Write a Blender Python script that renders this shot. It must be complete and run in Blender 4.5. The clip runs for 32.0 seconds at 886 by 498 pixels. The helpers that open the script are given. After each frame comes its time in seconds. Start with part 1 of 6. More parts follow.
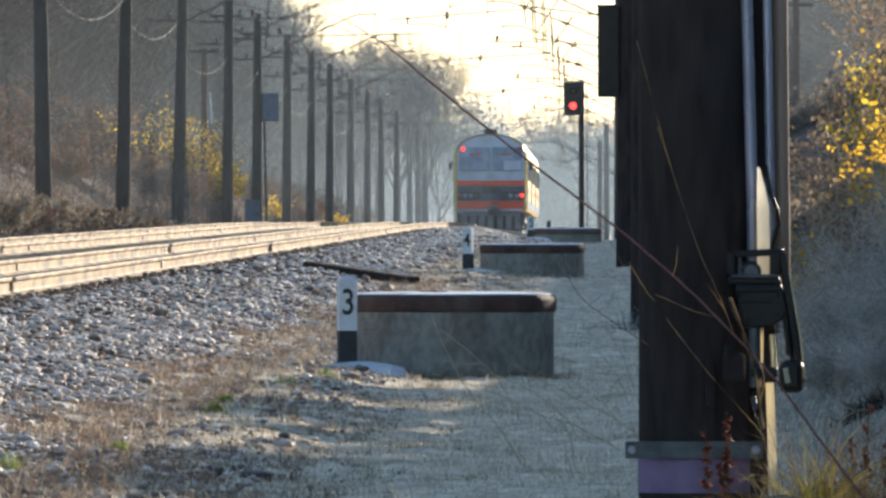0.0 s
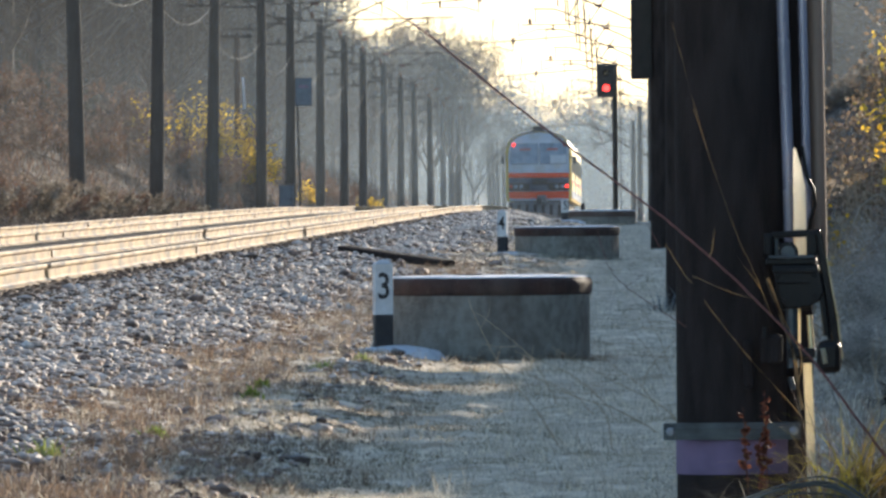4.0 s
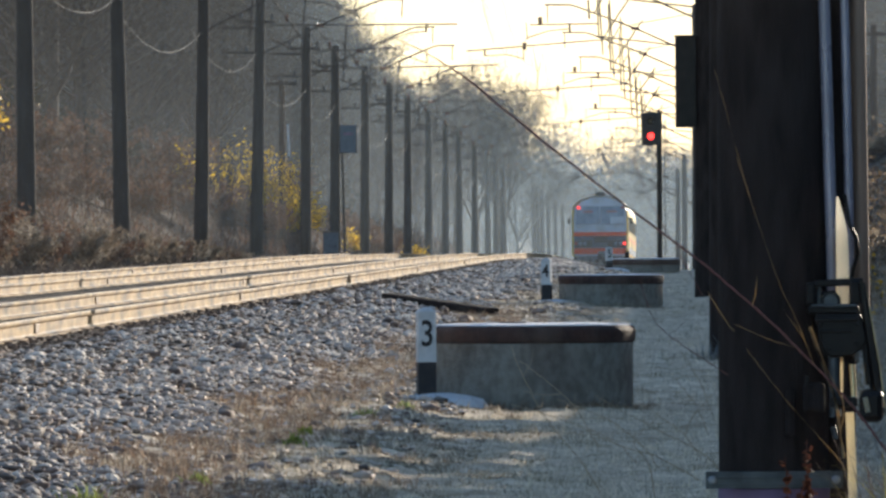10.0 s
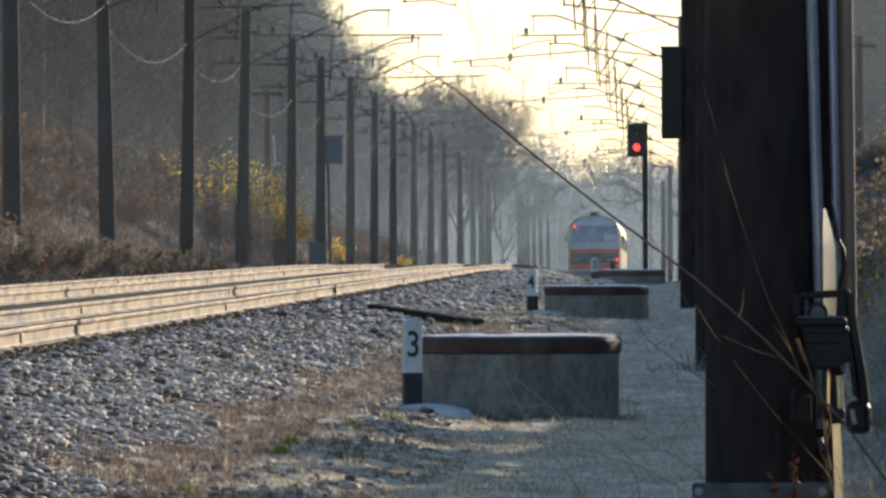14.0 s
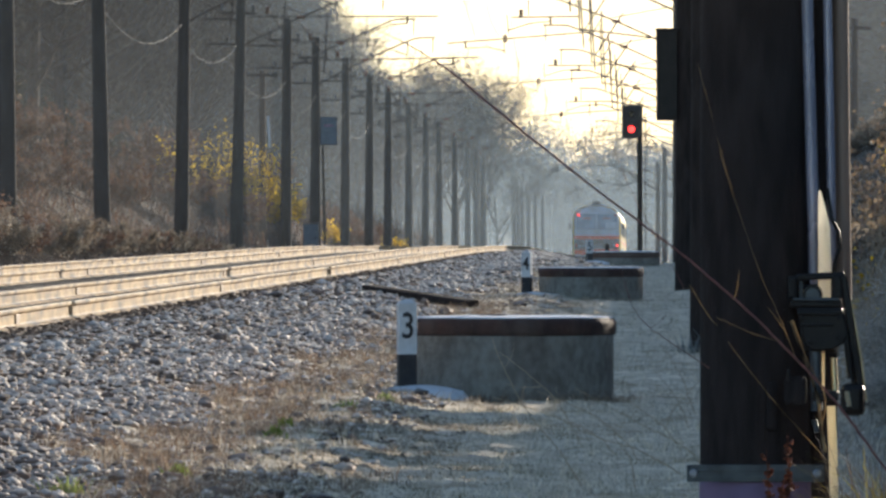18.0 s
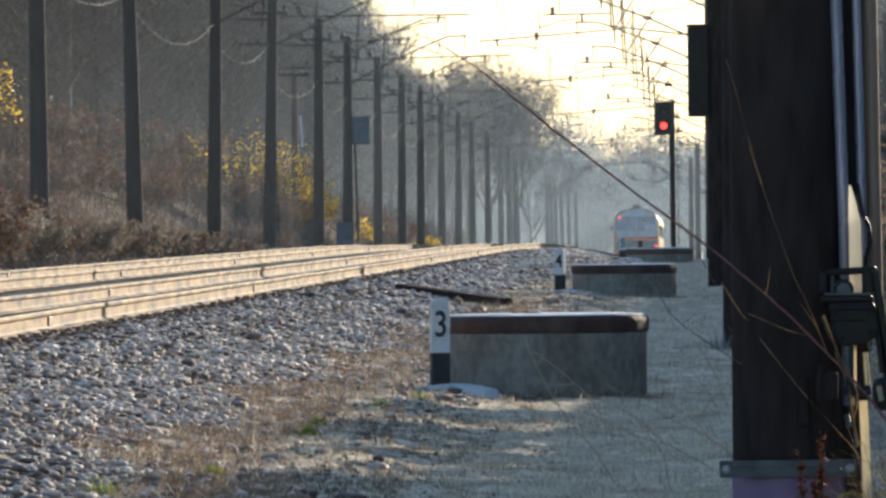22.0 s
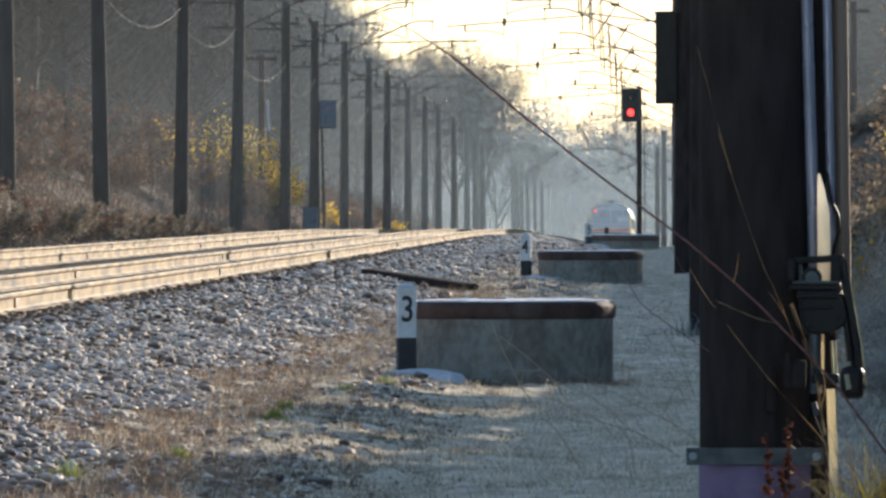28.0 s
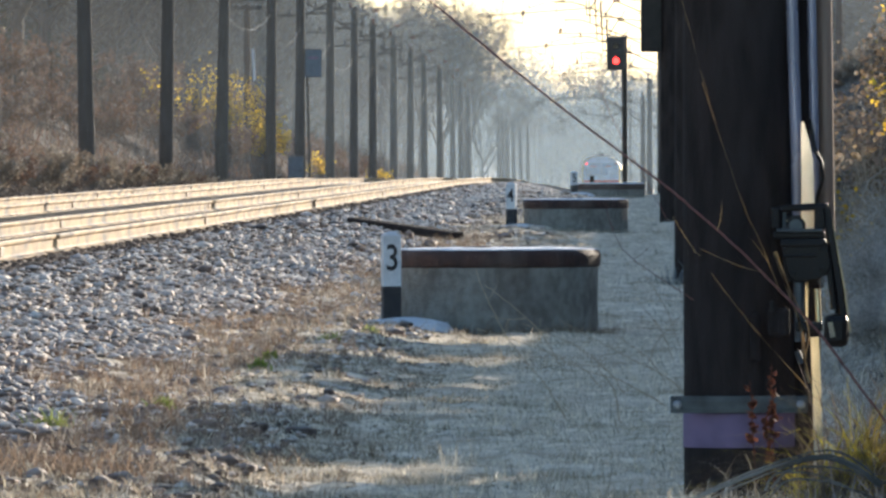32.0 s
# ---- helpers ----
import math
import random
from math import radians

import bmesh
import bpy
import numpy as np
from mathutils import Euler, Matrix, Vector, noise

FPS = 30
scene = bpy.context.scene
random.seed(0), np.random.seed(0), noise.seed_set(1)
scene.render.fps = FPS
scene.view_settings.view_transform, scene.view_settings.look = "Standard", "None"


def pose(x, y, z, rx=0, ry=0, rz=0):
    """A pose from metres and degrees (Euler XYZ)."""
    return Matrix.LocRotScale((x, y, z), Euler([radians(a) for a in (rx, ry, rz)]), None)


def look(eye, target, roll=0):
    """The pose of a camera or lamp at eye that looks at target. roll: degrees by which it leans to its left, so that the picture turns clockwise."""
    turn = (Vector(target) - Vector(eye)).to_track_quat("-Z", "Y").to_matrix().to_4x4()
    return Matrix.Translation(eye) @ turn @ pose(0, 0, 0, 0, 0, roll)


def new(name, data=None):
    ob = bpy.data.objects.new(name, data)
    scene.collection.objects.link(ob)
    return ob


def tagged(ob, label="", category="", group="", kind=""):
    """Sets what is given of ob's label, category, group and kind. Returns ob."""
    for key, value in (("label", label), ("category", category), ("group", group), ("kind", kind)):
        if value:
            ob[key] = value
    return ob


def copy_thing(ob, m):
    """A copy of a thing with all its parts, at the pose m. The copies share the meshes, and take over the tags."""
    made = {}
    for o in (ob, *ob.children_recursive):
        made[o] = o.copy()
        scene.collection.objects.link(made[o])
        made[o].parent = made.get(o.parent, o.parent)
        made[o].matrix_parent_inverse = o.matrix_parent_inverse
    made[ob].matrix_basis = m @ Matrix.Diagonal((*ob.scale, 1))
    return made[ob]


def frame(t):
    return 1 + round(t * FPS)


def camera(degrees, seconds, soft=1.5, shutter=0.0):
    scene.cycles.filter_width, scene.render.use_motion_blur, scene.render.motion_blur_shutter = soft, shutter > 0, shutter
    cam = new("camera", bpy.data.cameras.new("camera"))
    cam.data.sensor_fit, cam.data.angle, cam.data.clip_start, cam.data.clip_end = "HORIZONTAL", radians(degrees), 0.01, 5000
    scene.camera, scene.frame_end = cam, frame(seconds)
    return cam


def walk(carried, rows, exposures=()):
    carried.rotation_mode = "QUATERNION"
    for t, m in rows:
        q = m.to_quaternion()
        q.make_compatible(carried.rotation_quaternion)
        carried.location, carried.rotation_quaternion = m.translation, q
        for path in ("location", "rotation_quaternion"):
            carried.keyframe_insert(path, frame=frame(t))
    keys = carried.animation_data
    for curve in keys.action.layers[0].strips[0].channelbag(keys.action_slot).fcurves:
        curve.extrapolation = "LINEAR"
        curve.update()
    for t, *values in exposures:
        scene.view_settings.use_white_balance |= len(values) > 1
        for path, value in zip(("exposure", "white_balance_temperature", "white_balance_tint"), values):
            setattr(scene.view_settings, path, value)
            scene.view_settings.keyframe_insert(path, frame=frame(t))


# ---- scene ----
# World: y runs ahead along the railway, x to the right, z up; z = 0 is the verge beside the nearest inspection well.
EYE = 1.42
LENS = 4.05
cam = camera(LENS, 32.0, soft=2.75)
# seconds, yaw, pitch, roll in degrees of a hand-steadied telephoto camera, and its sway sideways in metres
ROWS = [
    (0.0, 0.860, -0.248, 0.000, 0.010),
    (0.5, 0.915, -0.262, -0.042, 0.007),
    (1.0, 0.950, -0.291, -0.087, 0.006),
    (1.5, 0.981, -0.318, -0.131, 0.006),
    (2.0, 0.978, -0.342, -0.235, -0.002),
    (2.5, 0.973, -0.363, -0.223, -0.006),
    (4.5, 1.024, -0.300, 0.568, 0.004),
    (5.0, 1.081, -0.273, 0.394, 0.013),
    (5.5, 1.167, -0.224, 0.344, 0.002),
    (6.0, 1.267, -0.160, 0.005, -0.009),
    (6.5, 1.357, -0.119, 0.056, -0.014),
    (7.0, 1.399, -0.086, 0.114, -0.015),
    (7.5, 1.398, -0.041, 0.095, -0.017),
    (8.0, 1.360, -0.009, 0.263, -0.013),
    (8.5, 1.342, -0.062, 0.348, -0.006),
    (9.0, 1.335, -0.058, 0.362, -0.001),
    (9.5, 1.301, -0.052, 0.345, 0.004),
    (10.0, 1.217, -0.104, 0.280, 0.006),
    (10.5, 1.182, -0.131, 0.135, -0.001),
    (11.0, 1.134, -0.159, 0.251, -0.002),
    (11.5, 1.103, -0.145, 0.186, -0.005),
    (12.0, 1.115, -0.008, 0.217, -0.001),
    (12.5, 1.106, 0.007, 0.231, -0.003),
    (13.0, 1.132, -0.020, 0.269, -0.002),
    (13.5, 1.145, -0.060, 0.219, -0.002),
    (15.5, 1.118, -0.027, -0.005, -0.002),
    (16.0, 1.116, -0.072, -0.018, -0.002),
    (16.5, 1.121, -0.085, -0.000, -0.001),
    (17.0, 1.139, -0.113, 0.050, -0.002),
    (17.5, 1.136, -0.128, 0.027, -0.002),
    (18.0, 1.125, -0.140, 0.055, -0.004),
    (18.5, 1.134, -0.153, -0.005, -0.003),
    (19.0, 1.129, -0.157, 0.088, -0.002),
    (19.5, 1.142, -0.168, -0.000, -0.002),
    (20.0, 1.224, -0.187, 0.091, -0.004),
    (20.5, 1.263, -0.230, 0.200, -0.004),
    (21.0, 1.259, -0.248, 0.471, 0.002),
    (21.5, 1.278, -0.249, 0.553, 0.006),
    (22.0, 1.278, -0.147, 0.572, 0.009),
    (22.5, 1.277, -0.088, 0.422, 0.009),
    (23.0, 1.258, -0.117, 0.267, 0.006),
    (23.5, 1.240, -0.144, 0.199, 0.006),
    (24.0, 1.245, -0.167, 0.281, 0.008),
    (24.5, 1.252, -0.213, 0.313, 0.011),
    (26.5, 1.290, -0.208, 0.107, -0.007),
    (27.0, 1.219, -0.205, 0.156, -0.009),
    (27.5, 1.156, -0.209, 0.142, -0.008),
    (28.0, 1.122, -0.216, 0.108, -0.004),
    (28.5, 1.120, -0.230, 0.054, -0.004),
    (29.0, 1.127, -0.190, 0.153, -0.003),
    (29.5, 1.186, -0.169, 0.152, 0.001),
    (30.0, 1.189, -0.162, 0.201, 0.005),
    (30.5, 1.163, -0.182, 0.262, 0.002),
    (31.0, 1.131, -0.213, 0.238, 0.001),
    (31.5, 1.091, -0.379, 0.195, 0.008),
    (32.0, 1.057, -0.451, 0.201, 0.005),
]
ROLL = 0.0
# the camera opens up a little as the bright sky leaves its picture
LIGHT = [(0.0, 0.70), (2.0, 0.74), (3.5, 0.73), (5.0, 0.66), (6.0, 0.40), (7.0, 0.27), (9.0, 0.27), (11.0, 0.40), (12.0, 0.17), (13.0, 0.17),
         (16.0, 0.27), (18.0, 0.40), (20.0, 0.48), (21.0, 0.53), (22.0, 0.40), (24.0, 0.40), (27.0, 0.45), (29.0, 0.50), (31.0, 0.50), (31.5, 0.66), (32.0, 0.78)]
walk(cam, [(t, pose(sway, 0, EYE, 90 + pitch, roll + ROLL, yaw)) for t, yaw, pitch, roll, sway in ROWS], LIGHT)

# ---- light ----
SUN_AZ, SUN_EL = 27.0, 13.0     # degrees right of the track's direction, and above the horizon
world = bpy.data.worlds.new("world")
scene.world = world
world.use_nodes = True
wn = world.node_tree.nodes
sky = wn.new("ShaderNodeTexSky")
sky.sky_type = "NISHITA"
sky.sun_disc = False
sky.sun_elevation, sky.sun_rotation = radians(SUN_EL), radians(SUN_AZ)
sky.dust_density, sky.air_density, sky.ozone_density = 0.5, 1.0, 2.5
wn["Background"].inputs["Strength"].default_value = 0.15
world.node_tree.links.new(sky.outputs["Color"], wn["Background"].inputs["Color"])
sun_dir = Vector((math.sin(radians(SUN_AZ)) * math.cos(radians(SUN_EL)),
                  math.cos(radians(SUN_AZ)) * math.cos(radians(SUN_EL)), math.sin(radians(SUN_EL))))
sun_lamp = bpy.data.lights.new("sun", "SUN")
sun_lamp.energy, sun_lamp.angle, sun_lamp.color = 5.0, radians(0.5), (1.0, 0.885, 0.73)
sun = new("sun", sun_lamp)
sun.matrix_world = look(sun_dir * 200, (0, 0, 0))


# ---- materials ----
def material(name, base, rough=0.8, metal=0.0, second=None, scale=3.0, detail=4.0, bump=0.0, bump_scale=20.0,
             spec=0.5, stain=None, stain_scale=0.7, stain_amount=0.4, per_object=0.0, per_island=0.0, stretch=(1, 1, 1),
             emission=None, power=0.0, rough_vary=0.0):
    """A procedural surface: a base colour broken by noise at two scales, with fine relief."""
    m = bpy.data.materials.new(name)
    m.use_nodes = True
    nt = m.node_tree
    nodes, links = nt.nodes, nt.links
    bsdf = nodes["Principled BSDF"]
    bsdf.inputs["Roughness"].default_value = rough
    bsdf.inputs["Metallic"].default_value = metal
    bsdf.inputs["Specular IOR Level"].default_value = spec
    geo = nodes.new("ShaderNodeTexCoord")
    mapping = nodes.new("ShaderNodeMapping")
    mapping.inputs["Scale"].default_value = stretch
    links.new(geo.outputs["Object"], mapping.inputs["Vector"])

    def noise_node(s, d):
        n = nodes.new("ShaderNodeTexNoise")
        n.inputs["Scale"].default_value = s
        n.inputs["Detail"].default_value = d
        links.new(mapping.outputs["Vector"], n.inputs["Vector"])
        return n

    def mix(kind, fac, a, b):
        n = nodes.new("ShaderNodeMix")
        n.data_type, n.blend_type = "RGBA", kind
        for sock, v in ((n.inputs["Factor"], fac), (n.inputs["A"], a), (n.inputs["B"], b)):
            if hasattr(v, "is_linked"):
                links.new(v, sock)
            elif isinstance(v, (int, float)):
                sock.default_value = v
            else:
                sock.default_value = (*v, 1)
        return n.outputs["Result"]

    second = second or tuple(c * 0.6 for c in base)
    grain = noise_node(scale, detail)
    ramp = nodes.new("ShaderNodeValToRGB")
    ramp.color_ramp.elements[0].position, ramp.color_ramp.elements[1].position = 0.35, 0.65
    links.new(grain.outputs["Fac"], ramp.inputs["Fac"])
    colour = mix("MIX", ramp.outputs["Color"], base, second)
    if stain:
        blot = noise_node(stain_scale, 3.0)
        r2 = nodes.new("ShaderNodeValToRGB")
        r2.color_ramp.elements[0].position, r2.color_ramp.elements[1].position = 0.48, 0.66
        r2.color_ramp.elements[1].color = (stain_amount,) * 3 + (1,)
        links.new(blot.outputs["Fac"], r2.inputs["Fac"])
        colour = mix("MIX", r2.outputs["Color"], colour, stain)
    for amount, node, sock in ((per_object, "ShaderNodeObjectInfo", "Random"), (per_island, "ShaderNodeNewGeometry", "Random Per Island")):
        if amount:
            info = nodes.new(node)
            rng = nodes.new("ShaderNodeMapRange")
            rng.inputs["To Min"].default_value, rng.inputs["To Max"].default_value = 1 - amount, 1 + amount
            links.new(info.outputs[sock], rng.inputs["Value"])
            colour = mix("MULTIPLY", 1.0, colour, rng.outputs["Result"])
    links.new(colour, bsdf.inputs["Base Color"])
    if rough_vary:
        rr = nodes.new("ShaderNodeMapRange")
        rr.inputs["To Min"].default_value, rr.inputs["To Max"].default_value = max(0.02, rough - rough_vary), min(1, rough + rough_vary)
        links.new(grain.outputs["Fac"], rr.inputs["Value"])
        links.new(rr.outputs["Result"], bsdf.inputs["Roughness"])
    if bump:
        fine = noise_node(bump_scale, 4.0)
        b = nodes.new("ShaderNodeBump")
        b.inputs["Strength"].default_value = bump
        b.inputs["Distance"].default_value = 0.02
        links.new(fine.outputs["Fac"], b.inputs["Height"])
        links.new(b.outputs["Normal"], bsdf.inputs["Normal"])
    if emission:
        bsdf.inputs["Emission Color"].default_value = (*emission, 1)
        bsdf.inputs["Emission Strength"].default_value = power
    return m


def litter_on_banks(m, litter=(0.045, 0.032, 0.025), litter_b=(0.13, 0.11, 0.09)):
    """Brown leaf litter takes over from the frosted turf on the cutting's banks."""
    nt = m.node_tree
    bsdf = nt.nodes["Principled BSDF"]
    coord = nt.nodes.new("ShaderNodeTexCoord")
    split = nt.nodes.new("ShaderNodeSeparateXYZ")
    nt.links.new(coord.outputs["Object"], split.inputs["Vector"])
    masks = []
    for lo, hi in ((-14.6, -15.8), (0.7, 1.8)):
        rg = nt.nodes.new("ShaderNodeMapRange")
        rg.inputs["From Min"].default_value, rg.inputs["From Max"].default_value = lo, hi
        nt.links.new(split.outputs["X"], rg.inputs["Value"])
        masks.append(rg.outputs["Result"])
    top = nt.nodes.new("ShaderNodeMath")
    top.operation = "MAXIMUM"
    nt.links.new(masks[0], top.inputs[0])
    nt.links.new(masks[1], top.inputs[1])
    ns = nt.nodes.new("ShaderNodeTexNoise")
    ns.inputs["Scale"].default_value, ns.inputs["Detail"].default_value = 1.4, 8
    nt.links.new(coord.outputs["Object"], ns.inputs["Vector"])
    pick = nt.nodes.new("ShaderNodeMix")
    pick.data_type = "RGBA"
    pick.inputs["A"].default_value, pick.inputs["B"].default_value = (*litter, 1), (*litter_b, 1)
    nt.links.new(ns.outputs["Fac"], pick.inputs["Factor"])
    both = nt.nodes.new("ShaderNodeMix")
    both.data_type = "RGBA"
    nt.links.new(top.outputs["Value"], both.inputs["Factor"])
    nt.links.new(bsdf.inputs["Base Color"].links[0].from_socket, both.inputs["A"])
    nt.links.new(pick.outputs["Result"], both.inputs["B"])
    nt.links.new(both.outputs["Result"], bsdf.inputs["Base Color"])


def frost_and_lit_tops(m, colour, low=0.25, high=0.8, amount=0.85, scale=6.0):
    """Hoar frost, and the brightness of sunlit tops, painted in patches on upward faces."""
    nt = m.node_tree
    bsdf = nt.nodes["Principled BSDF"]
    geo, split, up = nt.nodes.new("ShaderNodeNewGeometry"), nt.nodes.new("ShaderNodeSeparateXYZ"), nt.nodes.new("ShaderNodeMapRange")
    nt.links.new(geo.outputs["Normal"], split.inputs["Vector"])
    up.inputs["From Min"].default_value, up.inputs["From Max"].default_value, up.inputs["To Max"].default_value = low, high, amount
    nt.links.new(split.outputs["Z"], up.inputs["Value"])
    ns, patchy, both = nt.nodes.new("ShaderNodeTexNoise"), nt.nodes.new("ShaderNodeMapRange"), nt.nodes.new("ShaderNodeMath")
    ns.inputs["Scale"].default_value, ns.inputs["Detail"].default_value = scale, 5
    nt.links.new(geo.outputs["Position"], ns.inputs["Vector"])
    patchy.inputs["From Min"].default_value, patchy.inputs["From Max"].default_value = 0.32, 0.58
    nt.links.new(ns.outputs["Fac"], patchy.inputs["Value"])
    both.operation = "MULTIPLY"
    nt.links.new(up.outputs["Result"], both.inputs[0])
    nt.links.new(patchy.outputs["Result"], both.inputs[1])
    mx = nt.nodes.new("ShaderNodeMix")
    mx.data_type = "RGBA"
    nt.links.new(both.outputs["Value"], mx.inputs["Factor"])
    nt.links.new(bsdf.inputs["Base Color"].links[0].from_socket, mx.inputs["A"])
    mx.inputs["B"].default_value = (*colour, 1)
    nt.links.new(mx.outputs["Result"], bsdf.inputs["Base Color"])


def leaf_material(name, base, second, through_light=0.4, per_island=0.4, frost=0.0, scale=1.3):
    """Thin leaf or blade: diffuse, with light coming through it, varied piece by piece."""
    m = material(name, base, 0.7, second=second, scale=scale, per_island=per_island, spec=0.3,
                 stain=(0.86, 0.81, 0.71) if frost else None, stain_scale=2.5, stain_amount=frost)
    nt = m.node_tree
    bsdf, out = nt.nodes["Principled BSDF"], nt.nodes["Material Output"]
    tr = nt.nodes.new("ShaderNodeBsdfTranslucent")
    nt.links.new(bsdf.inputs["Base Color"].links[0].from_socket, tr.inputs["Color"])
    mx = nt.nodes.new("ShaderNodeMixShader")
    mx.inputs["Fac"].default_value = through_light
    nt.links.new(bsdf.outputs["BSDF"], mx.inputs[1])
    nt.links.new(tr.outputs["BSDF"], mx.inputs[2])
    nt.links.new(mx.outputs["Shader"], out.inputs["Surface"])
    return m


M_GROUND = material("frosted_soil", (0.48, 0.40, 0.285), 0.95, second=(0.84, 0.735, 0.58), scale=4.2, detail=11, bump=1.0, bump_scale=14, spec=0.05,
                    stain=(0.28, 0.19, 0.115), stain_scale=0.8, stain_amount=0.6)
litter_on_banks(M_GROUND)
M_BALLAST = material("ballast_stone", (0.40, 0.30, 0.235), 0.72, second=(0.12, 0.085, 0.066), scale=9, per_island=0.7, bump=0.5, bump_scale=60, spec=0.5)
frost_and_lit_tops(M_BALLAST, (0.86, 0.77, 0.67), -0.05, 0.62, 0.92, 2.2)
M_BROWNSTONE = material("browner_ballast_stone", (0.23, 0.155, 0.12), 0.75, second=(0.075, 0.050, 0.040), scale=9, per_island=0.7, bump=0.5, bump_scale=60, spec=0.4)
frost_and_lit_tops(M_BROWNSTONE, (0.70, 0.63, 0.55), 0.40, 0.97, 0.45, 2.2)
M_OILY = material("oil_browned_stone", (0.15, 0.098, 0.066), 0.8, second=(0.085, 0.055, 0.038), scale=9, per_island=0.5, bump=0.5, bump_scale=60)
M_BED = material("ballast_fines", (0.28, 0.215, 0.17), 0.95, second=(0.12, 0.088, 0.068), scale=14, bump=1.0, bump_scale=18, spec=0.1)
# Oil brown, with the rails' shadow on the stones darkening the colour.
M_OILBED = material("oil_and_shade_bed", (0.10, 0.068, 0.048), 0.95, second=(0.055, 0.038, 0.029), scale=10, bump=1.0, bump_scale=18, spec=0.1)
# The stretched dark stain paints shadows across the rails along with their rust.
M_RAIL = material("rusty_rail_steel", (0.47, 0.31, 0.130), 0.5, metal=0.0, second=(0.24, 0.135, 0.045), scale=1.5, detail=8,
                  stretch=(3, 0.40, 3), stain=(0.055, 0.028, 0.013), stain_scale=1.3, stain_amount=1.0, rough_vary=0.16, spec=0.16)
M_PLATE = material("rusty_fishplate", (0.20, 0.12, 0.05), 0.6, metal=0.15, second=(0.12, 0.065, 0.035), scale=8)
M_SLEEPER = material("concrete_sleeper", (0.16, 0.145, 0.125), 0.9, scale=6, bump=0.4, spec=0.1)
M_CONC = material("weathered_concrete", (0.30, 0.285, 0.245), 0.92, second=(0.20, 0.18, 0.15), scale=14, detail=12, bump=0.9, bump_scale=45,
                  stain=(0.10, 0.070, 0.056), stain_scale=3.0, stain_amount=0.5, stretch=(1, 1, 0.8))
M_LID = material("damp_stained_lid", (0.080, 0.036, 0.026), 0.75, second=(0.036, 0.018, 0.014), scale=9, detail=8, bump=0.6, bump_scale=40,
                 stain=(0.17, 0.12, 0.095), stain_scale=4.2, stain_amount=0.4, stretch=(1, 1, 0.5))
M_CONDUIT = material("weathered_brown_conduit", (0.42, 0.27, 0.19), 0.38, second=(0.29, 0.18, 0.125), scale=5, stretch=(4, 4, 0.3), rough_vary=0.1)
M_FROST = material("hoar_frost", (0.86, 0.86, 0.87), 0.9, second=(0.74, 0.75, 0.77), scale=14, bump=0.5, bump_scale=60)
M_WHITE = material("white_post_paint", (0.78, 0.78, 0.77), 0.7, second=(0.66, 0.66, 0.65), scale=12, stain=(0.4, 0.38, 0.36), stain_scale=5, stain_amount=0.4)
M_BLACK = material("black_post_paint", (0.02, 0.02, 0.022), 0.7, second=(0.035, 0.033, 0.032), scale=12)
M_MAST = material("old_mast_concrete", (0.075, 0.066, 0.060), 0.95, second=(0.050, 0.044, 0.040), scale=3, detail=7, stretch=(1, 1, 0.25), bump=0.4, bump_scale=30,
                  stain=(0.03, 0.027, 0.025), stain_scale=1.2, stain_amount=0.6, spec=0.2)
M_TAR = material("tarred_timber", (0.038, 0.029, 0.026), 0.9, second=(0.022, 0.0165, 0.0155), scale=3, detail=9, stretch=(3, 3, 0.6), bump=0.5, bump_scale=25,
                 stain=(0.060, 0.046, 0.042), stain_scale=3.5, stain_amount=0.4, spec=0.12)
M_PIPE = material("dull_pipe_steel", (0.40, 0.38, 0.46), 0.27, metal=0.3, second=(0.26, 0.25, 0.30), scale=8, rough_vary=0.1, stretch=(1, 1, 0.3))
# Near-white, light-passing colour that stands for sun glare on the pipes.
M_GLARE = leaf_material("painted_sun_glare", (0.97, 0.94, 0.86), (0.92, 0.87, 0.76), 0.9, 0.0)
# Golden sunlight on pipes and rods, put into a pale light-passing colour.
M_GLOW = leaf_material("painted_gold_light", (0.96, 0.89, 0.72), (0.80, 0.70, 0.50), 0.75, 0.0)
M_MOSS = leaf_material("dark_mossy_growth", (0.15, 0.125, 0.06), (0.09, 0.066, 0.04), 0.35, 0.5, frost=0.1)
M_STEEL = material("galvanised_steel", (0.33, 0.34, 0.36), 0.42, metal=0.8, second=(0.24, 0.25, 0.27), scale=8, rough_vary=0.1)
M_CLAMP = material("dull_clamp_steel", (0.10, 0.115, 0.125), 0.4, metal=0.6, second=(0.06, 0.065, 0.07), scale=9, rough_vary=0.1)
M_DARKSTEEL = material("dark_painted_steel", (0.016, 0.013, 0.012), 0.38, metal=0.0, second=(0.010, 0.008, 0.008), scale=7, rough_vary=0.1, spec=0.25)
M_TUBE = material("weathered_bracket_tube", (0.10, 0.075, 0.065), 0.75, metal=0.1, second=(0.06, 0.045, 0.04), scale=5, spec=0.3)
M_WIRE = material("tarnished_wire", (0.07, 0.055, 0.05), 0.8, second=(0.05, 0.04, 0.035), scale=3, spec=0.2)
M_CABLE = material("frosted_cable", (0.14, 0.14, 0.14), 0.8, second=(0.10, 0.10, 0.10), scale=4)
M_INSUL = material("brown_porcelain", (0.13, 0.05, 0.03), 0.2, second=(0.10, 0.04, 0.025), scale=4)
M_LILAC = material("faded_lilac_band", (0.25, 0.17, 0.27), 0.8, second=(0.19, 0.13, 0.21), scale=6, stain=(0.08, 0.06, 0.07), stain_scale=3, stain_amount=0.5)
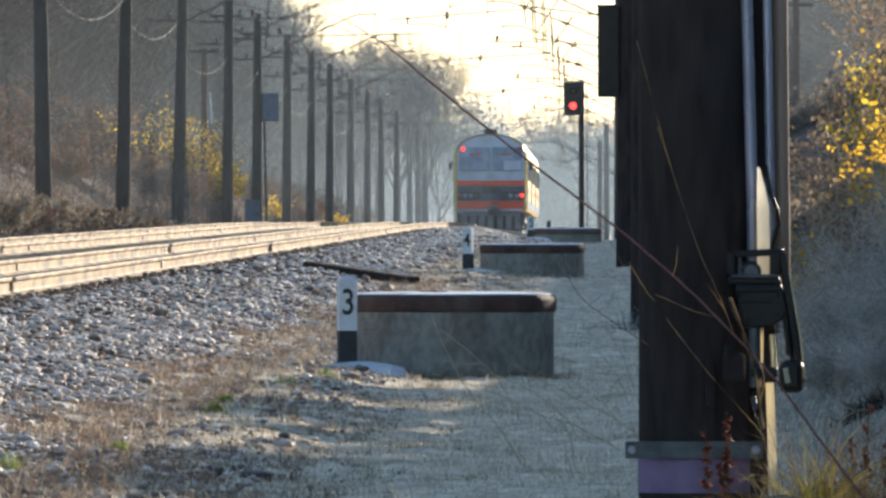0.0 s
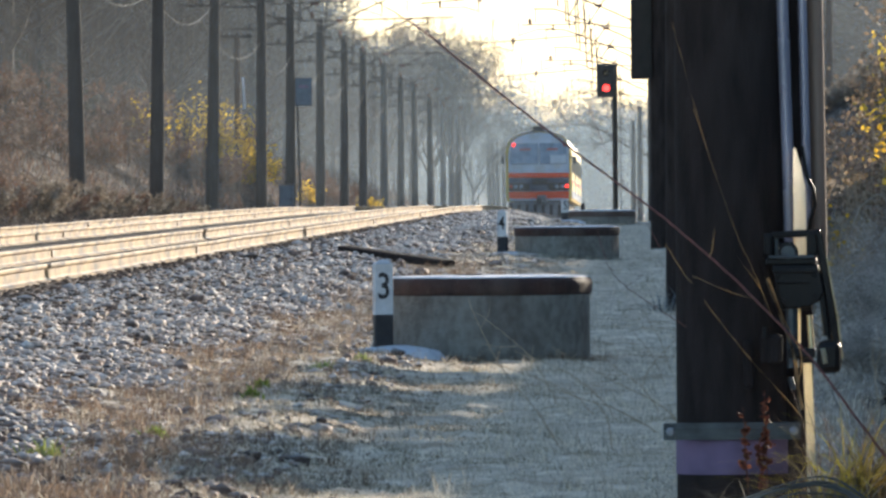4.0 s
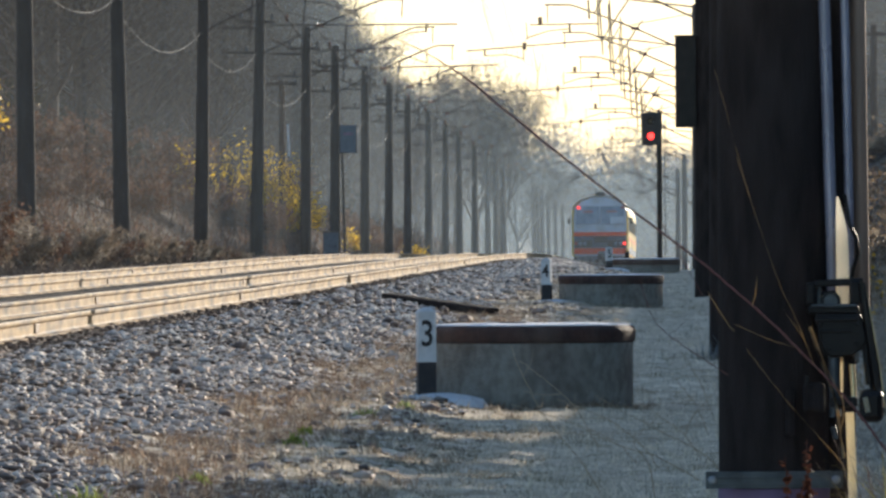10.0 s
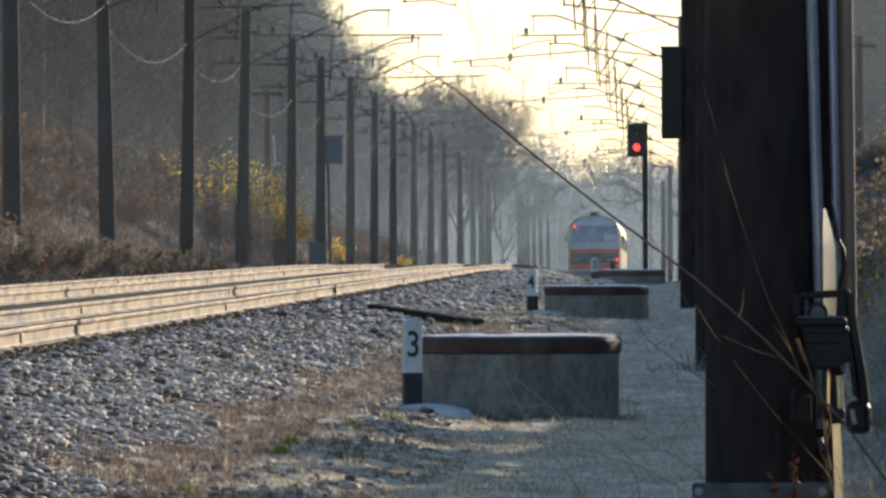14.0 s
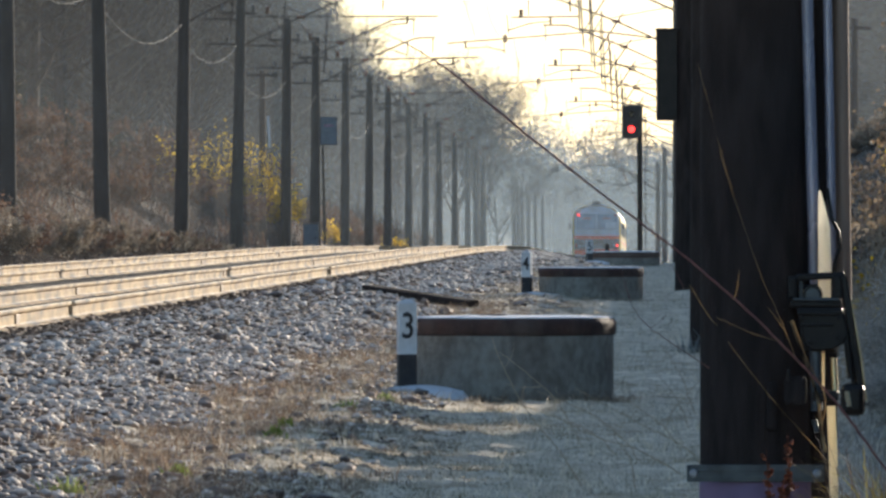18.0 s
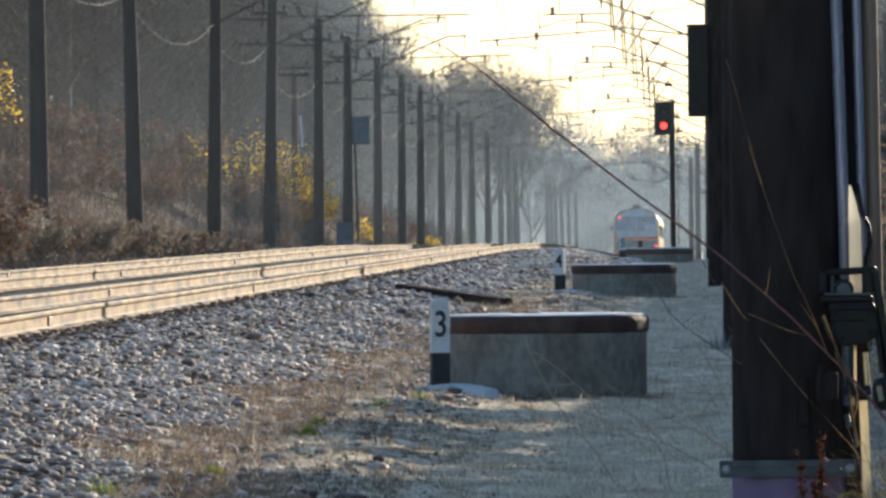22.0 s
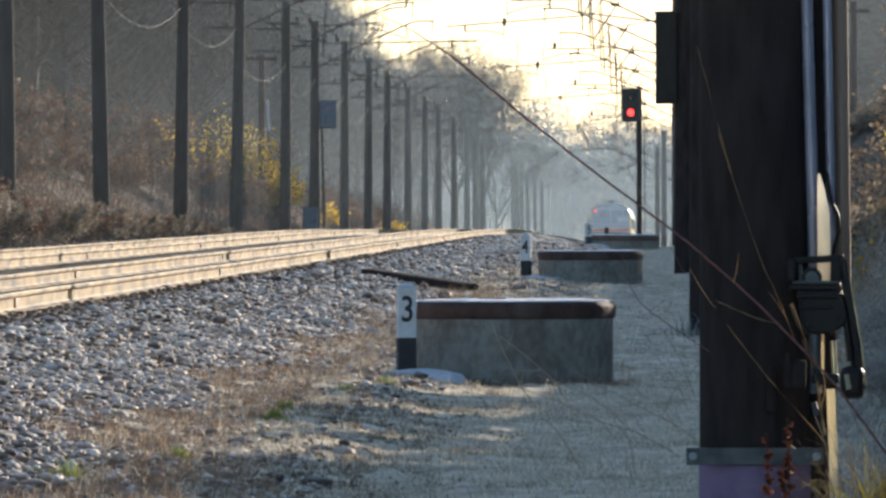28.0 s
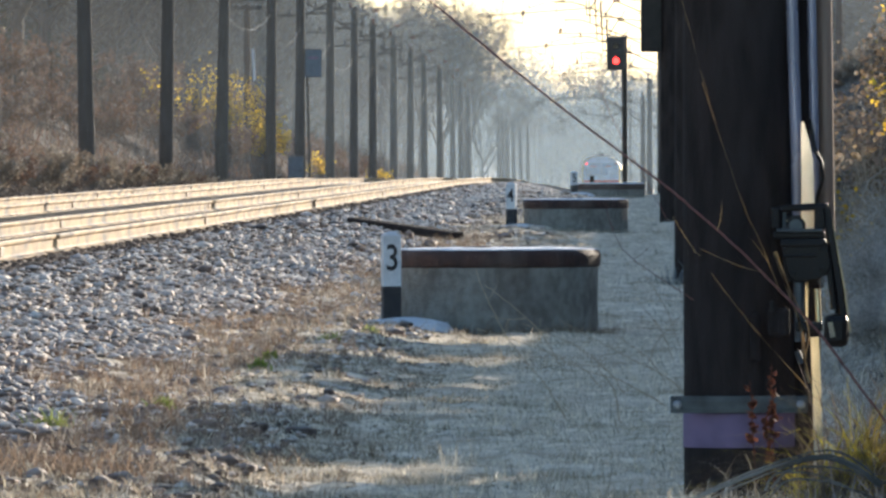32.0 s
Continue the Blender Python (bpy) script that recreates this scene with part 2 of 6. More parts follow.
M_BARK = material("grey_bark", (0.12, 0.10, 0.085), 0.95, second=(0.07, 0.058, 0.05), scale=3, stretch=(1, 1, 0.3), bump=0.6, bump_scale=12)
M_TWIG = material("red_brown_shoot", (0.24, 0.085, 0.07), 0.4, second=(0.13, 0.05, 0.042), scale=30)
# Gold against near-black noise paints sunlit and shaded lengths on brown stems.
M_SHOOT = leaf_material("sun_flecked_shoot", (0.80, 0.58, 0.32), (0.040, 0.026, 0.020), 0.6, 0.0, scale=7.0)
M_STALK = material("dry_stalk", (0.58, 0.45, 0.30), 0.6, second=(0.36, 0.26, 0.17), scale=25)
M_BLUE = material("blue_sign_back", (0.12, 0.175, 0.23), 0.5, metal=0.3, second=(0.09, 0.135, 0.18), scale=5)
M_SLEEVE = material("bare_bright_metal", (1.0, 0.82, 0.50), 0.4, metal=1.0, second=(0.8, 0.62, 0.36), scale=10, rough_vary=0.1)
M_RED = material("lit_red_lens", (0.5, 0.02, 0.02), 0.3, emission=(1.0, 0.035, 0.03), power=4.0)
M_LENS_DARK = material("unlit_lens", (0.03, 0.03, 0.03), 0.1)
M_GRASS = leaf_material("frosted_grass", (0.76, 0.66, 0.50), (0.40, 0.34, 0.24), 0.4, 0.5, frost=0.6)
M_DRY = leaf_material("dry_grass", (0.31, 0.245, 0.18), (0.16, 0.115, 0.08), 0.4, 0.5, frost=0.4)
M_GREEN = leaf_material("green_blades", (0.20, 0.29, 0.045), (0.30, 0.33, 0.08), 0.45, 0.3, frost=0.2)
M_LIME = leaf_material("yellow_green_blades", (0.58, 0.50, 0.07), (0.42, 0.29, 0.08), 0.6, 0.4)
M_SEDGE = leaf_material("frosted_sedge", (0.22, 0.24, 0.25), (0.12, 0.125, 0.11), 0.3, 0.4, frost=0.45)
M_RUST = leaf_material("rusty_stalks", (0.17, 0.062, 0.035), (0.085, 0.033, 0.022), 0.4, 0.4, scale=12)
M_GOLD = leaf_material("golden_leaves", (0.95, 0.55, 0.045), (0.60, 0.46, 0.06), 0.7, 0.5)
M_BANKGRASS = leaf_material("grey_brown_grass", (0.115, 0.085, 0.065), (0.08, 0.06, 0.045), 0.3, 0.4, frost=0.12)
M_THICKET = leaf_material("frosted_bramble", (0.25, 0.195, 0.145), (0.14, 0.115, 0.08), 0.45, 0.4, frost=0.35)
M_TOEWEED = leaf_material("dead_brown_weeds", (0.29, 0.20, 0.135), (0.15, 0.10, 0.07), 0.45, 0.5, frost=0.25)
M_TANGLE = leaf_material("frosted_dead_tangle", (0.34, 0.31, 0.28), (0.19, 0.165, 0.145), 0.35, 0.5, frost=0.6)
M_HOAR = leaf_material("hoar_frosted_bramble", (0.56, 0.52, 0.47), (0.30, 0.27, 0.24), 0.4, 0.5, frost=0.7)
M_OLIVE = leaf_material("olive_thicket_leaves", (0.26, 0.180, 0.10), (0.16, 0.11, 0.075), 0.5, 0.5, frost=0.08)
M_CLOD = material("earth_clod", (0.34, 0.27, 0.20), 0.95, second=(0.17, 0.13, 0.10), scale=20, per_island=0.6, bump=0.6, bump_scale=50, spec=0.1)
M_RUSSET = leaf_material("russet_thicket_leaves", (0.38, 0.24, 0.165), (0.23, 0.145, 0.10), 0.6, 0.5, frost=0.12)
M_YELLOW = leaf_material("yellow_leaves", (0.90, 0.60, 0.05), (0.56, 0.38, 0.06), 0.6, 0.5)
M_BRACKEN = leaf_material("brown_bracken", (0.165, 0.085, 0.05), (0.085, 0.052, 0.038), 0.4, 0.45, frost=0.18)
M_TWIGS = leaf_material("bare_twigs", (0.050, 0.041, 0.036), (0.032, 0.027, 0.024), 0.0, 0.35)
M_TWIGS.node_tree.nodes["Principled BSDF"].inputs["Specular IOR Level"].default_value = 0.0
M_NEEDLE = leaf_material("dark_needles", (0.045, 0.055, 0.04), (0.03, 0.038, 0.03), 0.2, 0.4)


# ---- small builders ----
def part(name, bm, mat, parent=None, label="", smooth=False):
    """Links a bmesh as one mesh object, under a thing or a part."""
    me = bpy.data.meshes.new(name)
    bm.to_mesh(me)
    bm.free()
    if smooth:
        for p in me.polygons:
            p.use_smooth = True
        me.set_sharp_from_angle(angle=radians(38))
    me.materials.append(mat)
    ob = new(name, me)
    ob.parent = parent
    if label:
        ob["label"] = label
    return ob


def raw(name, verts, faces, mat, parent=None, smooth=False):
    me = bpy.data.meshes.new(name)
    me.from_pydata(verts, [], faces)
    me.update()
    if smooth:
        me.polygons.foreach_set("use_smooth", [True] * len(me.polygons))
    me.materials.append(mat)
    ob = new(name, me)
    ob.parent = parent
    return ob


def empty(name, m=None, **tags):
    ob = new(name)
    if m is not None:
        ob.matrix_world = m
    return tagged(ob, **tags)


def box(cx, cy, cz, sx, sy, sz, bevel=0.0, bm=None, turn=None):
    bm = bm or bmesh.new()
    made = bmesh.ops.create_cube(bm, size=1)["verts"]
    m = Matrix.Translation((cx, cy, cz)) @ (turn or Matrix()) @ Matrix.Diagonal((sx, sy, sz, 1))
    bmesh.ops.transform(bm, matrix=m, verts=made)
    if bevel:
        edges = list({e for v in made for e in v.link_edges})
        bmesh.ops.bevel(bm, geom=edges, offset=bevel, segments=2, affect="EDGES", profile=0.5)
    return bm


def tube(points, radii, sides=8, bm=None, cap=True):
    """A round tube along points, with a radius at each."""
    bm = bm or bmesh.new()
    pts = [Vector(p) for p in points]
    if isinstance(radii, (int, float)):
        radii = [radii] * len(pts)
    rings = []
    for i, p in enumerate(pts):
        d = (pts[min(i + 1, len(pts) - 1)] - pts[max(i - 1, 0)]).normalized()
        a = d.orthogonal().normalized() if abs(d.z) < 0.9 else Vector((1, 0, 0))
        if abs(d.z) < 0.9:
            a = d.cross(Vector((0, 0, 1))).normalized()
        b = d.cross(a).normalized()
        a = b.cross(d).normalized()
        rings.append([bm.verts.new(p + (a * math.cos(2 * math.pi * k / sides) + b * math.sin(2 * math.pi * k / sides)) * radii[i]) for k in range(sides)])
    for r0, r1 in zip(rings, rings[1:]):
        for k in range(sides):
            bm.faces.new((r0[k], r0[(k + 1) % sides], r1[(k + 1) % sides], r1[k]))
    if cap:
        bm.faces.new(rings[0][::-1])
        bm.faces.new(rings[-1])
    bmesh.ops.recalc_face_normals(bm, faces=bm.faces)
    return bm


def lathe(profile, sides=32, bm=None):
    """A turned shape from (radius, height) pairs."""
    bm = bm or bmesh.new()
    rings = [[bm.verts.new((r * math.cos(2 * math.pi * k / sides), r * math.sin(2 * math.pi * k / sides), z)) for k in range(sides)] for r, z in profile]
    for r0, r1 in zip(rings, rings[1:]):
        for k in range(sides):
            bm.faces.new((r0[k], r0[(k + 1) % sides], r1[(k + 1) % sides], r1[k]))
    bm.faces.new(rings[0][::-1])
    bm.faces.new(rings[-1])
    return bm


# ---- lie of the land ----
def smooth01(a):
    a = np.clip(a, 0, 1)
    return a * a * (3 - 2 * a)


def drop(y):
    """How far the line has fallen at y: level to 340 m, then over a crest into a gentle fall."""
    y = np.asarray(y, dtype=float)
    a = np.clip(y - 340, 0, 212)
    return 0.0063 / 424 * a * a + 0.0063 * np.clip(y - 552, 0, 950)


RAIL_TOP, RAIL_FOOT = 0.60, 0.42
TRACKS = (-6.96, -11.1)


def ground_z(x, y):
    x, y = np.asarray(x, dtype=float), np.asarray(y, dtype=float)
    verge = 0.35 * np.clip((y - 103) / 200, 0, 1)
    verge = verge - 0.36 * smooth01((y - 314) / 60) * smooth01((1.2 - x) / 1.5)
    bed = 0.34
    verge = verge - 0.10 * smooth01((x + 2.45) / 0.8)
    t = smooth01((-3.1 - x) / 2.2)
    z = verge * (1 - t) + bed * t
    left = np.clip(-15.4 - x, 0, None)
    z = z + 0.35 * smooth01(left / 1.2) + 2.6 * smooth01((left - 1.0) / 4.5) + 0.05 * np.clip(left - 5, 0, 60)
    right = np.clip(x - 0.7, 0, None)
    gap = np.exp(-(((x - 0.6) * 0.891 - (y - 54) * 0.454) / 2.2) ** 2)
    z = z + 3.3 * (1 - 0.48 * gap) * smooth01(right / 5.0) + 0.05 * np.clip(right - 5, 0, 60)
    return z - drop(y)


LATTICE = np.random.default_rng(3).random((257, 257)) - 0.5


def value_noise(u, v):
    """Smooth noise between -0.5 and 0.5 on a lattice of unit cells."""
    iu, iv = np.floor(u).astype(int), np.floor(v).astype(int)
    fu, fv = smooth01(u - iu), smooth01(v - iv)
    g = lambda a, b: LATTICE[a % 257, b % 257]
    return (g(iu, iv) * (1 - fu) + g(iu + 1, iv) * fu) * (1 - fv) + (g(iu, iv + 1) * (1 - fu) + g(iu + 1, iv + 1) * fu) * fv


def relief(x, y):
    """Small lumps of the verge, in metres."""
    x, y = np.asarray(x, dtype=float), np.asarray(y, dtype=float)
    return (0.018 * value_noise(x / 0.9 + 0.05 * y, y / 5.5) + 0.028 * value_noise(x / 0.42 + 7, y / 2.1 + 3) + 0.040 * value_noise(x / 0.19 + 3, y / 0.8 + 9)
            + 0.030 * value_noise(x / 0.10 + 5, y / 0.36 + 4))


def build_ground():
    xs = np.concatenate([np.linspace(-900, -60, 15), np.linspace(-55, -20, 15), np.linspace(-19, -4.2, 34), np.arange(-4, 2.6, 0.05), np.linspace(2.8, 12, 24), np.linspace(14, 900, 24)])
    ys = np.concatenate([np.linspace(-300, 30, 12), np.arange(36, 50, 1), np.arange(50, 130, 0.16), np.arange(130, 330, 0.4), np.arange(332, 620, 3), np.linspace(630, 1800, 70), np.linspace(1900, 5200, 14)])
    gx, gy = np.meshgrid(xs, ys)
    gz = ground_z(gx, gy)
    near = ((gx > -4.4) & (gx < 4)) * smooth01((900 - gy) / 300)
    gz = gz + relief(gx, gy) * near
    gz = gz - 0.12 * smooth01((-5.0 - gx) / 0.6) * smooth01((gx + 15.8) / 0.5)
    verts = np.stack([gx, gy, gz], -1).reshape(-1, 3)
    n, m = len(xs), len(ys)
    i = np.arange(m - 1)[:, None] * n + np.arange(n - 1)[None, :]
    faces = np.stack([i, i + 1, i + n + 1, i + n], -1).reshape(-1, 4)
    ob = raw("ground", verts.tolist(), faces.tolist(), M_GROUND, smooth=True)
    return tagged(ob, "frosted grassy railway verge and cutting banks", "ground", kind="structure")


def ballast_toe(y):
    """Where the ballast's shoulder ends on the verge; it spreads wider towards the near end."""
    return -3.25 + 0.25 * np.sin(y * 0.31) + 0.15 * np.sin(y * 0.83 + 1) + 0.40 * smooth01((76 - y) / 16)


def build_ballast():
    """The ballast bed of both tracks: a lumpy sheet with its shoulder."""
    xs = np.concatenate([np.linspace(-16.0, -5.6, 40), np.arange(-5.5, -2.1, 0.08)])
    ys = np.concatenate([np.arange(30, 330, 0.3), np.arange(333, 620, 3), np.linspace(630, 1800, 60)])
    gx, gy = np.meshgrid(xs, ys)
    toe = ballast_toe(gy)
    edge = smooth01((gx - toe) / -0.9)
    gz = ground_z(gx, gy) + 0.055 * edge - 0.06 * (1 - edge) + relief(gx * 2.3, gy * 2.1) * 0.8 * edge
    verts = np.stack([gx, gy, gz], -1).reshape(-1, 3)
    n, m = len(xs), len(ys)
    i = np.arange(m - 1)[:, None] * n + np.arange(n - 1)[None, :]
    faces = np.stack([i, i + 1, i + n + 1, i + n], -1).reshape(-1, 4)
    ob = raw("ballast_bed", verts.tolist(), faces.tolist(), M_BED, smooth=True)
    return tagged(ob, "grey crushed stone bed under two railway tracks", "ballast", kind="structure")


def scatter_mesh(name, base_v, base_f, places, sizes, turns, mat, stretch=None, smooth=False):
    """Many copies of one small shape joined into one mesh."""
    n, k = len(places), len(base_v)
    c, s = np.cos(turns), np.sin(turns)
    v = np.repeat(base_v[None], n, 0) * sizes[:, None, :]
    x = v[..., 0] * c[:, None] - v[..., 1] * s[:, None]
    y = v[..., 0] * s[:, None] + v[..., 1] * c[:, None]
    v = np.stack([x, y, v[..., 2]], -1) + places[:, None, :]
    f = (np.asarray(base_f)[None] + (np.arange(n) * k)[:, None, None]).reshape(-1, len(base_f[0]))
    me = bpy.data.meshes.new(name)
    me.vertices.add(n * k)
    me.vertices.foreach_set("co", v.reshape(-1))
    corners = f.shape[1]
    me.loops.add(f.size)
    me.loops.foreach_set("vertex_index", f.reshape(-1).astype(np.int32))
    me.polygons.add(len(f))
    me.polygons.foreach_set("loop_start", np.arange(0, f.size, corners, dtype=np.int32))
    me.update(calc_edges=True)
    me.validate()
    me.materials.append(mat)
    return new(name, me)


rng = np.random.default_rng(7)


def rock_shape():
    bm = bmesh.new()
    bmesh.ops.create_icosphere(bm, subdivisions=1, radius=0.5)
    for v in bm.verts:
        v.co *= 0.55 + 0.9 * random.random()
    bm.verts.ensure_lookup_table()
    v = np.array([p.co[:] for p in bm.verts])
    f = [[q.index for q in face.verts] for face in bm.faces]
    bm.free()
    return v, f


def build_stones():
    for lo, hi, count, size in ((52, 150, 64000, 0.046), (150, 420, 36000, 0.056)):
        v, f = rock_shape()
        y = lo + (hi - lo) * rng.random(count) ** (1.3 if lo < 100 else 1.0)
        x = -5.62 + 3.7 * rng.random(count) ** 0.9
        toe = ballast_toe(y)
        edge = smooth01((x - toe) / -0.9)
        thin = rng.random(count) < 0.10 + 0.9 * edge
        x, y, edge = x[thin], y[thin], edge[thin]
        z = ground_z(x, y) + 0.05 * edge + relief(x * 2.3, y * 2.1) * 0.8 * edge + rng.random(len(x)) * 0.02
        s = size * (0.55 + 0.9 * rng.random((len(x), 3)))
        s[:, 2] *= 0.68
        s *= np.exp(rng.normal(0, 0.36, len(x)))[:, None]
        turn = rng.random(len(x)) * 6.3
        brown = rng.random(len(x)) < 0.07 + 0.33 * smooth01((84 - y) / 22) + 0.50 * smooth01((63 - y) / 7)
        s[brown] *= 1.35
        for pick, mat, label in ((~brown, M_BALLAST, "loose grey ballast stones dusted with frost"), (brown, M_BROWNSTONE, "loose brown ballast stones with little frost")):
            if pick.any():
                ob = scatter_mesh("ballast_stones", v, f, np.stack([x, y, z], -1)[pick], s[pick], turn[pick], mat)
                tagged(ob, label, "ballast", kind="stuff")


def build_oily_stones():
    n = 15000
    v, f = rock_shape()
    y = 52 + 330 * rng.random(n) ** 1.4
    x = -6.12 + 1.65 * rng.random(n) ** 1.4
    z = ground_z(x, y) + 0.062 + relief(x * 2.3, y * 2.1) * 0.8
    s = 0.075 * (0.6 + 0.8 * rng.random((n, 3)))
    ob = scatter_mesh("oily_stones", v, f, np.stack([x, y, z], -1), s, rng.random(n) * 6.3, M_OILY)
    tagged(ob, "dark oil-browned ballast stones along the rail", "ballast", kind="stuff")


RAIL_SHAPE = [(-0.075, 0), (0.075, 0), (0.075, 0.012), (0.025, 0.028), (0.010, 0.042), (0.009, 0.125), (0.034, 0.140), (0.0375, 0.150),
              (0.0375, 0.172), (0.030, 0.180), (-0.030, 0.180), (-0.0375, 0.172), (-0.0375, 0.150), (-0.034, 0.140), (-0.009, 0.125),
              (-0.010, 0.042), (-0.025, 0.028), (-0.075, 0.012)]


def build_track(axis, name):
    top = empty(name, label="straight railway track with rusty rails on concrete sleepers", category="railway track", kind="structure")
    ys = np.concatenate([np.arange(20, 420, 12.5), np.arange(420, 640, 8), np.arange(640, 1900, 40)])
    for side in (-0.7975, 0.7975):
        verts, faces = [], []
        n = len(RAIL_SHAPE)
        for y in ys:
            dz = RAIL_FOOT - float(drop(y))
            wob = 0.006 * math.sin(y * 0.13 + axis) + 0.004 * math.sin(y * 0.31)
            verts += [(axis + side + px + wob, y, dz + pz + 0.004 * math.sin(y * 0.21 + side)) for px, pz in RAIL_SHAPE]
        for i in range(len(ys) - 1):
            faces += [(i * n + k, i * n + (k + 1) % n, (i + 1) * n + (k + 1) % n, (i + 1) * n + k) for k in range(n)]
        rail = raw("rail", verts, faces, M_RAIL, top)
        for y in np.arange(58.2 + 6.1 * (side > 0), 420, 50.0):
            bm = bmesh.new()
            for s in (-1, 1):
                box(axis + side + s * 0.024, y, RAIL_FOOT + 0.085, 0.018, 0.62, 0.09, 0.006, bm)
            part("fishplate", bm, M_PLATE, rail)
    sl = [(-1.35, -0.14, -0.2), (1.35, -0.14, -0.2), (1.35, 0.14, -0.2), (-1.35, 0.14, -0.2), (-1.33, -0.11, 0), (1.33, -0.11, 0), (1.33, 0.11, 0), (-1.33, 0.11, 0)]
    quads = [(0, 3, 2, 1), (4, 5, 6, 7), (0, 1, 5, 4), (1, 2, 6, 5), (2, 3, 7, 6), (3, 0, 4, 7)]
    yb = np.concatenate([np.arange(30, 420, 1.5), np.arange(420, 640, 8)])
    cross = (-1.45, -0.9, -0.86, -0.74, -0.7, 0.7, 0.74, 0.86, 0.9, 1.32)
    rnd = random.Random(int(-axis))
    verts = [(axis + px, y, RAIL_FOOT - 0.012 - float(drop(y)) + rnd.uniform(-0.012, 0.006)) for y in yb for px in cross]
    n = len(cross)
    faces = [(i * n + k, i * n + k + 1, (i + 1) * n + k + 1, (i + 1) * n + k) for i in range(len(yb) - 1) for k in range(n - 1)]
    raw("oily_bed", verts, faces, M_OILBED, top)
    yy = np.arange(45, 620, 0.545)
    ob = scatter_mesh("sleepers", np.array(sl), quads, np.stack([np.full(len(yy), axis), yy, RAIL_FOOT - 0.004 - drop(yy)], -1),
                      np.ones((len(yy), 3)), np.zeros(len(yy)), M_SLEEPER)
    ob.parent = top
    tagged(ob, "grey concrete sleepers", kind="stuff")
    return top


# ---- wells and posts beside the line ----
def build_well(x, y, top_z, foot_z, seed):
    """A concrete ring well with an overhanging dark lid."""
    r = 0.845
    well = empty("inspection_well", pose(x, y, foot_z), label="round grey concrete inspection well with a dark frosted lid", category="well", group="wells beside the track")
    h = top_z - foot_z
    lid_h = 0.155
    bm = lathe([(r, -0.45), (r, h - lid_h), (r - 0.08, h - lid_h)], 56)
    rnd = random.Random(seed)
    for v in bm.verts:
        a = math.atan2(v.co.y, v.co.x)
        k = 1 + 0.004 * math.sin(7 * a + seed) + 0.003 * rnd.uniform(-1, 1)
        v.co.x, v.co.y = v.co.x * k, v.co.y * k
    part("ring", bm, M_CONC, well, "weathered grey concrete ring", True)
    R = r + 0.014
    bm = lathe([(R - 0.03, h - lid_h - 0.006), (R - 0.006, h - lid_h + 0.012), (R, h - lid_h + 0.05), (R + 0.004, h - 0.06), (R - 0.004, h - 0.03), (R - 0.022, h - 0.012)], 64)
    for v in bm.verts:
        a = math.atan2(v.co.y, v.co.x)
        k = 1 + 0.006 * math.sin(5 * a + seed) + 0.004 * math.sin(13 * a + 2 * seed) + 0.003 * rnd.uniform(-1, 1)
        v.co.x, v.co.y = v.co.x * k, v.co.y * k
    part("lid", bm, M_LID, well, "dark damp-stained lid slab", True)
    bm = lathe([(R - 0.02, h - 0.012), (R - 0.03, h - 0.002), (R - 0.25, h + 0.006), (0.35, h + 0.008)], 56)
    for v in bm.verts:
        if v.co.length > 0.3:
            v.co.z += rnd.uniform(-0.002, 0.003)
    part("frost_layer", bm, M_FROST, well, "white frost on the lid", True)
    bm = lathe([(0.11, h), (0.11, h + 0.016), (0.09, h + 0.02)], 20)
    bmesh.ops.translate(bm, vec=(-0.15, -0.15, 0), verts=bm.verts)
    part("hatch_knob", bm, M_LID, well)
    return well


def digit_bars(text_char, size, mat, parent, x, y, z):
    curve = bpy.data.curves.new("digit", "FONT")
    curve.body, curve.size, curve.align_x, curve.align_y = text_char, size, "CENTER", "CENTER"
    curve.extrude, curve.offset = 0.002, 0.004
    tmp = bpy.data.objects.new("digit_tmp", curve)
    scene.collection.objects.link(tmp)
    dg = bpy.context.evaluated_depsgraph_get()
    me = bpy.data.meshes.new_from_object(tmp.evaluated_get(dg))
    bpy.data.objects.remove(tmp)
    me.transform(pose(x, y, z, 90))
    me.transform(Matrix.Translation((x, 0, 0)) @ Matrix.Diagonal((0.78, 1, 1, 1)) @ Matrix.Translation((-x, 0, 0)))
    me.materials.clear()
    me.materials.append(mat)
    ob = new("digit", me)
    ob.parent = parent
    return ob


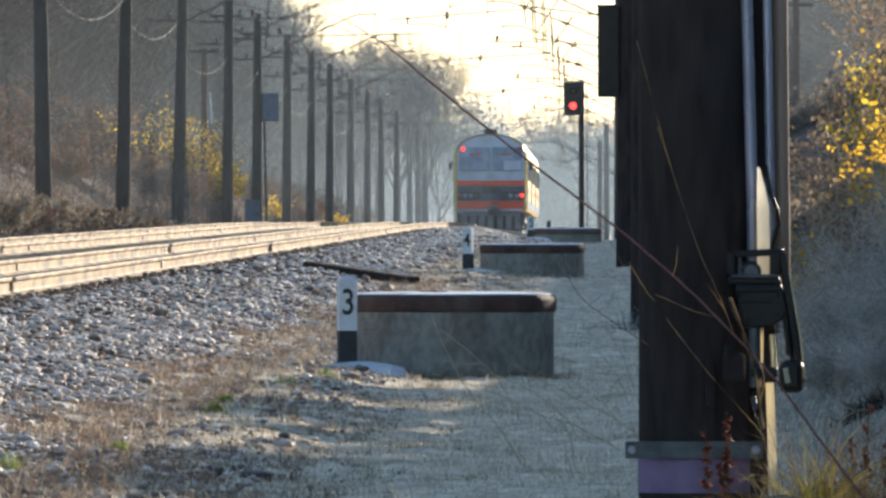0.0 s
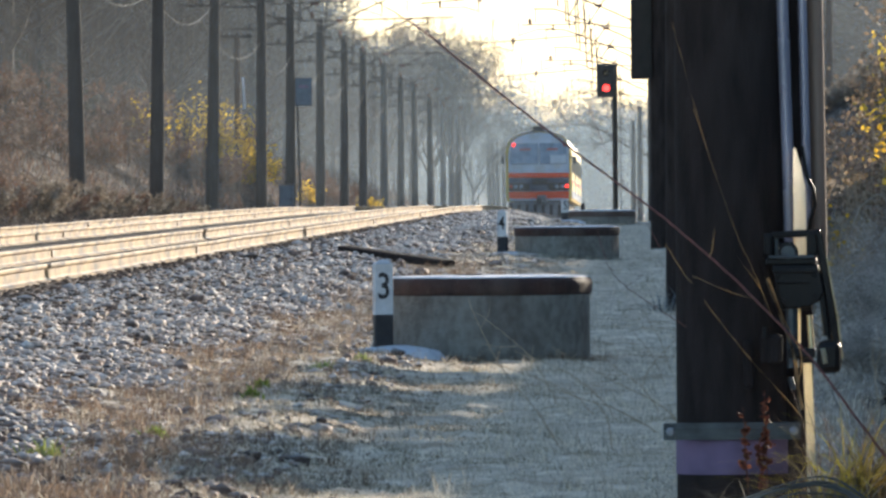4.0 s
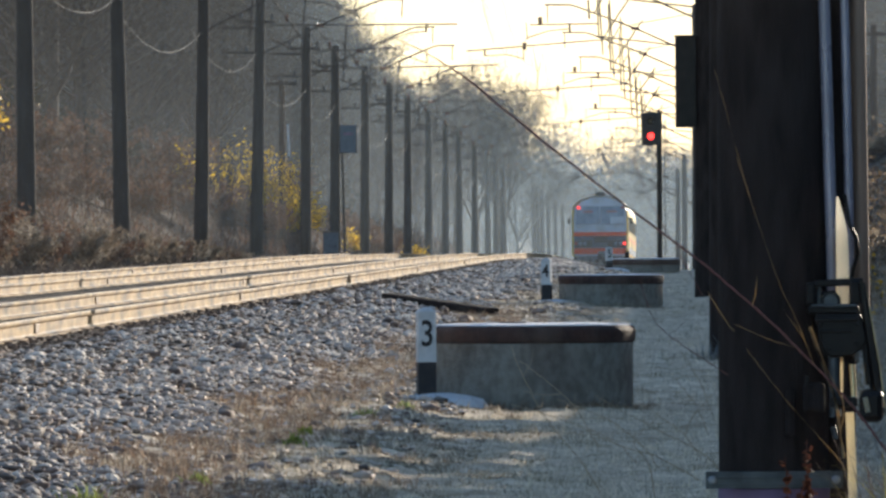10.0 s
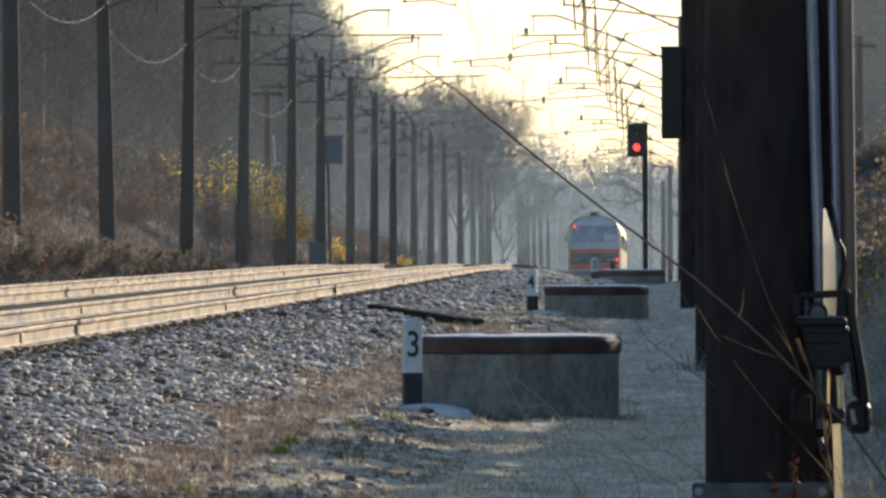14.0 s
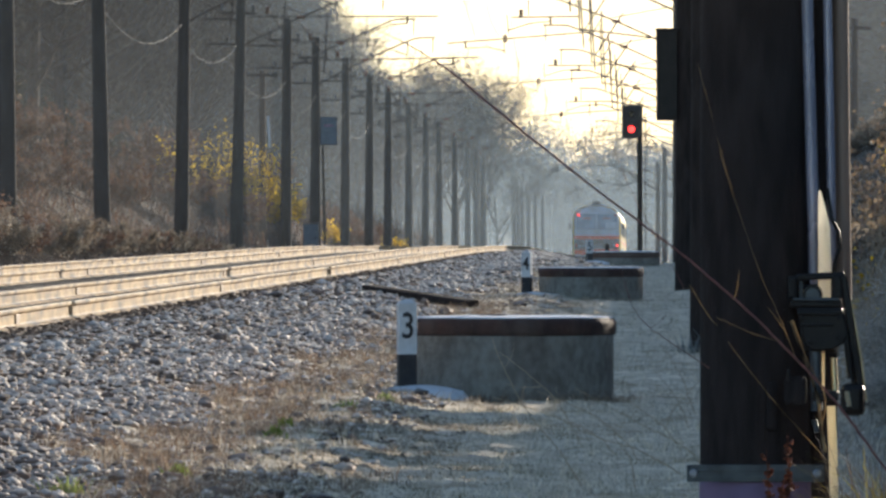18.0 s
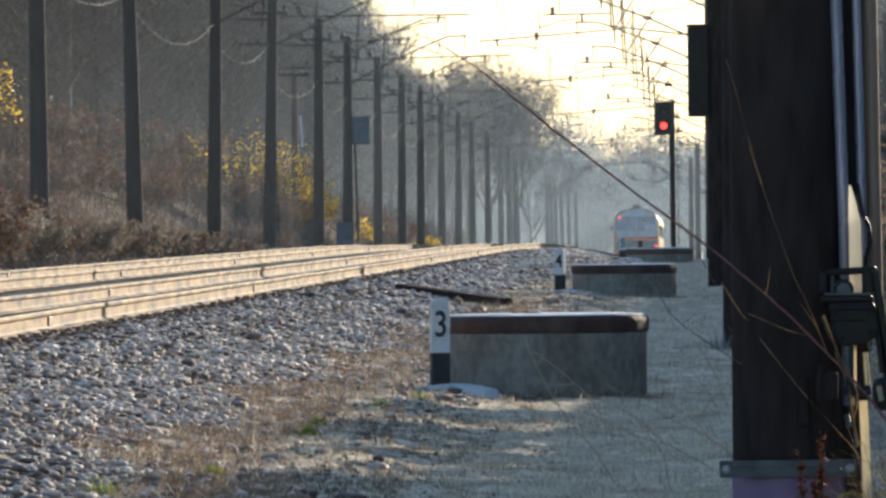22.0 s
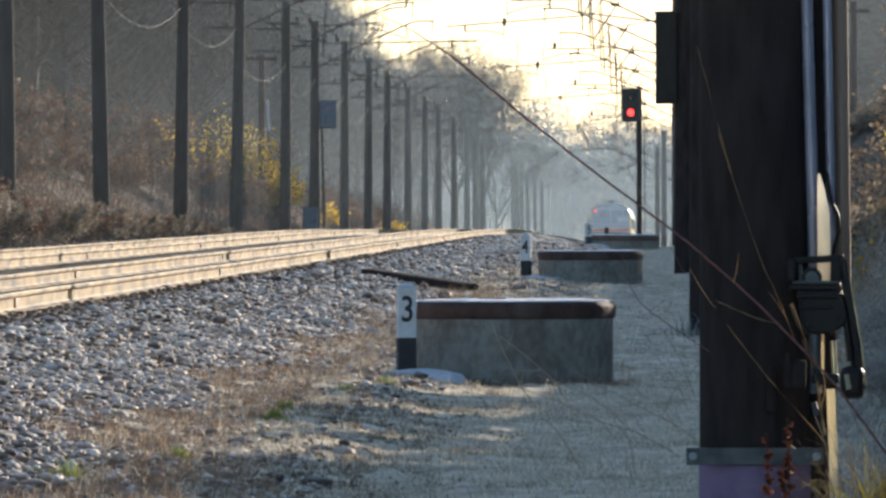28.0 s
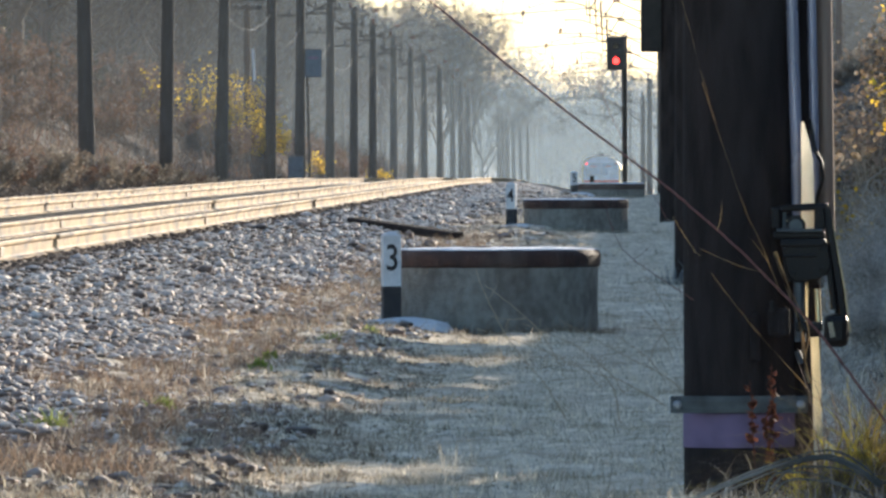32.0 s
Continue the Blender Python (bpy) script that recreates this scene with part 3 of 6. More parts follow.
def build_post(x, y, foot_z, height, digit, turn):
    post = empty("picket_post", pose(x, y, foot_z, 0, 0, turn), label="small white and black concrete distance post numbered " + digit, category="distance post", group="distance posts beside the track")
    w = 0.15
    part("lower_part", box(0, 0, height * 0.2 - 0.05, w, w, height * 0.4 + 0.1, 0.008), M_BLACK, post, "black painted foot")
    bm = box(0, 0, height * 0.4 + height * 0.28, w + 0.002, w + 0.002, height * 0.56, 0.008)
    part("upper_part", bm, M_WHITE, post, "white painted upper part")
    bm = bmesh.new()
    b = w / 2 + 0.001
    base = [bm.verts.new((sx * b, sy * b, height * 0.96)) for sx, sy in ((-1, -1), (1, -1), (1, 1), (-1, 1))]
    tip = [bm.verts.new((sx * b * 0.35, sy * b * 0.35, height)) for sx, sy in ((-1, -1), (1, -1), (1, 1), (-1, 1))]
    for k in range(4):
        bm.faces.new((base[k], base[(k + 1) % 4], tip[(k + 1) % 4], tip[k]))
    bm.faces.new(tip)
    part("cap", bm, M_WHITE, post)
    digit_bars(digit, 0.30, M_BLACK, post, 0, -w / 2 - 0.003, height * 0.70)
    # whitewashed cone of gravel round its foot
    bm = lathe([(0.44, -0.09), (0.37, 0.0), (0.24, 0.03), (0.10, 0.05)], 28)
    for v in bm.verts:
        v.co.x += 0.10
    part("whitewashed_mound", bm, M_FROST, post, "low white gravel mound", True)
    return post


# ---- masts with brackets ----
def shaft(bm, x, y, z0, z1, r0, r1, sides=20):
    return tube([(x, y, z0), (x, y, z0 + (z1 - z0) * 0.5), (x, y, z1)], [r0, (r0 + r1) / 2, r1], sides, bm)


def insulator_string(px, pz, s, turn=90, count=3, r=0.085):
    """Porcelain sheds on a short rod, centred at (px, pz) and lying along x, or upright with turn 0."""
    prof = [(0.03, -0.05 * count)]
    for k in range(count):
        z = -0.05 * count + 0.10 * k
        prof += [(r, z + 0.03), (r, z + 0.055), (0.03, z + 0.085)]
    bm = lathe(prof + [(0.03, 0.05 * count)], 10)
    bmesh.ops.transform(bm, matrix=pose(s * px, 0, pz, 0, turn, 0), verts=bm.verts)
    return bm


def make_bracket_mast(side, long_reach, beams=True):
    """A tapered concrete mast at the origin with brackets that reach to +x (side 1) or -x (side -1)."""
    s = side
    mast = empty("catenary_mast", label="dark tapered concrete catenary mast with bracket arms and wires", category="catenary mast",
                 group="masts on the far side" if s > 0 else "masts on the near side")
    part("shaft", shaft(None, 0, 0, -0.6, 8.85, 0.235, 0.16), M_MAST, mast, smooth=True)
    rod = lambda name, a, b, r, mat=M_TUBE: part(name, tube([(s * a[0], 0, a[1]), (s * b[0], 0, b[1])], r, 7), mat, mast)
    # the inclined tube of the bracket, bent level at its end, and its tie
    if s > 0:
        tip, bend, top, foot = 4.95, 4.1, 8.85, 6.95
    else:
        tip, bend, top, foot = 5.25, 4.25, 8.88, 7.15
    part("inclined_tube", tube([(s * 0.15, 0, foot), (s * bend * 0.5, 0, (foot + top) / 2 + 0.03), (s * (bend - 0.2), 0, top - 0.10), (s * (bend + 0.1), 0, top), (s * tip, 0, top + 0.01)], 0.030, 8), M_TUBE, mast)
    rod("tie_rod", (0.12, 8.55), (bend * 0.55, foot + (top - foot) * 0.58), 0.016)
    part("hanger", tube([(s * (tip - 0.1), 0, top), (s * (tip - 0.1), 0, top - 0.6)], 0.02, 6), M_INSUL, mast)
    # the level tube with its hook and the steady arm that holds the wire
    if s > 0:
        level, a0 = 7.95, 0.3
        a1, hook, arm = (6.75, 5.7, ((5.66, -0.25), (5.14, -0.30), (4.27, -0.62))) if long_reach else (3.5, 3.1, ((3.1, -0.2), (3.7, -0.24), (4.6, -0.55)))
    else:
        level, a0 = 8.2, 3.4
        a1, hook, arm = (8.95, 8.25, ((8.25, -0.24), (7.4, -0.20), (6.72, -0.36))) if long_reach else (5.75, 4.4, ((4.4, -0.16), (5.1, -0.22), (5.85, -0.46)))
    z0, z1 = (level - 0.04, level + 0.10) if s > 0 else (level + (0.42 if long_reach else 0.02), level)
    part("registration_tube", tube([(s * a0, 0, z0), (s * a1, 0, z1)], 0.026, 8), M_TUBE, mast)
    zh = z0 + (z1 - z0) * (hook - a0) / (a1 - a0)
    rod("hook", (hook, zh + 0.03), (hook - 0.02, zh - 0.27), 0.040)
    part("steady_arm", tube([(s * x, 0, zh + dz) for x, dz in arm], 0.020, 7), M_TUBE, mast)
    rod("wire_clip", (arm[-1][0], zh + arm[-1][1] - 0.08), (arm[-1][0] + 0.04, zh + arm[-1][1] + 0.55), 0.018)
    part("insulator", insulator_string((a0 + 0.6) if s > 0 else a0 + (3.3 if long_reach else 2.0), zh + 0.12, s, 0, 3, 0.10), M_INSUL, mast)
    part("insulator", insulator_string(bend * 0.5, (foot + top) / 2 + 0.03, s), M_INSUL, mast)
    if s > 0:
        # hanging feeder rod, diagonal stay, and the arms that point away from the line
        rod("feeder_rod", (1.55, 9.1), (1.42, 6.75), 0.030)
        rod("diagonal_rod", (0.30, 8.95), (1.45, 7.45), 0.026)
    if s > 0 and beams:
        rod("back_strut", (-1.40, 8.45), (-0.15, 7.75), 0.034)
        part("back_beam", box(-0.80, 0, 7.80, 1.35, 0.09, 0.08, 0.01), M_TUBE, mast)
        part("cross_beam", box(-0.10, 0, 8.02, 1.25, 0.09, 0.09, 0.01), M_TUBE, mast)
        for px in (-0.65, 0.42):
            part("pin_insulator", insulator_string(px, 8.20, 1, 0, 2, 0.075), M_CABLE, mast, "pale glass insulator")
        part("second_beam", box(-0.55, 0, 6.95, 1.5, 0.07, 0.07, 0.01), M_TUBE, mast)
        part("pin_insulator", insulator_string(-0.45, 7.10, 1, 0, 2, 0.075), M_CABLE, mast, "pale glass insulator")
    if s < 0:
        # feeder rods and stays hanging from the outer end of the bracket
        rod("feeder_rod", (3.45, 10.6), (3.25, 7.15), 0.030)
        rod("feeder_rod", (3.05, 8.9), (2.98, 6.6), 0.026)
        rod("diagonal_rod", (2.15, 9.35), (3.22, 7.75), 0.028)
        rod("diagonal_rod", (2.55, 8.3), (3.10, 7.35), 0.020)
        rod("lower_arm", (0.15, 6.3), (3.0, 6.65), 0.022)
    return mast


LEFT_X = -15.5
LEFT_Y = [284.6, 331, 382, 428.6, 481, 519, 564, 606, 644, 692, 736, 778, 828, 878, 912, 947]
LEFT_LEAN = [-0.3, -1.0, 0.9, 1.25, 0.5, 0.3, 0.3, 0.4, 0.3, 0.2, 0.3, -0.2, 0.1, -0.2, -0.2, -0.5]
LEFT_FAR = [1112, 1142, 1168, 1215, 1272, 1330, 1395, 1450, 1520, 1600, 1690]


def left_foot(y):
    return 0.55 - float(drop(y))


RIGHT_Y = [298, 365, 432, 483, 536, 585, 635, 690, 750, 812, 880, 980]


def right_x(y):
    """The near row keeps its line to 690 m and then drifts towards the tracks."""
    if y < 400:
        return -0.10 - 0.0012 * (y - 298)
    return -0.35 - 0.0072 * max(0.0, y - 690) * (y > 850)


def build_masts():
    rnd, used = random.Random(4), set()
    for plain, kinds, places in (
            (make_bracket_mast(1, False, False), [make_bracket_mast(1, False), make_bracket_mast(1, True)],
             [(LEFT_X, y, left_foot(y), a) for y, a in zip(LEFT_Y, LEFT_LEAN)] + [(LEFT_X, y, left_foot(y), rnd.uniform(-1.2, 0.8)) for y in LEFT_FAR]),
            (None, [make_bracket_mast(-1, False), make_bracket_mast(-1, True)],
             [(right_x(y), y, 0.3 - float(drop(y)), rnd.uniform(-0.3, 0.3)) for y in RIGHT_Y])):
        for i, (x, y, z, lean) in enumerate(places):
            m = pose(x, y, z, 0, lean, 0)
            if plain and i == 0:
                plain.matrix_basis = m
            elif plain and i < 3:
                copy_thing(plain, m)
            elif kinds[i % 2] not in used:
                used.add(kinds[i % 2])
                kinds[i % 2].matrix_basis = m
            else:
                copy_thing(kinds[i % 2], m)


def wire_thing(name, spans, radius, mat, label, category, sides=5):
    bm = bmesh.new()
    for pts in spans:
        tube(pts, radius, sides, bm)
    return tagged(part(name, bm, mat), label, category)


def build_wires():
    for axis, height, ys in ((TRACKS[0], 7.75, [20, 70, 137, 225] + RIGHT_Y), (TRACKS[1], 7.8, [120, 180, 235] + LEFT_Y + LEFT_FAR[:6])):
        contact, carrier, droppers = [], [], []
        for i, (a, b) in enumerate(zip(ys, ys[1:])):
            za, zb = height - float(drop(a)), height - float(drop(b))
            ka, kb = (0.4 if i % 2 else -0.4), (-0.4 if i % 2 else 0.4)
            contact.append([(axis + ka, a, za), (axis + kb, b, zb)])
            pts = []
            for k in range(9):
                t = k / 8
                sag = 1.0 * 4 * t * (1 - t)
                pts.append((axis + ka * 0.3 + (kb - ka) * 0.3 * t, a + (b - a) * t, za + (zb - za) * t + 1.6 - sag))
                if 0 < k < 8:
                    droppers.append([pts[-1], (axis + ka + (kb - ka) * t, a + (b - a) * t, za + (zb - za) * t)])
            carrier.append(pts)
        r = 0.008 if axis > -10 else 0.005
        wire_thing("contact_wire", contact, r, M_WIRE, "thin copper contact wire over the track", "overhead wire", 4)
        wire_thing("carrier_wire", carrier, r, M_WIRE, "sagging carrier wire over the track", "overhead wire", 4)
        wire_thing("dropper_wires", droppers, 0.006, M_WIRE, "thin dropper wires between carrier and contact wire", "overhead wire", 3)
    for i, (a, b) in enumerate(zip(LEFT_Y, LEFT_Y[1:])):
        pts, lift = [], (0.7, 0.4, 0.5)[i] if i < 3 else 0.0
        for k in range(13):
            t = k / 12
            z = (left_foot(a) * (1 - t) + left_foot(b) * t) + 6.45 + lift - 0.95 * 4 * t * (1 - t)
            pts.append((LEFT_X - 0.26 * (1 - t) + 0.05 * t, a + (b - a) * t, z))
        wire_thing("aerial_cable", [pts], 0.0085, M_CABLE, "pale frosted cable sagging between two masts", "cable", 6)


# ---- near mast, its gear, and the masts behind it ----
def build_near_mast():
    x, y = 0.285, 55.0
    near = empty("wide_mast", pose(x, y, 0), label="wide dark tarred mast with a steel clamp band and cable pipes", category="mast")
    part("shaft", shaft(None, 0, 0, -0.5, 5.2, 0.243, 0.236, 40), M_TAR, near, smooth=True)
    part("painted_band", tube([(0, 0, 0.115), (0, 0, 0.265)], 0.2455, 40), M_LILAC, near, "faded lilac painted band", True)
    bm = box(0.0, -0.25, 0.305, 0.60, 0.014, 0.075, 0.003)
    box(0.0, -0.2595, 0.318, 0.56, 0.006, 0.012, 0.002, bm)
    box(0.0, -0.2595, 0.286, 0.56, 0.006, 0.010, 0.002, bm)
    clamp = part("steel_clamp", bm, M_CLAMP, near, "grey steel clamp band")
    for px in (-0.27, 0.27):
        bm = lathe([(0.02, 0), (0.02, 0.025), (0.012, 0.03)], 8)
        bmesh.ops.transform(bm, matrix=pose(px, -0.257, 0.305, 90), verts=bm.verts)
        part("bolt", bm, M_STEEL, clamp, "frosted bolt head")
    part("clamp_strap", tube([(0, 0, 0.27), (0, 0, 0.34)], 0.2475, 40), M_CLAMP, near, smooth=True)
    # Added dark strip that keeps the gap between mast and pipes dark.
    part("batten", box(0.285, 0.06, 2.35, 0.15, 0.06, 5.5, 0.008), M_TAR, near, "added dark strip closing the gap beside the mast")
    # cable pipes and a conduit pole standing close to its side
    part("cable_pipe", tube([(0.262, -0.14, 1.0), (0.258, -0.14, 1.3), (0.228, -0.14, 2.4), (0.20, -0.14, 5.0)], 0.026, 14), M_PIPE, near, "dull grey cable pipe", True)
    part("cable_pipe", tube([(0.336, -0.10, 1.15), (0.334, -0.10, 1.5), (0.318, -0.10, 2.4), (0.295, -0.10, 5.0)], 0.020, 14), M_PIPE, near, "dull grey cable pipe", True)
    part("conduit_pole", tube([(0.390, 0.02, 0.95), (0.384, 0.02, 1.5), (0.350, 0.02, 5.0)], 0.036, 14), M_CONDUIT, near, "brown weathered conduit pole", True)
    # Tapered piece in the outline of the glare.
    part("glossy_sleeve", tube([(0.306, -0.27, 0.95), (0.304, -0.27, 1.2), (0.300, -0.27, 1.37), (0.290, -0.27, 1.47), (0.281, -0.27, 1.54)], [0.024, 0.027, 0.027, 0.016, 0.005], 12), M_GLARE, near, "near-white tapered piece standing for sun glare on the pipes", True)
    part("cable_loop", tube([(0.318, -0.11, 1.55), (0.335, -0.12, 1.42), (0.365, -0.13, 1.36), (0.372, -0.13, 1.29), (0.350, -0.13, 1.22), (0.335, -0.12, 1.12)], 0.009, 8), M_DARKSTEEL, near, "bent black cable", True)
    return near


def build_drive():
    """Hand-driven switch gear fixed to the mast's side."""
    g = empty("switch_drive", pose(0.56, 54.70, 0), label="black hand-driven switch gear fixed to the mast", category="switch gear")
    part("back_plate", box(0.0, 0.13, 0.98, 0.16, 0.03, 0.30, 0.01), M_DARKSTEEL, g)
    # the yoke: two cheeks under a slightly tilted bridge, with the pulley between them
    yoke = part("yoke", box(0.010, 0, 1.166, 0.215, 0.07, 0.030, 0.008, turn=pose(0, 0, 0, 0, -3.0, 0)), M_DARKSTEEL, g, "black steel yoke")
    part("cheek", box(-0.112, 0, 1.118, 0.042, 0.09, 0.100, 0.012), M_DARKSTEEL, yoke)
    part("cheek", box(-0.075, 0.01, 1.110, 0.020, 0.05, 0.105, 0.005), M_CLAMP, yoke)
    part("cheek", box(0.082, 0, 1.122, 0.050, 0.09, 0.110, 0.012), M_DARKSTEEL, yoke)
    part("roller", tube([(-0.026, -0.05, 1.085), (-0.026, 0.05, 1.085)], 0.044, 22), M_DARKSTEEL, yoke, smooth=True)
    part("roller_rim", tube([(-0.026, -0.056, 1.085), (-0.026, -0.050, 1.085)], 0.030, 18), M_CLAMP, yoke, smooth=True)
    part("pin", tube([(-0.060, -0.02, 1.06), (-0.060, -0.02, 1.11)], 0.007, 10), M_SLEEVE, yoke)
    part("bright_bar", tube([(0.022, 0.07, 1.04), (0.022, 0.07, 1.40)], 0.023, 12), M_GLOW, g, "pipe behind the yoke in a painted sunlit gold", True)
    shelf = part("shelf_plate", box(-0.012, 0, 1.046, 0.225, 0.11, 0.034, 0.010), M_DARKSTEEL, g)
    part("shelf_lip", box(-0.012, -0.06, 1.066, 0.20, 0.012, 0.014, 0.004), M_CLAMP, shelf, "lighter steel lip")
    # the housing tapers to the rods below it
    bm = bmesh.new()
    outline = ((-0.096, 1.03), (0.105, 1.03), (0.118, 0.985), (0.132, 0.91), (0.112, 0.875), (0.066, 0.845), (-0.030, 0.838), (-0.062, 0.87))
    front = [bm.verts.new((px, -0.06, pz)) for px, pz in outline]
    back = [bm.verts.new((px * 0.95, 0.09, pz)) for px, pz in outline]
    bm.faces.new(front)
    bm.faces.new(back[::-1])
    for k in range(len(outline)):
        bm.faces.new((front[k], back[k], back[(k + 1) % len(outline)], front[(k + 1) % len(outline)]))
    bmesh.ops.recalc_face_normals(bm, faces=bm.faces)
    bmesh.ops.bevel(bm, geom=bm.edges[:], offset=0.010, segments=2, affect="EDGES", profile=0.5)
    hs = part("housing", bm, M_DARKSTEEL, g, "black tapering housing")
    part("housing_rib", box(0.0, -0.064, 1.005, 0.19, 0.02, 0.020, 0.006), M_DARKSTEEL, hs)
    part("housing_rib", box(-0.01, -0.064, 0.955, 0.15, 0.016, 0.012, 0.004), M_DARKSTEEL, hs)
    for px, pz in ((-0.07, 0.985), (0.085, 0.985), (-0.035, 0.88), (0.085, 0.90)):
        bm = lathe([(0.010, 0), (0.010, 0.010), (0.006, 0.013)], 8)
        bmesh.ops.transform(bm, matrix=pose(px, -0.060, pz, 90), verts=bm.verts)
        part("bolt", bm, M_DARKSTEEL, hs)
    part("drive_rod", tube([(-0.012, -0.02, 0.85), (-0.008, -0.02, 0.58)], 0.026, 14), M_CLAMP, g, "grey drive rod", True)
    # Thin tube that draws the sunlit edge of the drive rod.
    part("rod_edge", tube([(0.020, 0.0, 0.84), (0.018, 0.0, 0.655)], 0.0085, 10), M_GLOW, g, "thin pale tube standing for the drive rod's sunlit edge", True)
    part("guide_rod", tube([(0.066, -0.01, 0.81), (0.074, -0.01, 0.655)], 0.013, 12), M_SLEEVE, g, "bright guide rod", True)
    part("rod_clamp", box(0.03, -0.02, 0.645, 0.12, 0.06, 0.045, 0.01), M_DARKSTEEL, g)
    part("ground_pipe", tube([(0.055, 0.0, 0.60), (0.066, 0.0, 0.3), (0.075, 0.0, -0.3)], 0.019, 16), M_GLOW, g, "pipe down to the ground in a painted sunlit gold", True)
    # the long lever: an inner and an outer bar with a web between them, and the handle block at its end
    lever = part("lever", tube([(0.108, -0.045, 1.165), (0.135, -0.045, 0.985), (0.165, -0.045, 0.80), (0.190, -0.045, 0.60)], [0.016, 0.018, 0.020, 0.017], 6), M_DARKSTEEL, g, "black lever bar")
    part("inner_bar", tube([(0.085, -0.04, 1.06), (0.118, -0.04, 0.93), (0.140, -0.04, 0.72)], 0.014, 6), M_DARKSTEEL, lever)
    bm = box(0, 0, 0, 0.042, 0.014, 0.24, 0.004)
    bmesh.ops.transform(bm, matrix=pose(0.148, -0.03, 0.81, 0, -8.5, 0), verts=bm.verts)
    part("web_plate", bm, M_DARKSTEEL, lever)
    # Highlight of the backlit, frosted edge, modelled as a thin bright tube.
    part("lever_edge", tube([(0.127, -0.03, 1.13), (0.156, -0.03, 0.985), (0.188, -0.03, 0.80), (0.210, -0.03, 0.62)], 0.0035, 6), M_SLEEVE, lever, "thin bright tube standing for the backlit frosty outer edge", True)
    hd = part("handle_block", box(0.150, -0.04, 0.628, 0.108, 0.07, 0.145, 0.030), M_DARKSTEEL, g)
    # The slot's golden brightness is in its colour.
    part("handle_slot", tube([(0.122, -0.078, 0.665), (0.134, -0.078, 0.600)], 0.011, 10), M_GLOW, hd, smooth=True)
    part("lead_cable", tube([(-0.118, -0.06, 0.972), (-0.095, -0.06, 0.90), (-0.055, -0.06, 0.79), (-0.015, -0.06, 0.68), (0.004, -0.06, 0.60), (0.010, -0.06, 0.50), (0.030, -0.06, 0.40)], 0.007, 8), M_SHOOT, g, "thin hanging lead", True)
    part("lead_weight", tube([(-0.020, -0.06, 0.54), (-0.005, -0.06, 0.485)], 0.013, 10), M_CLAMP, g, "small bright weight on the lead", True)
    # a small cast box lower down on the mast
    lock = part("lock_box", box(-0.10, -0.005, 0.665, 0.10, 0.05, 0.13, 0.02), M_TAR, g)
    part("lock_hasp", box(-0.13, -0.035, 0.735, 0.02, 0.02, 0.05, 0.006), M_DARKSTEEL, lock)
    part("drain_strip", box(-0.205, -0.005, 0.60, 0.05, 0.03, 0.22, 0.02), M_TAR, g)
    return g


def build_second_masts():
    m = empty("second_mast", pose(0.225, 137, 0.04), label="dark concrete mast standing on the verge", category="mast")
    part("shaft", shaft(None, 0, 0, -0.5, 8.8, 0.225, 0.18, 24), M_TAR, m, smooth=True)
    m = empty("cabinet_mast", pose(-0.03, 225, 0.2), label="dark concrete mast carrying a metal cabinet", category="mast")
    part("shaft", shaft(None, 0, 0, -0.5, 8.8, 0.235, 0.18, 24), M_TAR, m, smooth=True)
    cab = part("cabinet", box(-0.37, -0.05, 3.78, 0.38, 0.3, 1.62, 0.012), M_DARKSTEEL, m, "dark metal cabinet")
    part("cabinet_roof", box(-0.36, -0.05, 4.61, 0.44, 0.36, 0.04, 0.006), M_DARKSTEEL, cab)
    part("cabinet_door", box(-0.37, -0.21, 3.78, 0.32, 0.014, 1.5, 0.004), M_DARKSTEEL, cab)
    part("cabinet_bracket", box(-0.2, 0, 3.1, 0.3, 0.1, 0.06, 0.01), M_DARKSTEEL, m)


# ---- signal ----
def build_signal():
    y = 400
    x = (1028 - 1115) * y / 22174
    sg = empty("railway_signal", pose(x, y, 0.33), label="mast signal showing a red light on a dark post", category="signal")
    part("post", tube([(0, 0, -0.8), (0, 0, 4.70)], 0.088, 12), M_DARKSTEEL, sg, smooth=True)
    head = part("head", box(-0.28, -0.08, 4.17, 0.59, 0.24, 1.06, 0.05), M_BLACK, sg, "black signal head with two lenses")
    for k, (pz, mat, lab) in enumerate(((4.40, M_LENS_DARK, "unlit lens"), (3.93, M_RED, "glowing red lens"))):
        bm = lathe([(0.105, 0), (0.10, 0.02), (0.06, 0.04)], 20)
        bmesh.ops.transform(bm, matrix=pose(-0.27, -0.20, pz, 90), verts=bm.verts)
        part("lens", bm, mat, head, lab)
        bm = tube([(-0.27, -0.19, pz), (-0.27, -0.42, pz + 0.01)], 0.15, 20, cap=False)
        bmesh.ops.delete(bm, geom=[v for v in bm.verts if v.co.z < pz - 0.05], context="VERTS")
        part("hood", bm, M_BLACK, head)
    part("bracket", box(-0.05, -0.02, 4.1, 0.1, 0.08, 0.08, 0.01), M_DARKSTEEL, sg)
    part("ladder_rail", tube([(0.18, 0, -0.6), (0.18, 0, 4.3)], 0.015, 6), M_DARKSTEEL, sg)
    return sg


# ---- the receding train ----
M_TYEL = material("train_yellow_paint", (0.82, 0.56, 0.07), 0.5, second=(0.70, 0.45, 0.05), scale=1.5, stain=(0.25, 0.2, 0.14), stain_scale=1.0, stain_amount=0.3)
M_TGREY = material("train_light_grey_paint", (0.88, 0.90, 0.95), 0.25, second=(0.80, 0.83, 0.89), scale=1.5, stain=(0.3, 0.29, 0.28), stain_scale=1.3, stain_amount=0.3)
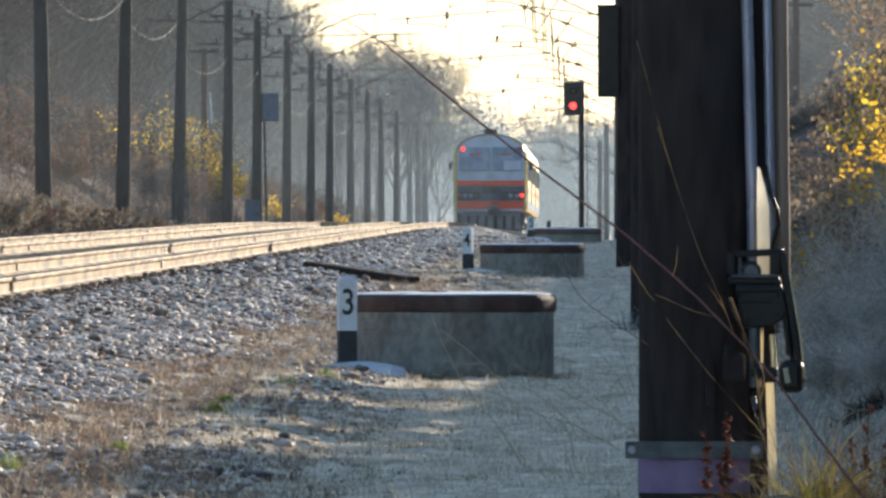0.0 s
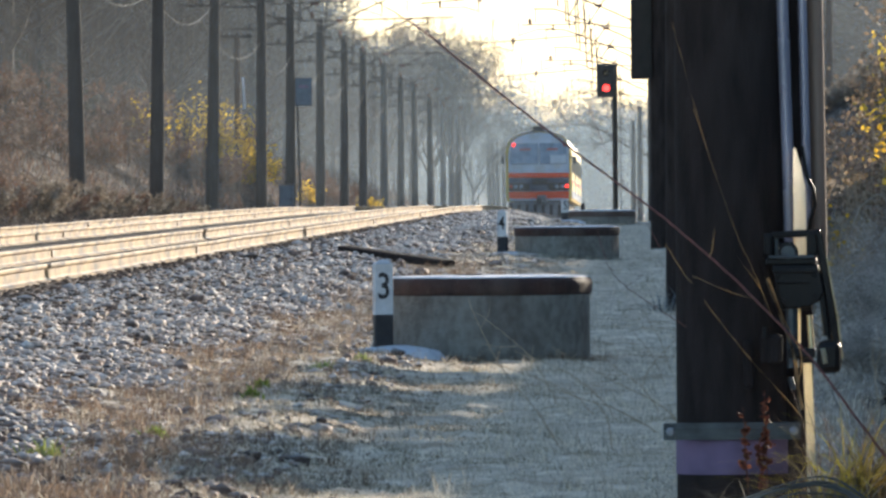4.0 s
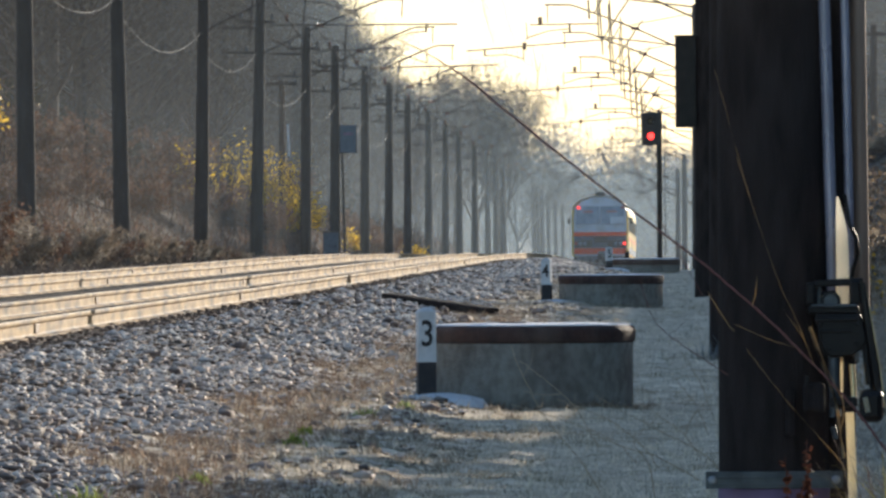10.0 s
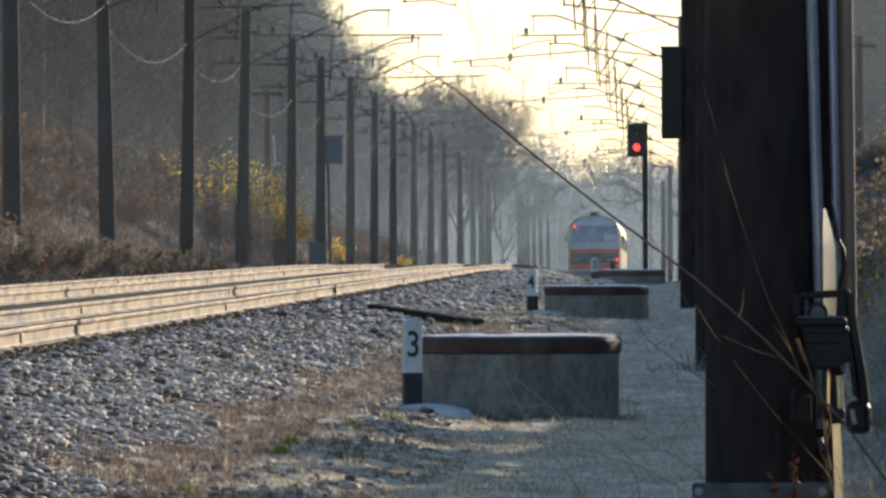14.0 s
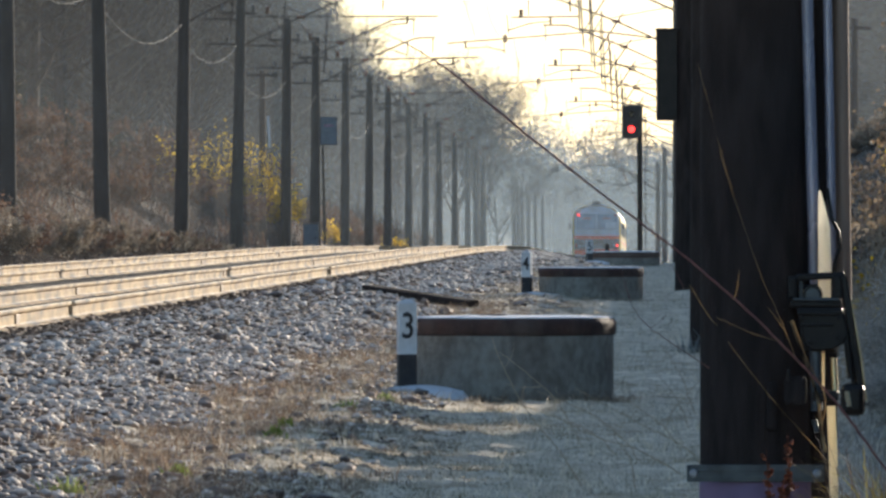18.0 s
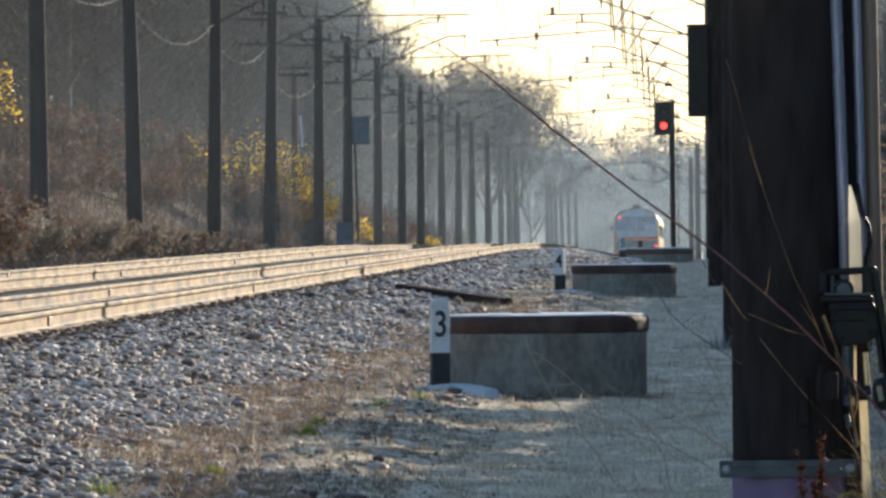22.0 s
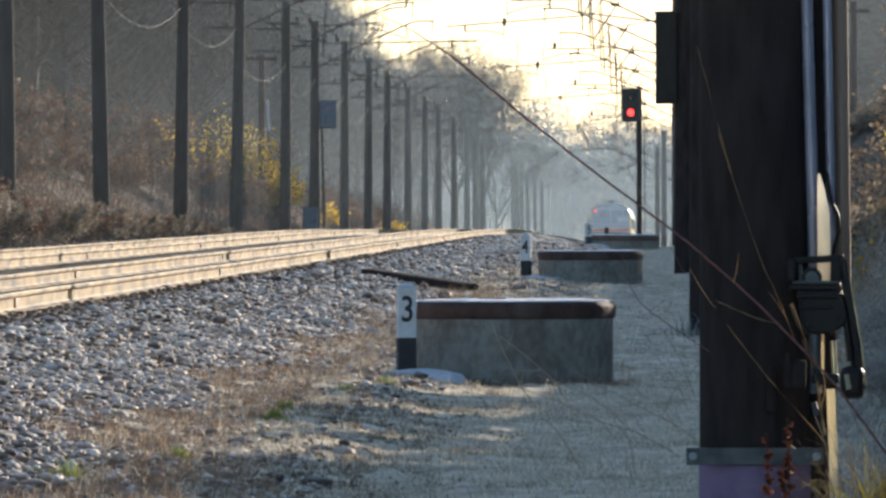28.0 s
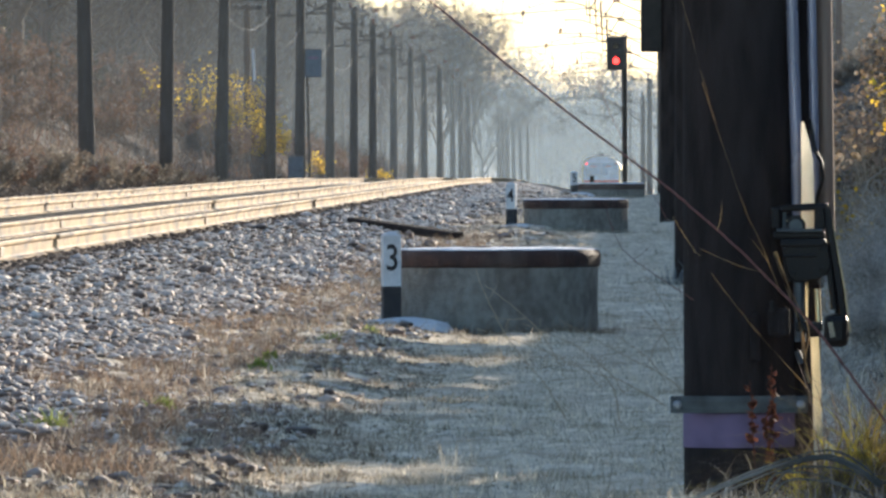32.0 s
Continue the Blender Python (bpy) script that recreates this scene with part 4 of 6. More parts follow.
M_TORANGE = material("train_orange_paint", (0.95, 0.085, 0.008), 0.35, second=(0.85, 0.07, 0.008), scale=2.0)
M_TFACE = material("train_blue_grey_paint", (0.62, 0.68, 0.76), 0.3, second=(0.52, 0.58, 0.66), scale=1.5, stain=(0.40, 0.33, 0.2), stain_scale=1.3, stain_amount=0.4)
# Pale tone puts the reflected sky into the side windows' colour.
M_TSIDE = material("sky_toned_side_glass", (0.55, 0.55, 0.50), 0.1, second=(0.40, 0.41, 0.40), scale=1.0)
M_TROOF = material("train_roof", (0.80, 0.80, 0.82), 0.2, second=(0.66, 0.66, 0.68), scale=1.0, metal=0.2)
M_TBAND = material("dark_blue_grey_paint", (0.10, 0.115, 0.15), 0.45, second=(0.075, 0.085, 0.11), scale=3)
M_TUNDER = material("train_underframe", (0.05, 0.047, 0.045), 0.8, second=(0.08, 0.07, 0.06), scale=3)
M_TPLOUGH = material("train_plough_grey", (0.24, 0.24, 0.25), 0.6, second=(0.15, 0.15, 0.155), scale=3)
M_TGLASS = material("train_window_glass", (0.10, 0.14, 0.20), 0.06, second=(0.30, 0.36, 0.44), scale=1.6, spec=0.9)
M_TREFLECTION = material("painted_reflection", (0.60, 0.64, 0.68), 0.15, second=(0.50, 0.54, 0.58), scale=1.2)
M_TLAMP = material("tail_lamp", (0.5, 0.03, 0.02), 0.3, emission=(1.0, 0.035, 0.02), power=1.8)
M_TLAMP_DIM = material("red_reflector", (0.55, 0.08, 0.05), 0.3)

CAR_SECTION = [(-1.70, 1.00), (-1.75, 1.25), (-1.75, 3.50), (-1.72, 3.85), (-1.58, 4.17), (-1.22, 4.47), (-0.62, 4.66), (0, 4.72),
               (0.62, 4.66), (1.22, 4.47), (1.58, 4.17), (1.72, 3.85), (1.75, 3.50), (1.75, 1.25), (1.70, 1.00)]


def car_shell(y0, y1, face=False):
    bm = bmesh.new()
    rings = []
    for y, k in ((y0, 0.94 if face else 1.0), (y0 + 0.22, 1.0), (y1 - 0.1, 1.0), (y1, 0.97)):
        rings.append([bm.verts.new((x * k, y + (0.28 * max(0, (z - 2.6) / 2.0) if face and y < y0 + 0.3 else 0), 1.0 + (z - 1.0) * (0.5 + 0.5 * k))) for x, z in CAR_SECTION])
    n = len(CAR_SECTION)
    for a, b in zip(rings, rings[1:]):
        for k in range(n):
            bm.faces.new((a[k], a[(k + 1) % n], b[(k + 1) % n], b[k]))
    bm.faces.new(rings[0][::-1])
    bm.faces.new(rings[-1])
    bmesh.ops.recalc_face_normals(bm, faces=bm.faces)
    return bm


def face_panel(x0, x1, z0, z1, depth=0.03, bevel=0.01, out=0.012):
    """A panel lying on the raked rear face of the train."""
    bm = box((x0 + x1) / 2, 0, (z0 + z1) / 2, x1 - x0, depth, z1 - z0, bevel)
    for v in bm.verts:
        v.co.y += 0.28 * max(0, (v.co.z - 2.6) / 2.0) - out
    return bm


def build_train():
    train = empty("diesel_train", pose(TRACKS[0], 600, RAIL_TOP), label="yellow and grey diesel train with orange stripes and red lamps", category="train")
    for c in range(3):
        y0 = c * 25.6
        car = part("car_body", car_shell(y0, y0 + 25.1, c == 0), M_TYEL, train, "yellow car body")
        bm = bmesh.new()
        keep = [p for p in CAR_SECTION if p[1] > 4.0]
        rows = [[bm.verts.new((x * 1.004, y, z + 0.012)) for x, z in keep] for y in (y0 + 0.35, y0 + 25.0)]
        for k in range(len(keep) - 1):
            bm.faces.new((rows[0][k], rows[0][k + 1], rows[1][k + 1], rows[1][k]))
        bmesh.ops.solidify(bm, geom=bm.faces[:], thickness=0.01)
        part("roof", bm, M_TROOF, car, "pale grey roof", True)
        for s in (-1, 1):
            part("lower_stripe", box(s * 1.752, y0 + 12.6, 1.35, 0.014, 24.4, 0.42, 0.003), M_TGREY, car, "light grey lower panel")
            part("side_stripe", box(s * 1.754, y0 + 12.6, 2.05, 0.014, 24.4, 0.14, 0.003), M_TORANGE, car, "orange side stripe")
            for k in range(9):
                part("side_window", box(s * 1.752, y0 + 3.2 + k * 2.25, 2.95, 0.018, 1.35, 0.85, 0.05), M_TSIDE, car)
            for py in (1.4, 23.2):
                part("side_door", box(s * 1.753, y0 + py, 2.45, 0.016, 0.9, 2.1, 0.03), M_TGREY, car)
        part("underframe", box(0, y0 + 12.6, 0.78, 2.7, 23.5, 0.42, 0.03), M_TUNDER, car)
        for by in (3.6, 21.5):
            part("bogie", box(0, y0 + by, 0.55, 2.3, 3.2, 0.35, 0.05), M_TUNDER, car)
            for wy in (-1.05, 1.05):
                for s in (-1, 1):
                    bm = lathe([(0.475, -0.065), (0.475, 0.065), (0.43, 0.07)], 24)
                    bmesh.ops.transform(bm, matrix=pose(s * 0.79, y0 + by + wy, 0.475, 0, 90, 0), verts=bm.verts)
                    part("wheel", bm, M_TUNDER, train)
    # the rear face
    bm = bmesh.new()
    sec = [(x * 0.925, 1.0 + (z - 1.0) * 0.978) for x, z in CAR_SECTION]
    rake = lambda z: 0.28 * max(0, (z - 2.6) / 2.0)
    f0 = [bm.verts.new((x, rake(z) - 0.02, z)) for x, z in sec]
    f1 = [bm.verts.new((x, rake(z) + 0.03, z)) for x, z in sec]
    bm.faces.new(f0[::-1])
    for k in range(len(sec)):
        bm.faces.new((f0[k], f0[(k + 1) % len(sec)], f1[(k + 1) % len(sec)], f1[k]))
    bmesh.ops.recalc_face_normals(bm, faces=bm.faces)
    part("cab_face", bm, M_TFACE, train, "light grey rear cab face")
    bm = bmesh.new()
    sec = [(x, z) for x, z in CAR_SECTION if z > 3.7]
    r0 = [bm.verts.new((x * 0.955, 0.28 * (z - 2.6) / 2.0 - 0.03, 1.0 + (z - 1.0) * 0.985 + 0.02)) for x, z in sec]
    r1 = [bm.verts.new((x * 1.01, 0.75, z + 0.02)) for x, z in sec]
    for k in range(len(sec) - 1):
        bm.faces.new((r0[k], r0[k + 1], r1[k + 1], r1[k]))
    bmesh.ops.solidify(bm, geom=bm.faces[:], thickness=0.012)
    part("cab_brow", bm, M_TGREY, train, "light grey cab roof edge")
    for s in (-1, 1):
        part("windscreen", face_panel(*sorted((s * 0.05, s * 1.50)), 2.95, 4.06, 0.03, 0.012, 0.03), M_TGLASS, train, "grey-blue reflecting windscreen")
        bm = tube([(s * 0.75, -0.05 + 0.20, 4.1), (s * 0.55, -0.03 + 0.13, 3.5)], 0.015, 6)
        part("wiper", bm, M_TUNDER, train)
        part("head_lamp_box", face_panel(*sorted((s * 0.48, s * 1.60)), 1.54, 1.96, 0.05, 0.02, 0.03), M_TUNDER, train, "dark lamp housing")
        for k, px in enumerate((0.95, 1.25)):
            bm = lathe([(0.11, 0), (0.10, 0.03), (0.05, 0.05)], 16)
            bmesh.ops.transform(bm, matrix=pose(s * px, -0.055, 1.74, 90), verts=bm.verts)
            part("head_lamp", bm, M_TGLASS, train)
        part("mirror", box(s * 1.93, 0.12, 3.15, 0.16, 0.06, 0.36, 0.02), M_TUNDER, train)
        part("mirror_arm", tube([(s * 1.68, 0.2, 3.3), (s * 1.9, 0.14, 3.3)], 0.02, 6), M_TUNDER, train)
        part("sun_visor", face_panel(*sorted((s * 0.42, s * 1.02)), 3.68, 3.78, 0.03, 0.01, 0.04), M_TLAMP_DIM, train, "dull red visor")
        part("plough_end", box(s * 1.52, 0.0, 0.62, 0.22, 0.2, 0.62, 0.03), M_TUNDER, train, "black plough end")
        part("foot_step", box(s * 1.45, -0.02, 0.55, 0.35, 0.2, 0.06, 0.01), M_TUNDER, train)
    for px, pz, mat in ((-1.33, 3.98, M_TLAMP), (1.38, 4.0, M_TLAMP_DIM), (1.50, 1.76, M_TLAMP), (-1.50, 1.76, M_TLAMP_DIM)):
        bm = lathe([(0.095, 0), (0.095, 0.05), (0.05, 0.08)], 16)
        bmesh.ops.transform(bm, matrix=pose(px, 0.28 * max(0, (pz - 2.6) / 2) - 0.05, pz, 90), verts=bm.verts)
        part("tail_lamp", bm, mat, train, "glowing red tail lamp" if mat is M_TLAMP else "unlit red lamp")
    # Pale panel laid on the glass as its bright reflection.
    part("shining_pane", face_panel(0.62, 1.46, 2.98, 3.42, 0.02, 0.01, 0.042), M_TREFLECTION, train, "pale patch standing for a reflection in the windscreen")
    part("upper_stripe", face_panel(-1.62, 1.62, 2.22, 2.48, 0.03, 0.008, 0.025), M_TORANGE, train, "thin orange stripe")
    part("broad_stripe", face_panel(-1.60, 1.60, 1.10, 1.48, 0.04, 0.01, 0.025), M_TORANGE, train, "broad orange band")
    part("lamp_band", face_panel(-1.60, 1.60, 1.50, 2.20, 0.03, 0.008, 0.018), M_TBAND, train, "dark blue-grey band between the orange stripes")
    part("grille", face_panel(-0.38, 0.48, 1.84, 2.20, 0.05, 0.01, 0.035), M_TUNDER, train, "dark centre grille")
    part("coupler_cover", box(0.15, -0.18, 1.08, 0.5, 0.3, 0.42, 0.05), M_TPLOUGH, train, "grey coupler cover")
    part("coupler", box(0.0, -0.35, 0.98, 0.28, 0.5, 0.3, 0.05), M_TUNDER, train)
    for k in range(7):
        px = -1.29 + k * 0.43
        part("plough_plate", box(px, -0.08, 0.50, 0.27, 0.05, 0.72, 0.02), M_TPLOUGH, train, "grey plough plate")
    part("plough_backing", box(0, 0.02, 0.52, 2.9, 0.04, 0.8, 0.01), M_TUNDER, train, "black backing behind the plough")
    part("plough_beam", box(0, -0.05, 0.86, 3.0, 0.08, 0.16, 0.02), M_TPLOUGH, train)
    part("roof_lamp", box(0.0, 0.75, 4.80, 0.62, 0.5, 0.34, 0.06), M_TUNDER, train, "dark roof lamp box")
    for px in (0.4, 0.62):
        part("horn", tube([(px, 0.55, 4.66), (px, 0.95, 4.68)], [0.09, 0.03], 10), M_TROOF, train)
    for c in range(3):
        for k in range(4):
            part("roof_vent", box(0, c * 25.6 + 4 + k * 5.5, 4.70, 0.7, 1.1, 0.2, 0.05), M_TROOF, train)
    return train


# ---- trees ----
def twig_blades(n, centres, spread, length, width, up=0.3):
    """n thin blades about given centres, as one vertex and face list."""
    r = np.random.default_rng(n)
    c = np.asarray(centres)[r.integers(0, len(centres), n)] + r.normal(0, spread, (n, 3))
    d = r.normal(0, 1, (n, 3))
    d[:, 2] = np.abs(d[:, 2]) * 0.6 + up
    d /= np.linalg.norm(d, axis=1)[:, None]
    side = np.cross(d, r.normal(0, 1, (n, 3)))
    side /= np.linalg.norm(side, axis=1)[:, None] + 1e-9
    ln = length * (0.5 + r.random(n))[:, None]
    w = width * (0.6 + 0.8 * r.random(n))[:, None]
    v = np.stack([c - side * w, c + side * w, c + d * ln], 1).reshape(-1, 3)
    f = np.arange(3 * n).reshape(-1, 3)
    return v, f


def blade_part(name, v, f, mat, parent, label=""):
    ob = raw(name, v.tolist(), f.tolist(), mat, parent)
    if label:
        ob["label"] = label
    return ob


def make_bare_tree(height, seed, mat_crown, dense=2600, label="bare grey deciduous tree", twig=0.0009):
    rnd = random.Random(seed)
    tree = empty("bare_tree", label=label, category="tree", group="trees along the line")
    bend = [rnd.uniform(-0.3, 0.3) for _ in range(4)]
    tp = [(bend[0] * t * t * 2, bend[1] * t * t * 2, -0.8 + (height + 0.8) * 0.92 * t) for t in (0, 0.15, 0.35, 0.55, 0.75, 0.9, 1)]
    r = height * 0.016
    part("trunk", tube(tp, [r * k for k in (1.3, 1.0, 0.85, 0.65, 0.42, 0.2, 0.05)], 8), M_BARK, tree, smooth=True)
    bm = bmesh.new()
    tips = []
    for k in range(34):
        t = 0.22 + 0.75 * (k / 34) ** 0.9
        a = k * 2.4 + rnd.uniform(-0.4, 0.4)
        z = height * 0.92 * t
        ln = height * 0.34 * (1 - t * 0.72) * rnd.uniform(0.7, 1.15)
        p0 = Vector((bend[0] * t * t * 2, bend[1] * t * t * 2, z))
        out = Vector((math.cos(a), math.sin(a), 0))
        pts = [p0, p0 + out * ln * 0.4 + Vector((0, 0, ln * 0.22)), p0 + out * ln * 0.75 + Vector((0, 0, ln * 0.55)), p0 + out * ln * 0.95 + Vector((0, 0, ln * 0.9))]
        tube(pts, [r * 0.46 * (1 - t * 0.6), r * 0.30, r * 0.18, r * 0.06], 4, bm, cap=False)
        for q in (pts[1], pts[2], pts[2], pts[3], pts[3]):
            tips.append(q)
            e = q + Vector((rnd.uniform(-1, 1), rnd.uniform(-1, 1), rnd.uniform(0.2, 1.0))) * ln * 0.32
            tube([q, (q + e) / 2 + Vector((0, 0, -0.05 * ln)), e], [r * 0.15, r * 0.10, r * 0.04], 3, bm, cap=False)
            tips.append(e)
    part("limbs", bm, M_BARK, tree)
    v, f = twig_blades(dense, [t[:] for t in tips], height * 0.035, height * 0.095, height * twig, 0.35)
    blade_part("crown", v, f, mat_crown, tree, "fine bare twigs")
    return tree


def make_conifer(height, seed, dense=3200):
    tree = empty("conifer", label="dark dense conifer in the misty wood", category="tree", group="trees along the line")
    r = height * 0.013
    part("trunk", tube([(0, 0, -0.8), (0.05, 0, height * 0.5), (0, 0, height * 0.97)], [r * 1.2, r * 0.7, r * 0.1], 8), M_BARK, tree, smooth=True)
    rg = np.random.default_rng(seed)
    t = 0.12 + 0.88 * rg.random(dense) ** 0.8
    a = rg.random(dense) * 6.283
    lump = 0.75 + 0.35 * np.sin(a * 3 + t * 17) * np.sin(t * 40 + a)
    rad = height * 0.17 * (1 - t) ** 0.75 * lump * np.sqrt(rg.random(dense)) + 0.1
    c = np.stack([rad * np.cos(a), rad * np.sin(a), height * t - rad * 0.25], -1)
    out = np.stack([np.cos(a), np.sin(a), -0.25 + 0.5 * rg.random(dense)], -1) + rg.normal(0, 0.4, (dense, 3))
    out /= np.linalg.norm(out, axis=1)[:, None]
    side = np.cross(out, rg.normal(0, 1, (dense, 3)))
    side /= np.linalg.norm(side, axis=1)[:, None]
    ln, w = height * 0.05, height * 0.013
    v = np.stack([c - side * w, c + side * w, c + out * ln], 1).reshape(-1, 3)
    blade_part("crown", v, np.arange(3 * dense).reshape(-1, 3), M_NEEDLE, tree, "dense dark needles")
    return tree


def open_to_sun(x, y):
    """Four gaps in the growth on the near bank, through which the sun comes."""
    c, s = math.cos(radians(27)), math.sin(radians(27))
    if abs((x + 1.475) * c - (y - 103.85) * s) < 2.0:
        return True
    return abs((x - 0.45) * c - (y - 55) * s) < 2.3 or abs((x - 1.8) * c - (y - 111) * s + 1.3) < 2.5 or abs((x - 2.6) * c - (y - 129) * s) < 1.4


def make_vase_tree(height, seed):
    """An open-crowned tree whose limbs rise and fork again and again into a broad fan."""
    rnd = random.Random(seed)
    tree = empty("bare_tree", label="tall bare tree with a broad forking open crown", category="tree", group="trees along the line")
    fork = Vector((0.1, 0.0, height * 0.26))
    part("trunk", tube([(0, 0, -0.8), (0.08, 0, height * 0.13), fork], [height * 0.017, height * 0.014, height * 0.012], 8), M_BARK, tree, smooth=True)
    bm = bmesh.new()
    tips = []

    def grow(p, d, ln, r, level):
        side = Vector((rnd.gauss(0, 1), rnd.gauss(0, 1), rnd.gauss(0, 0.5))) * 0.10
        mid = p + (d + side).normalized() * ln * 0.5
        end = p + (d - side * 0.5 + Vector((0, 0, 0.10))).normalized() * ln
        tube([p, mid, end], [r, r * 0.8, r * 0.6], 4 if level < 2 else 3, bm, cap=False)
        if level == 4:
            tips.append(end)
            return
        for k in range(3 if level else 4):
            a = Vector((rnd.gauss(0, 1), rnd.gauss(0, 1), rnd.gauss(0, 0.6))).normalized()
            nd = (d + a * (0.42 + 0.08 * level) + Vector((0, 0, 0.08))).normalized()
            grow(mid.lerp(end, rnd.uniform(0.2, 1.0)) if k else end, nd, ln * rnd.uniform(0.62, 0.82), r * 0.55, level + 1)

    for k in range(7):
        a = k * 2.4 + rnd.uniform(-0.3, 0.3)
        lean = rnd.uniform(0.15, 0.75)
        grow(fork + Vector((0, 0, height * 0.03 * (k - 3))), Vector((math.cos(a) * lean, math.sin(a) * lean, 1)).normalized(), height * 0.27, height * 0.0075, 0)
    part("limbs", bm, M_BARK, tree)
    v, f = twig_blades(5200, [t[:] for t in tips], height * 0.022, height * 0.055, height * 0.0009, 0.45)
    blade_part("crown", v, f, M_TWIGS, tree, "fine bare twigs")
    return tree


# the wood's upper edge against the sky: the bearing x / y, and the slope from the eye up to the tops there
SKYLINE = ((-0.0277, 0.0215), (-0.0271, 0.0180), (-0.0266, 0.0150), (-0.0260, 0.0130), (-0.0252, 0.0121), (-0.0221, 0.0119), (-0.0210, 0.0127),
           (-0.0190, 0.0124), (-0.0176, 0.0098), (-0.0162, 0.0064), (-0.0148, 0.0046), (0.0, 0.0045))


def wood_top(x, y, half_width):
    """How high the wood may reach at x, y, for a crown of that half width."""
    u = (x + half_width) / y
    if u < SKYLINE[0][0]:
        return 99.0
    return EYE + y * float(np.interp(u, [p[0] for p in SKYLINE], [p[1] for p in SKYLINE]))


def build_trees():
    rnd = random.Random(11)
    bare = [make_bare_tree(17, s, M_TWIGS, 4600) for s in (1, 2, 3)]
    dark = [make_conifer(18, s) for s in (4, 5, 6)]
    used = set()

    def plant(kind, x, y, s):
        z = float(ground_z(x, y)) - 0.1
        m = pose(x, y, z, 0, 0, rnd.uniform(0, 360)) @ Matrix.Diagonal((s, s, s * rnd.uniform(0.9, 1.12), 1))
        if kind not in used:
            used.add(kind)
            kind.matrix_basis = m
        else:
            copy_thing(kind, m)

    # wood behind the far row of masts
    for k in range(190):
        y = 430 + 1500 * (k / 190) + rnd.uniform(-6, 6)
        x = -25 - abs(rnd.gauss(0, 1)) * 11
        kind = rnd.choice(dark + bare[:2] if rnd.random() < 0.75 and x < -30 else bare)
        size = rnd.uniform(0.75, 1.1)
        room = (wood_top(x, y, 0.9 * size) - float(ground_z(x, y))) / 18.5
        plant(kind, x, y, max(0.25, min(size, room * rnd.uniform(0.86, 1.0))))
    for k in range(12):
        plant(dark[k % 3], -25.5 - 8 * rnd.random(), 372 + 5 * k, rnd.uniform(0.85, 1.1))
    # the tall edge of the wood
    for k in range(18):
        u, y = -0.0350 + 0.0042 * (k / 17), 870 + 90 * rnd.random()
        x = u * y
        plant(bare[k % 3] if k % 3 else dark[k % 2], x, y, (EYE + y * rnd.uniform(0.0190, 0.0225) - float(ground_z(x, y))) / 18)
    # open-crowned trees standing forward of it
    vase = [make_vase_tree(17, 31), make_vase_tree(17, 32)]
    for k, (u, y, v) in enumerate(((-0.0166, 1010, 0.0131), (-0.0203, 960, 0.0126), (-0.0186, 1000, 0.0122), (-0.0240, 930, 0.0112), (-0.0222, 900, 0.0116), (-0.0153, 1075, 0.0100))):
        x = u * y
        plant(vase[k % 2], x, y, (EYE + v * y - float(ground_z(x, y))) / 17.5)
    # low wood on the near bank, taller further in and further on
    for k in range(150):
        y = 66 + 370 * (k / 150) + rnd.uniform(-2, 2)
        x = 7.5 + abs(rnd.gauss(0, 1)) * 12
        if open_to_sun(x, y):
            continue
        s = ((x + 3.2 + rnd.uniform(-1.6, 0.8)) / 1.97 - float(ground_z(x, 60))) / 17
        plant(rnd.choice(bare + dark[:1]), x, y, max(0.10, s))
    for k in range(120):
        y = 470 + 560 * (k / 120) ** 1.7 + rnd.uniform(-3, 3)
        x = 7.5 + abs(rnd.gauss(0, 1)) * (5 if y < 600 else 11)
        plant(rnd.choice(bare + dark + dark), x, y, rnd.uniform(0.6, 0.95) if y < 600 else max(0.15, ((x + 5.0) * 0.508 + 1.0 - float(ground_z(x, y) + drop(y))) / 17))


def build_overhanging_tree():
    """A tree on the near side far down the line, with long limbs arching low over the tracks."""
    y = 1010
    tree = empty("overhanging_tree", label="bare tree with long limbs arching low over the tracks", category="tree", group="trees along the line")
    g = float(ground_z(1.6, y))
    part("trunk", tube([(1.6, y, g - 0.5), (1.2, y, g + 3.5), (0.5, y, g + 6.0)], [0.30, 0.24, 0.18], 8), M_BARK, tree, smooth=True)
    rnd = random.Random(77)
    limbs = (((1.0, 1.2), (-1.0, 2.9), (-2.4, 3.6), (-4.0, 4.5), (-5.8, 5.5), (-8.0, 5.7), (-10.5, 5.3), (-12.3, 4.2), (-13.7, 3.0)),
             ((0.6, 3.0), (-1.5, 4.6), (-3.6, 5.3), (-6.0, 6.6), (-8.5, 7.2)),
             ((0.4, 3.4), (-0.8, 5.8), (-2.6, 7.3), (-4.6, 8.1)),
             ((-4.0, 4.5), (-5.2, 4.1), (-7.0, 4.3), (-9.0, 3.7)))
    for k, path in enumerate(limbs):
        bm = stem_curve([(x, y, z) for x, z in path], 0.11 if k == 0 else 0.07, 0.02, 5, 0.05, 200 + k)
        for x, z in path[1:]:
            for j in range(6):
                a, b = rnd.uniform(-1.6, 0.4), rnd.uniform(-0.9, 1.3)
                p, q = Vector((x, y, z)), Vector((x + a, y + rnd.uniform(-0.6, 0.6), z + b))
                tube([p, (p + q) / 2 + Vector((0, 0, 0.12)), q], [0.030, 0.022, 0.010], 4, bm, cap=False)
                for i in range(2):
                    e = q + Vector((rnd.uniform(-0.9, 0.3), 0, rnd.uniform(-0.5, 0.6)))
                    tube([q, e], [0.016, 0.008], 3, bm, cap=False)
        part("limb", bm, M_BARK, tree)


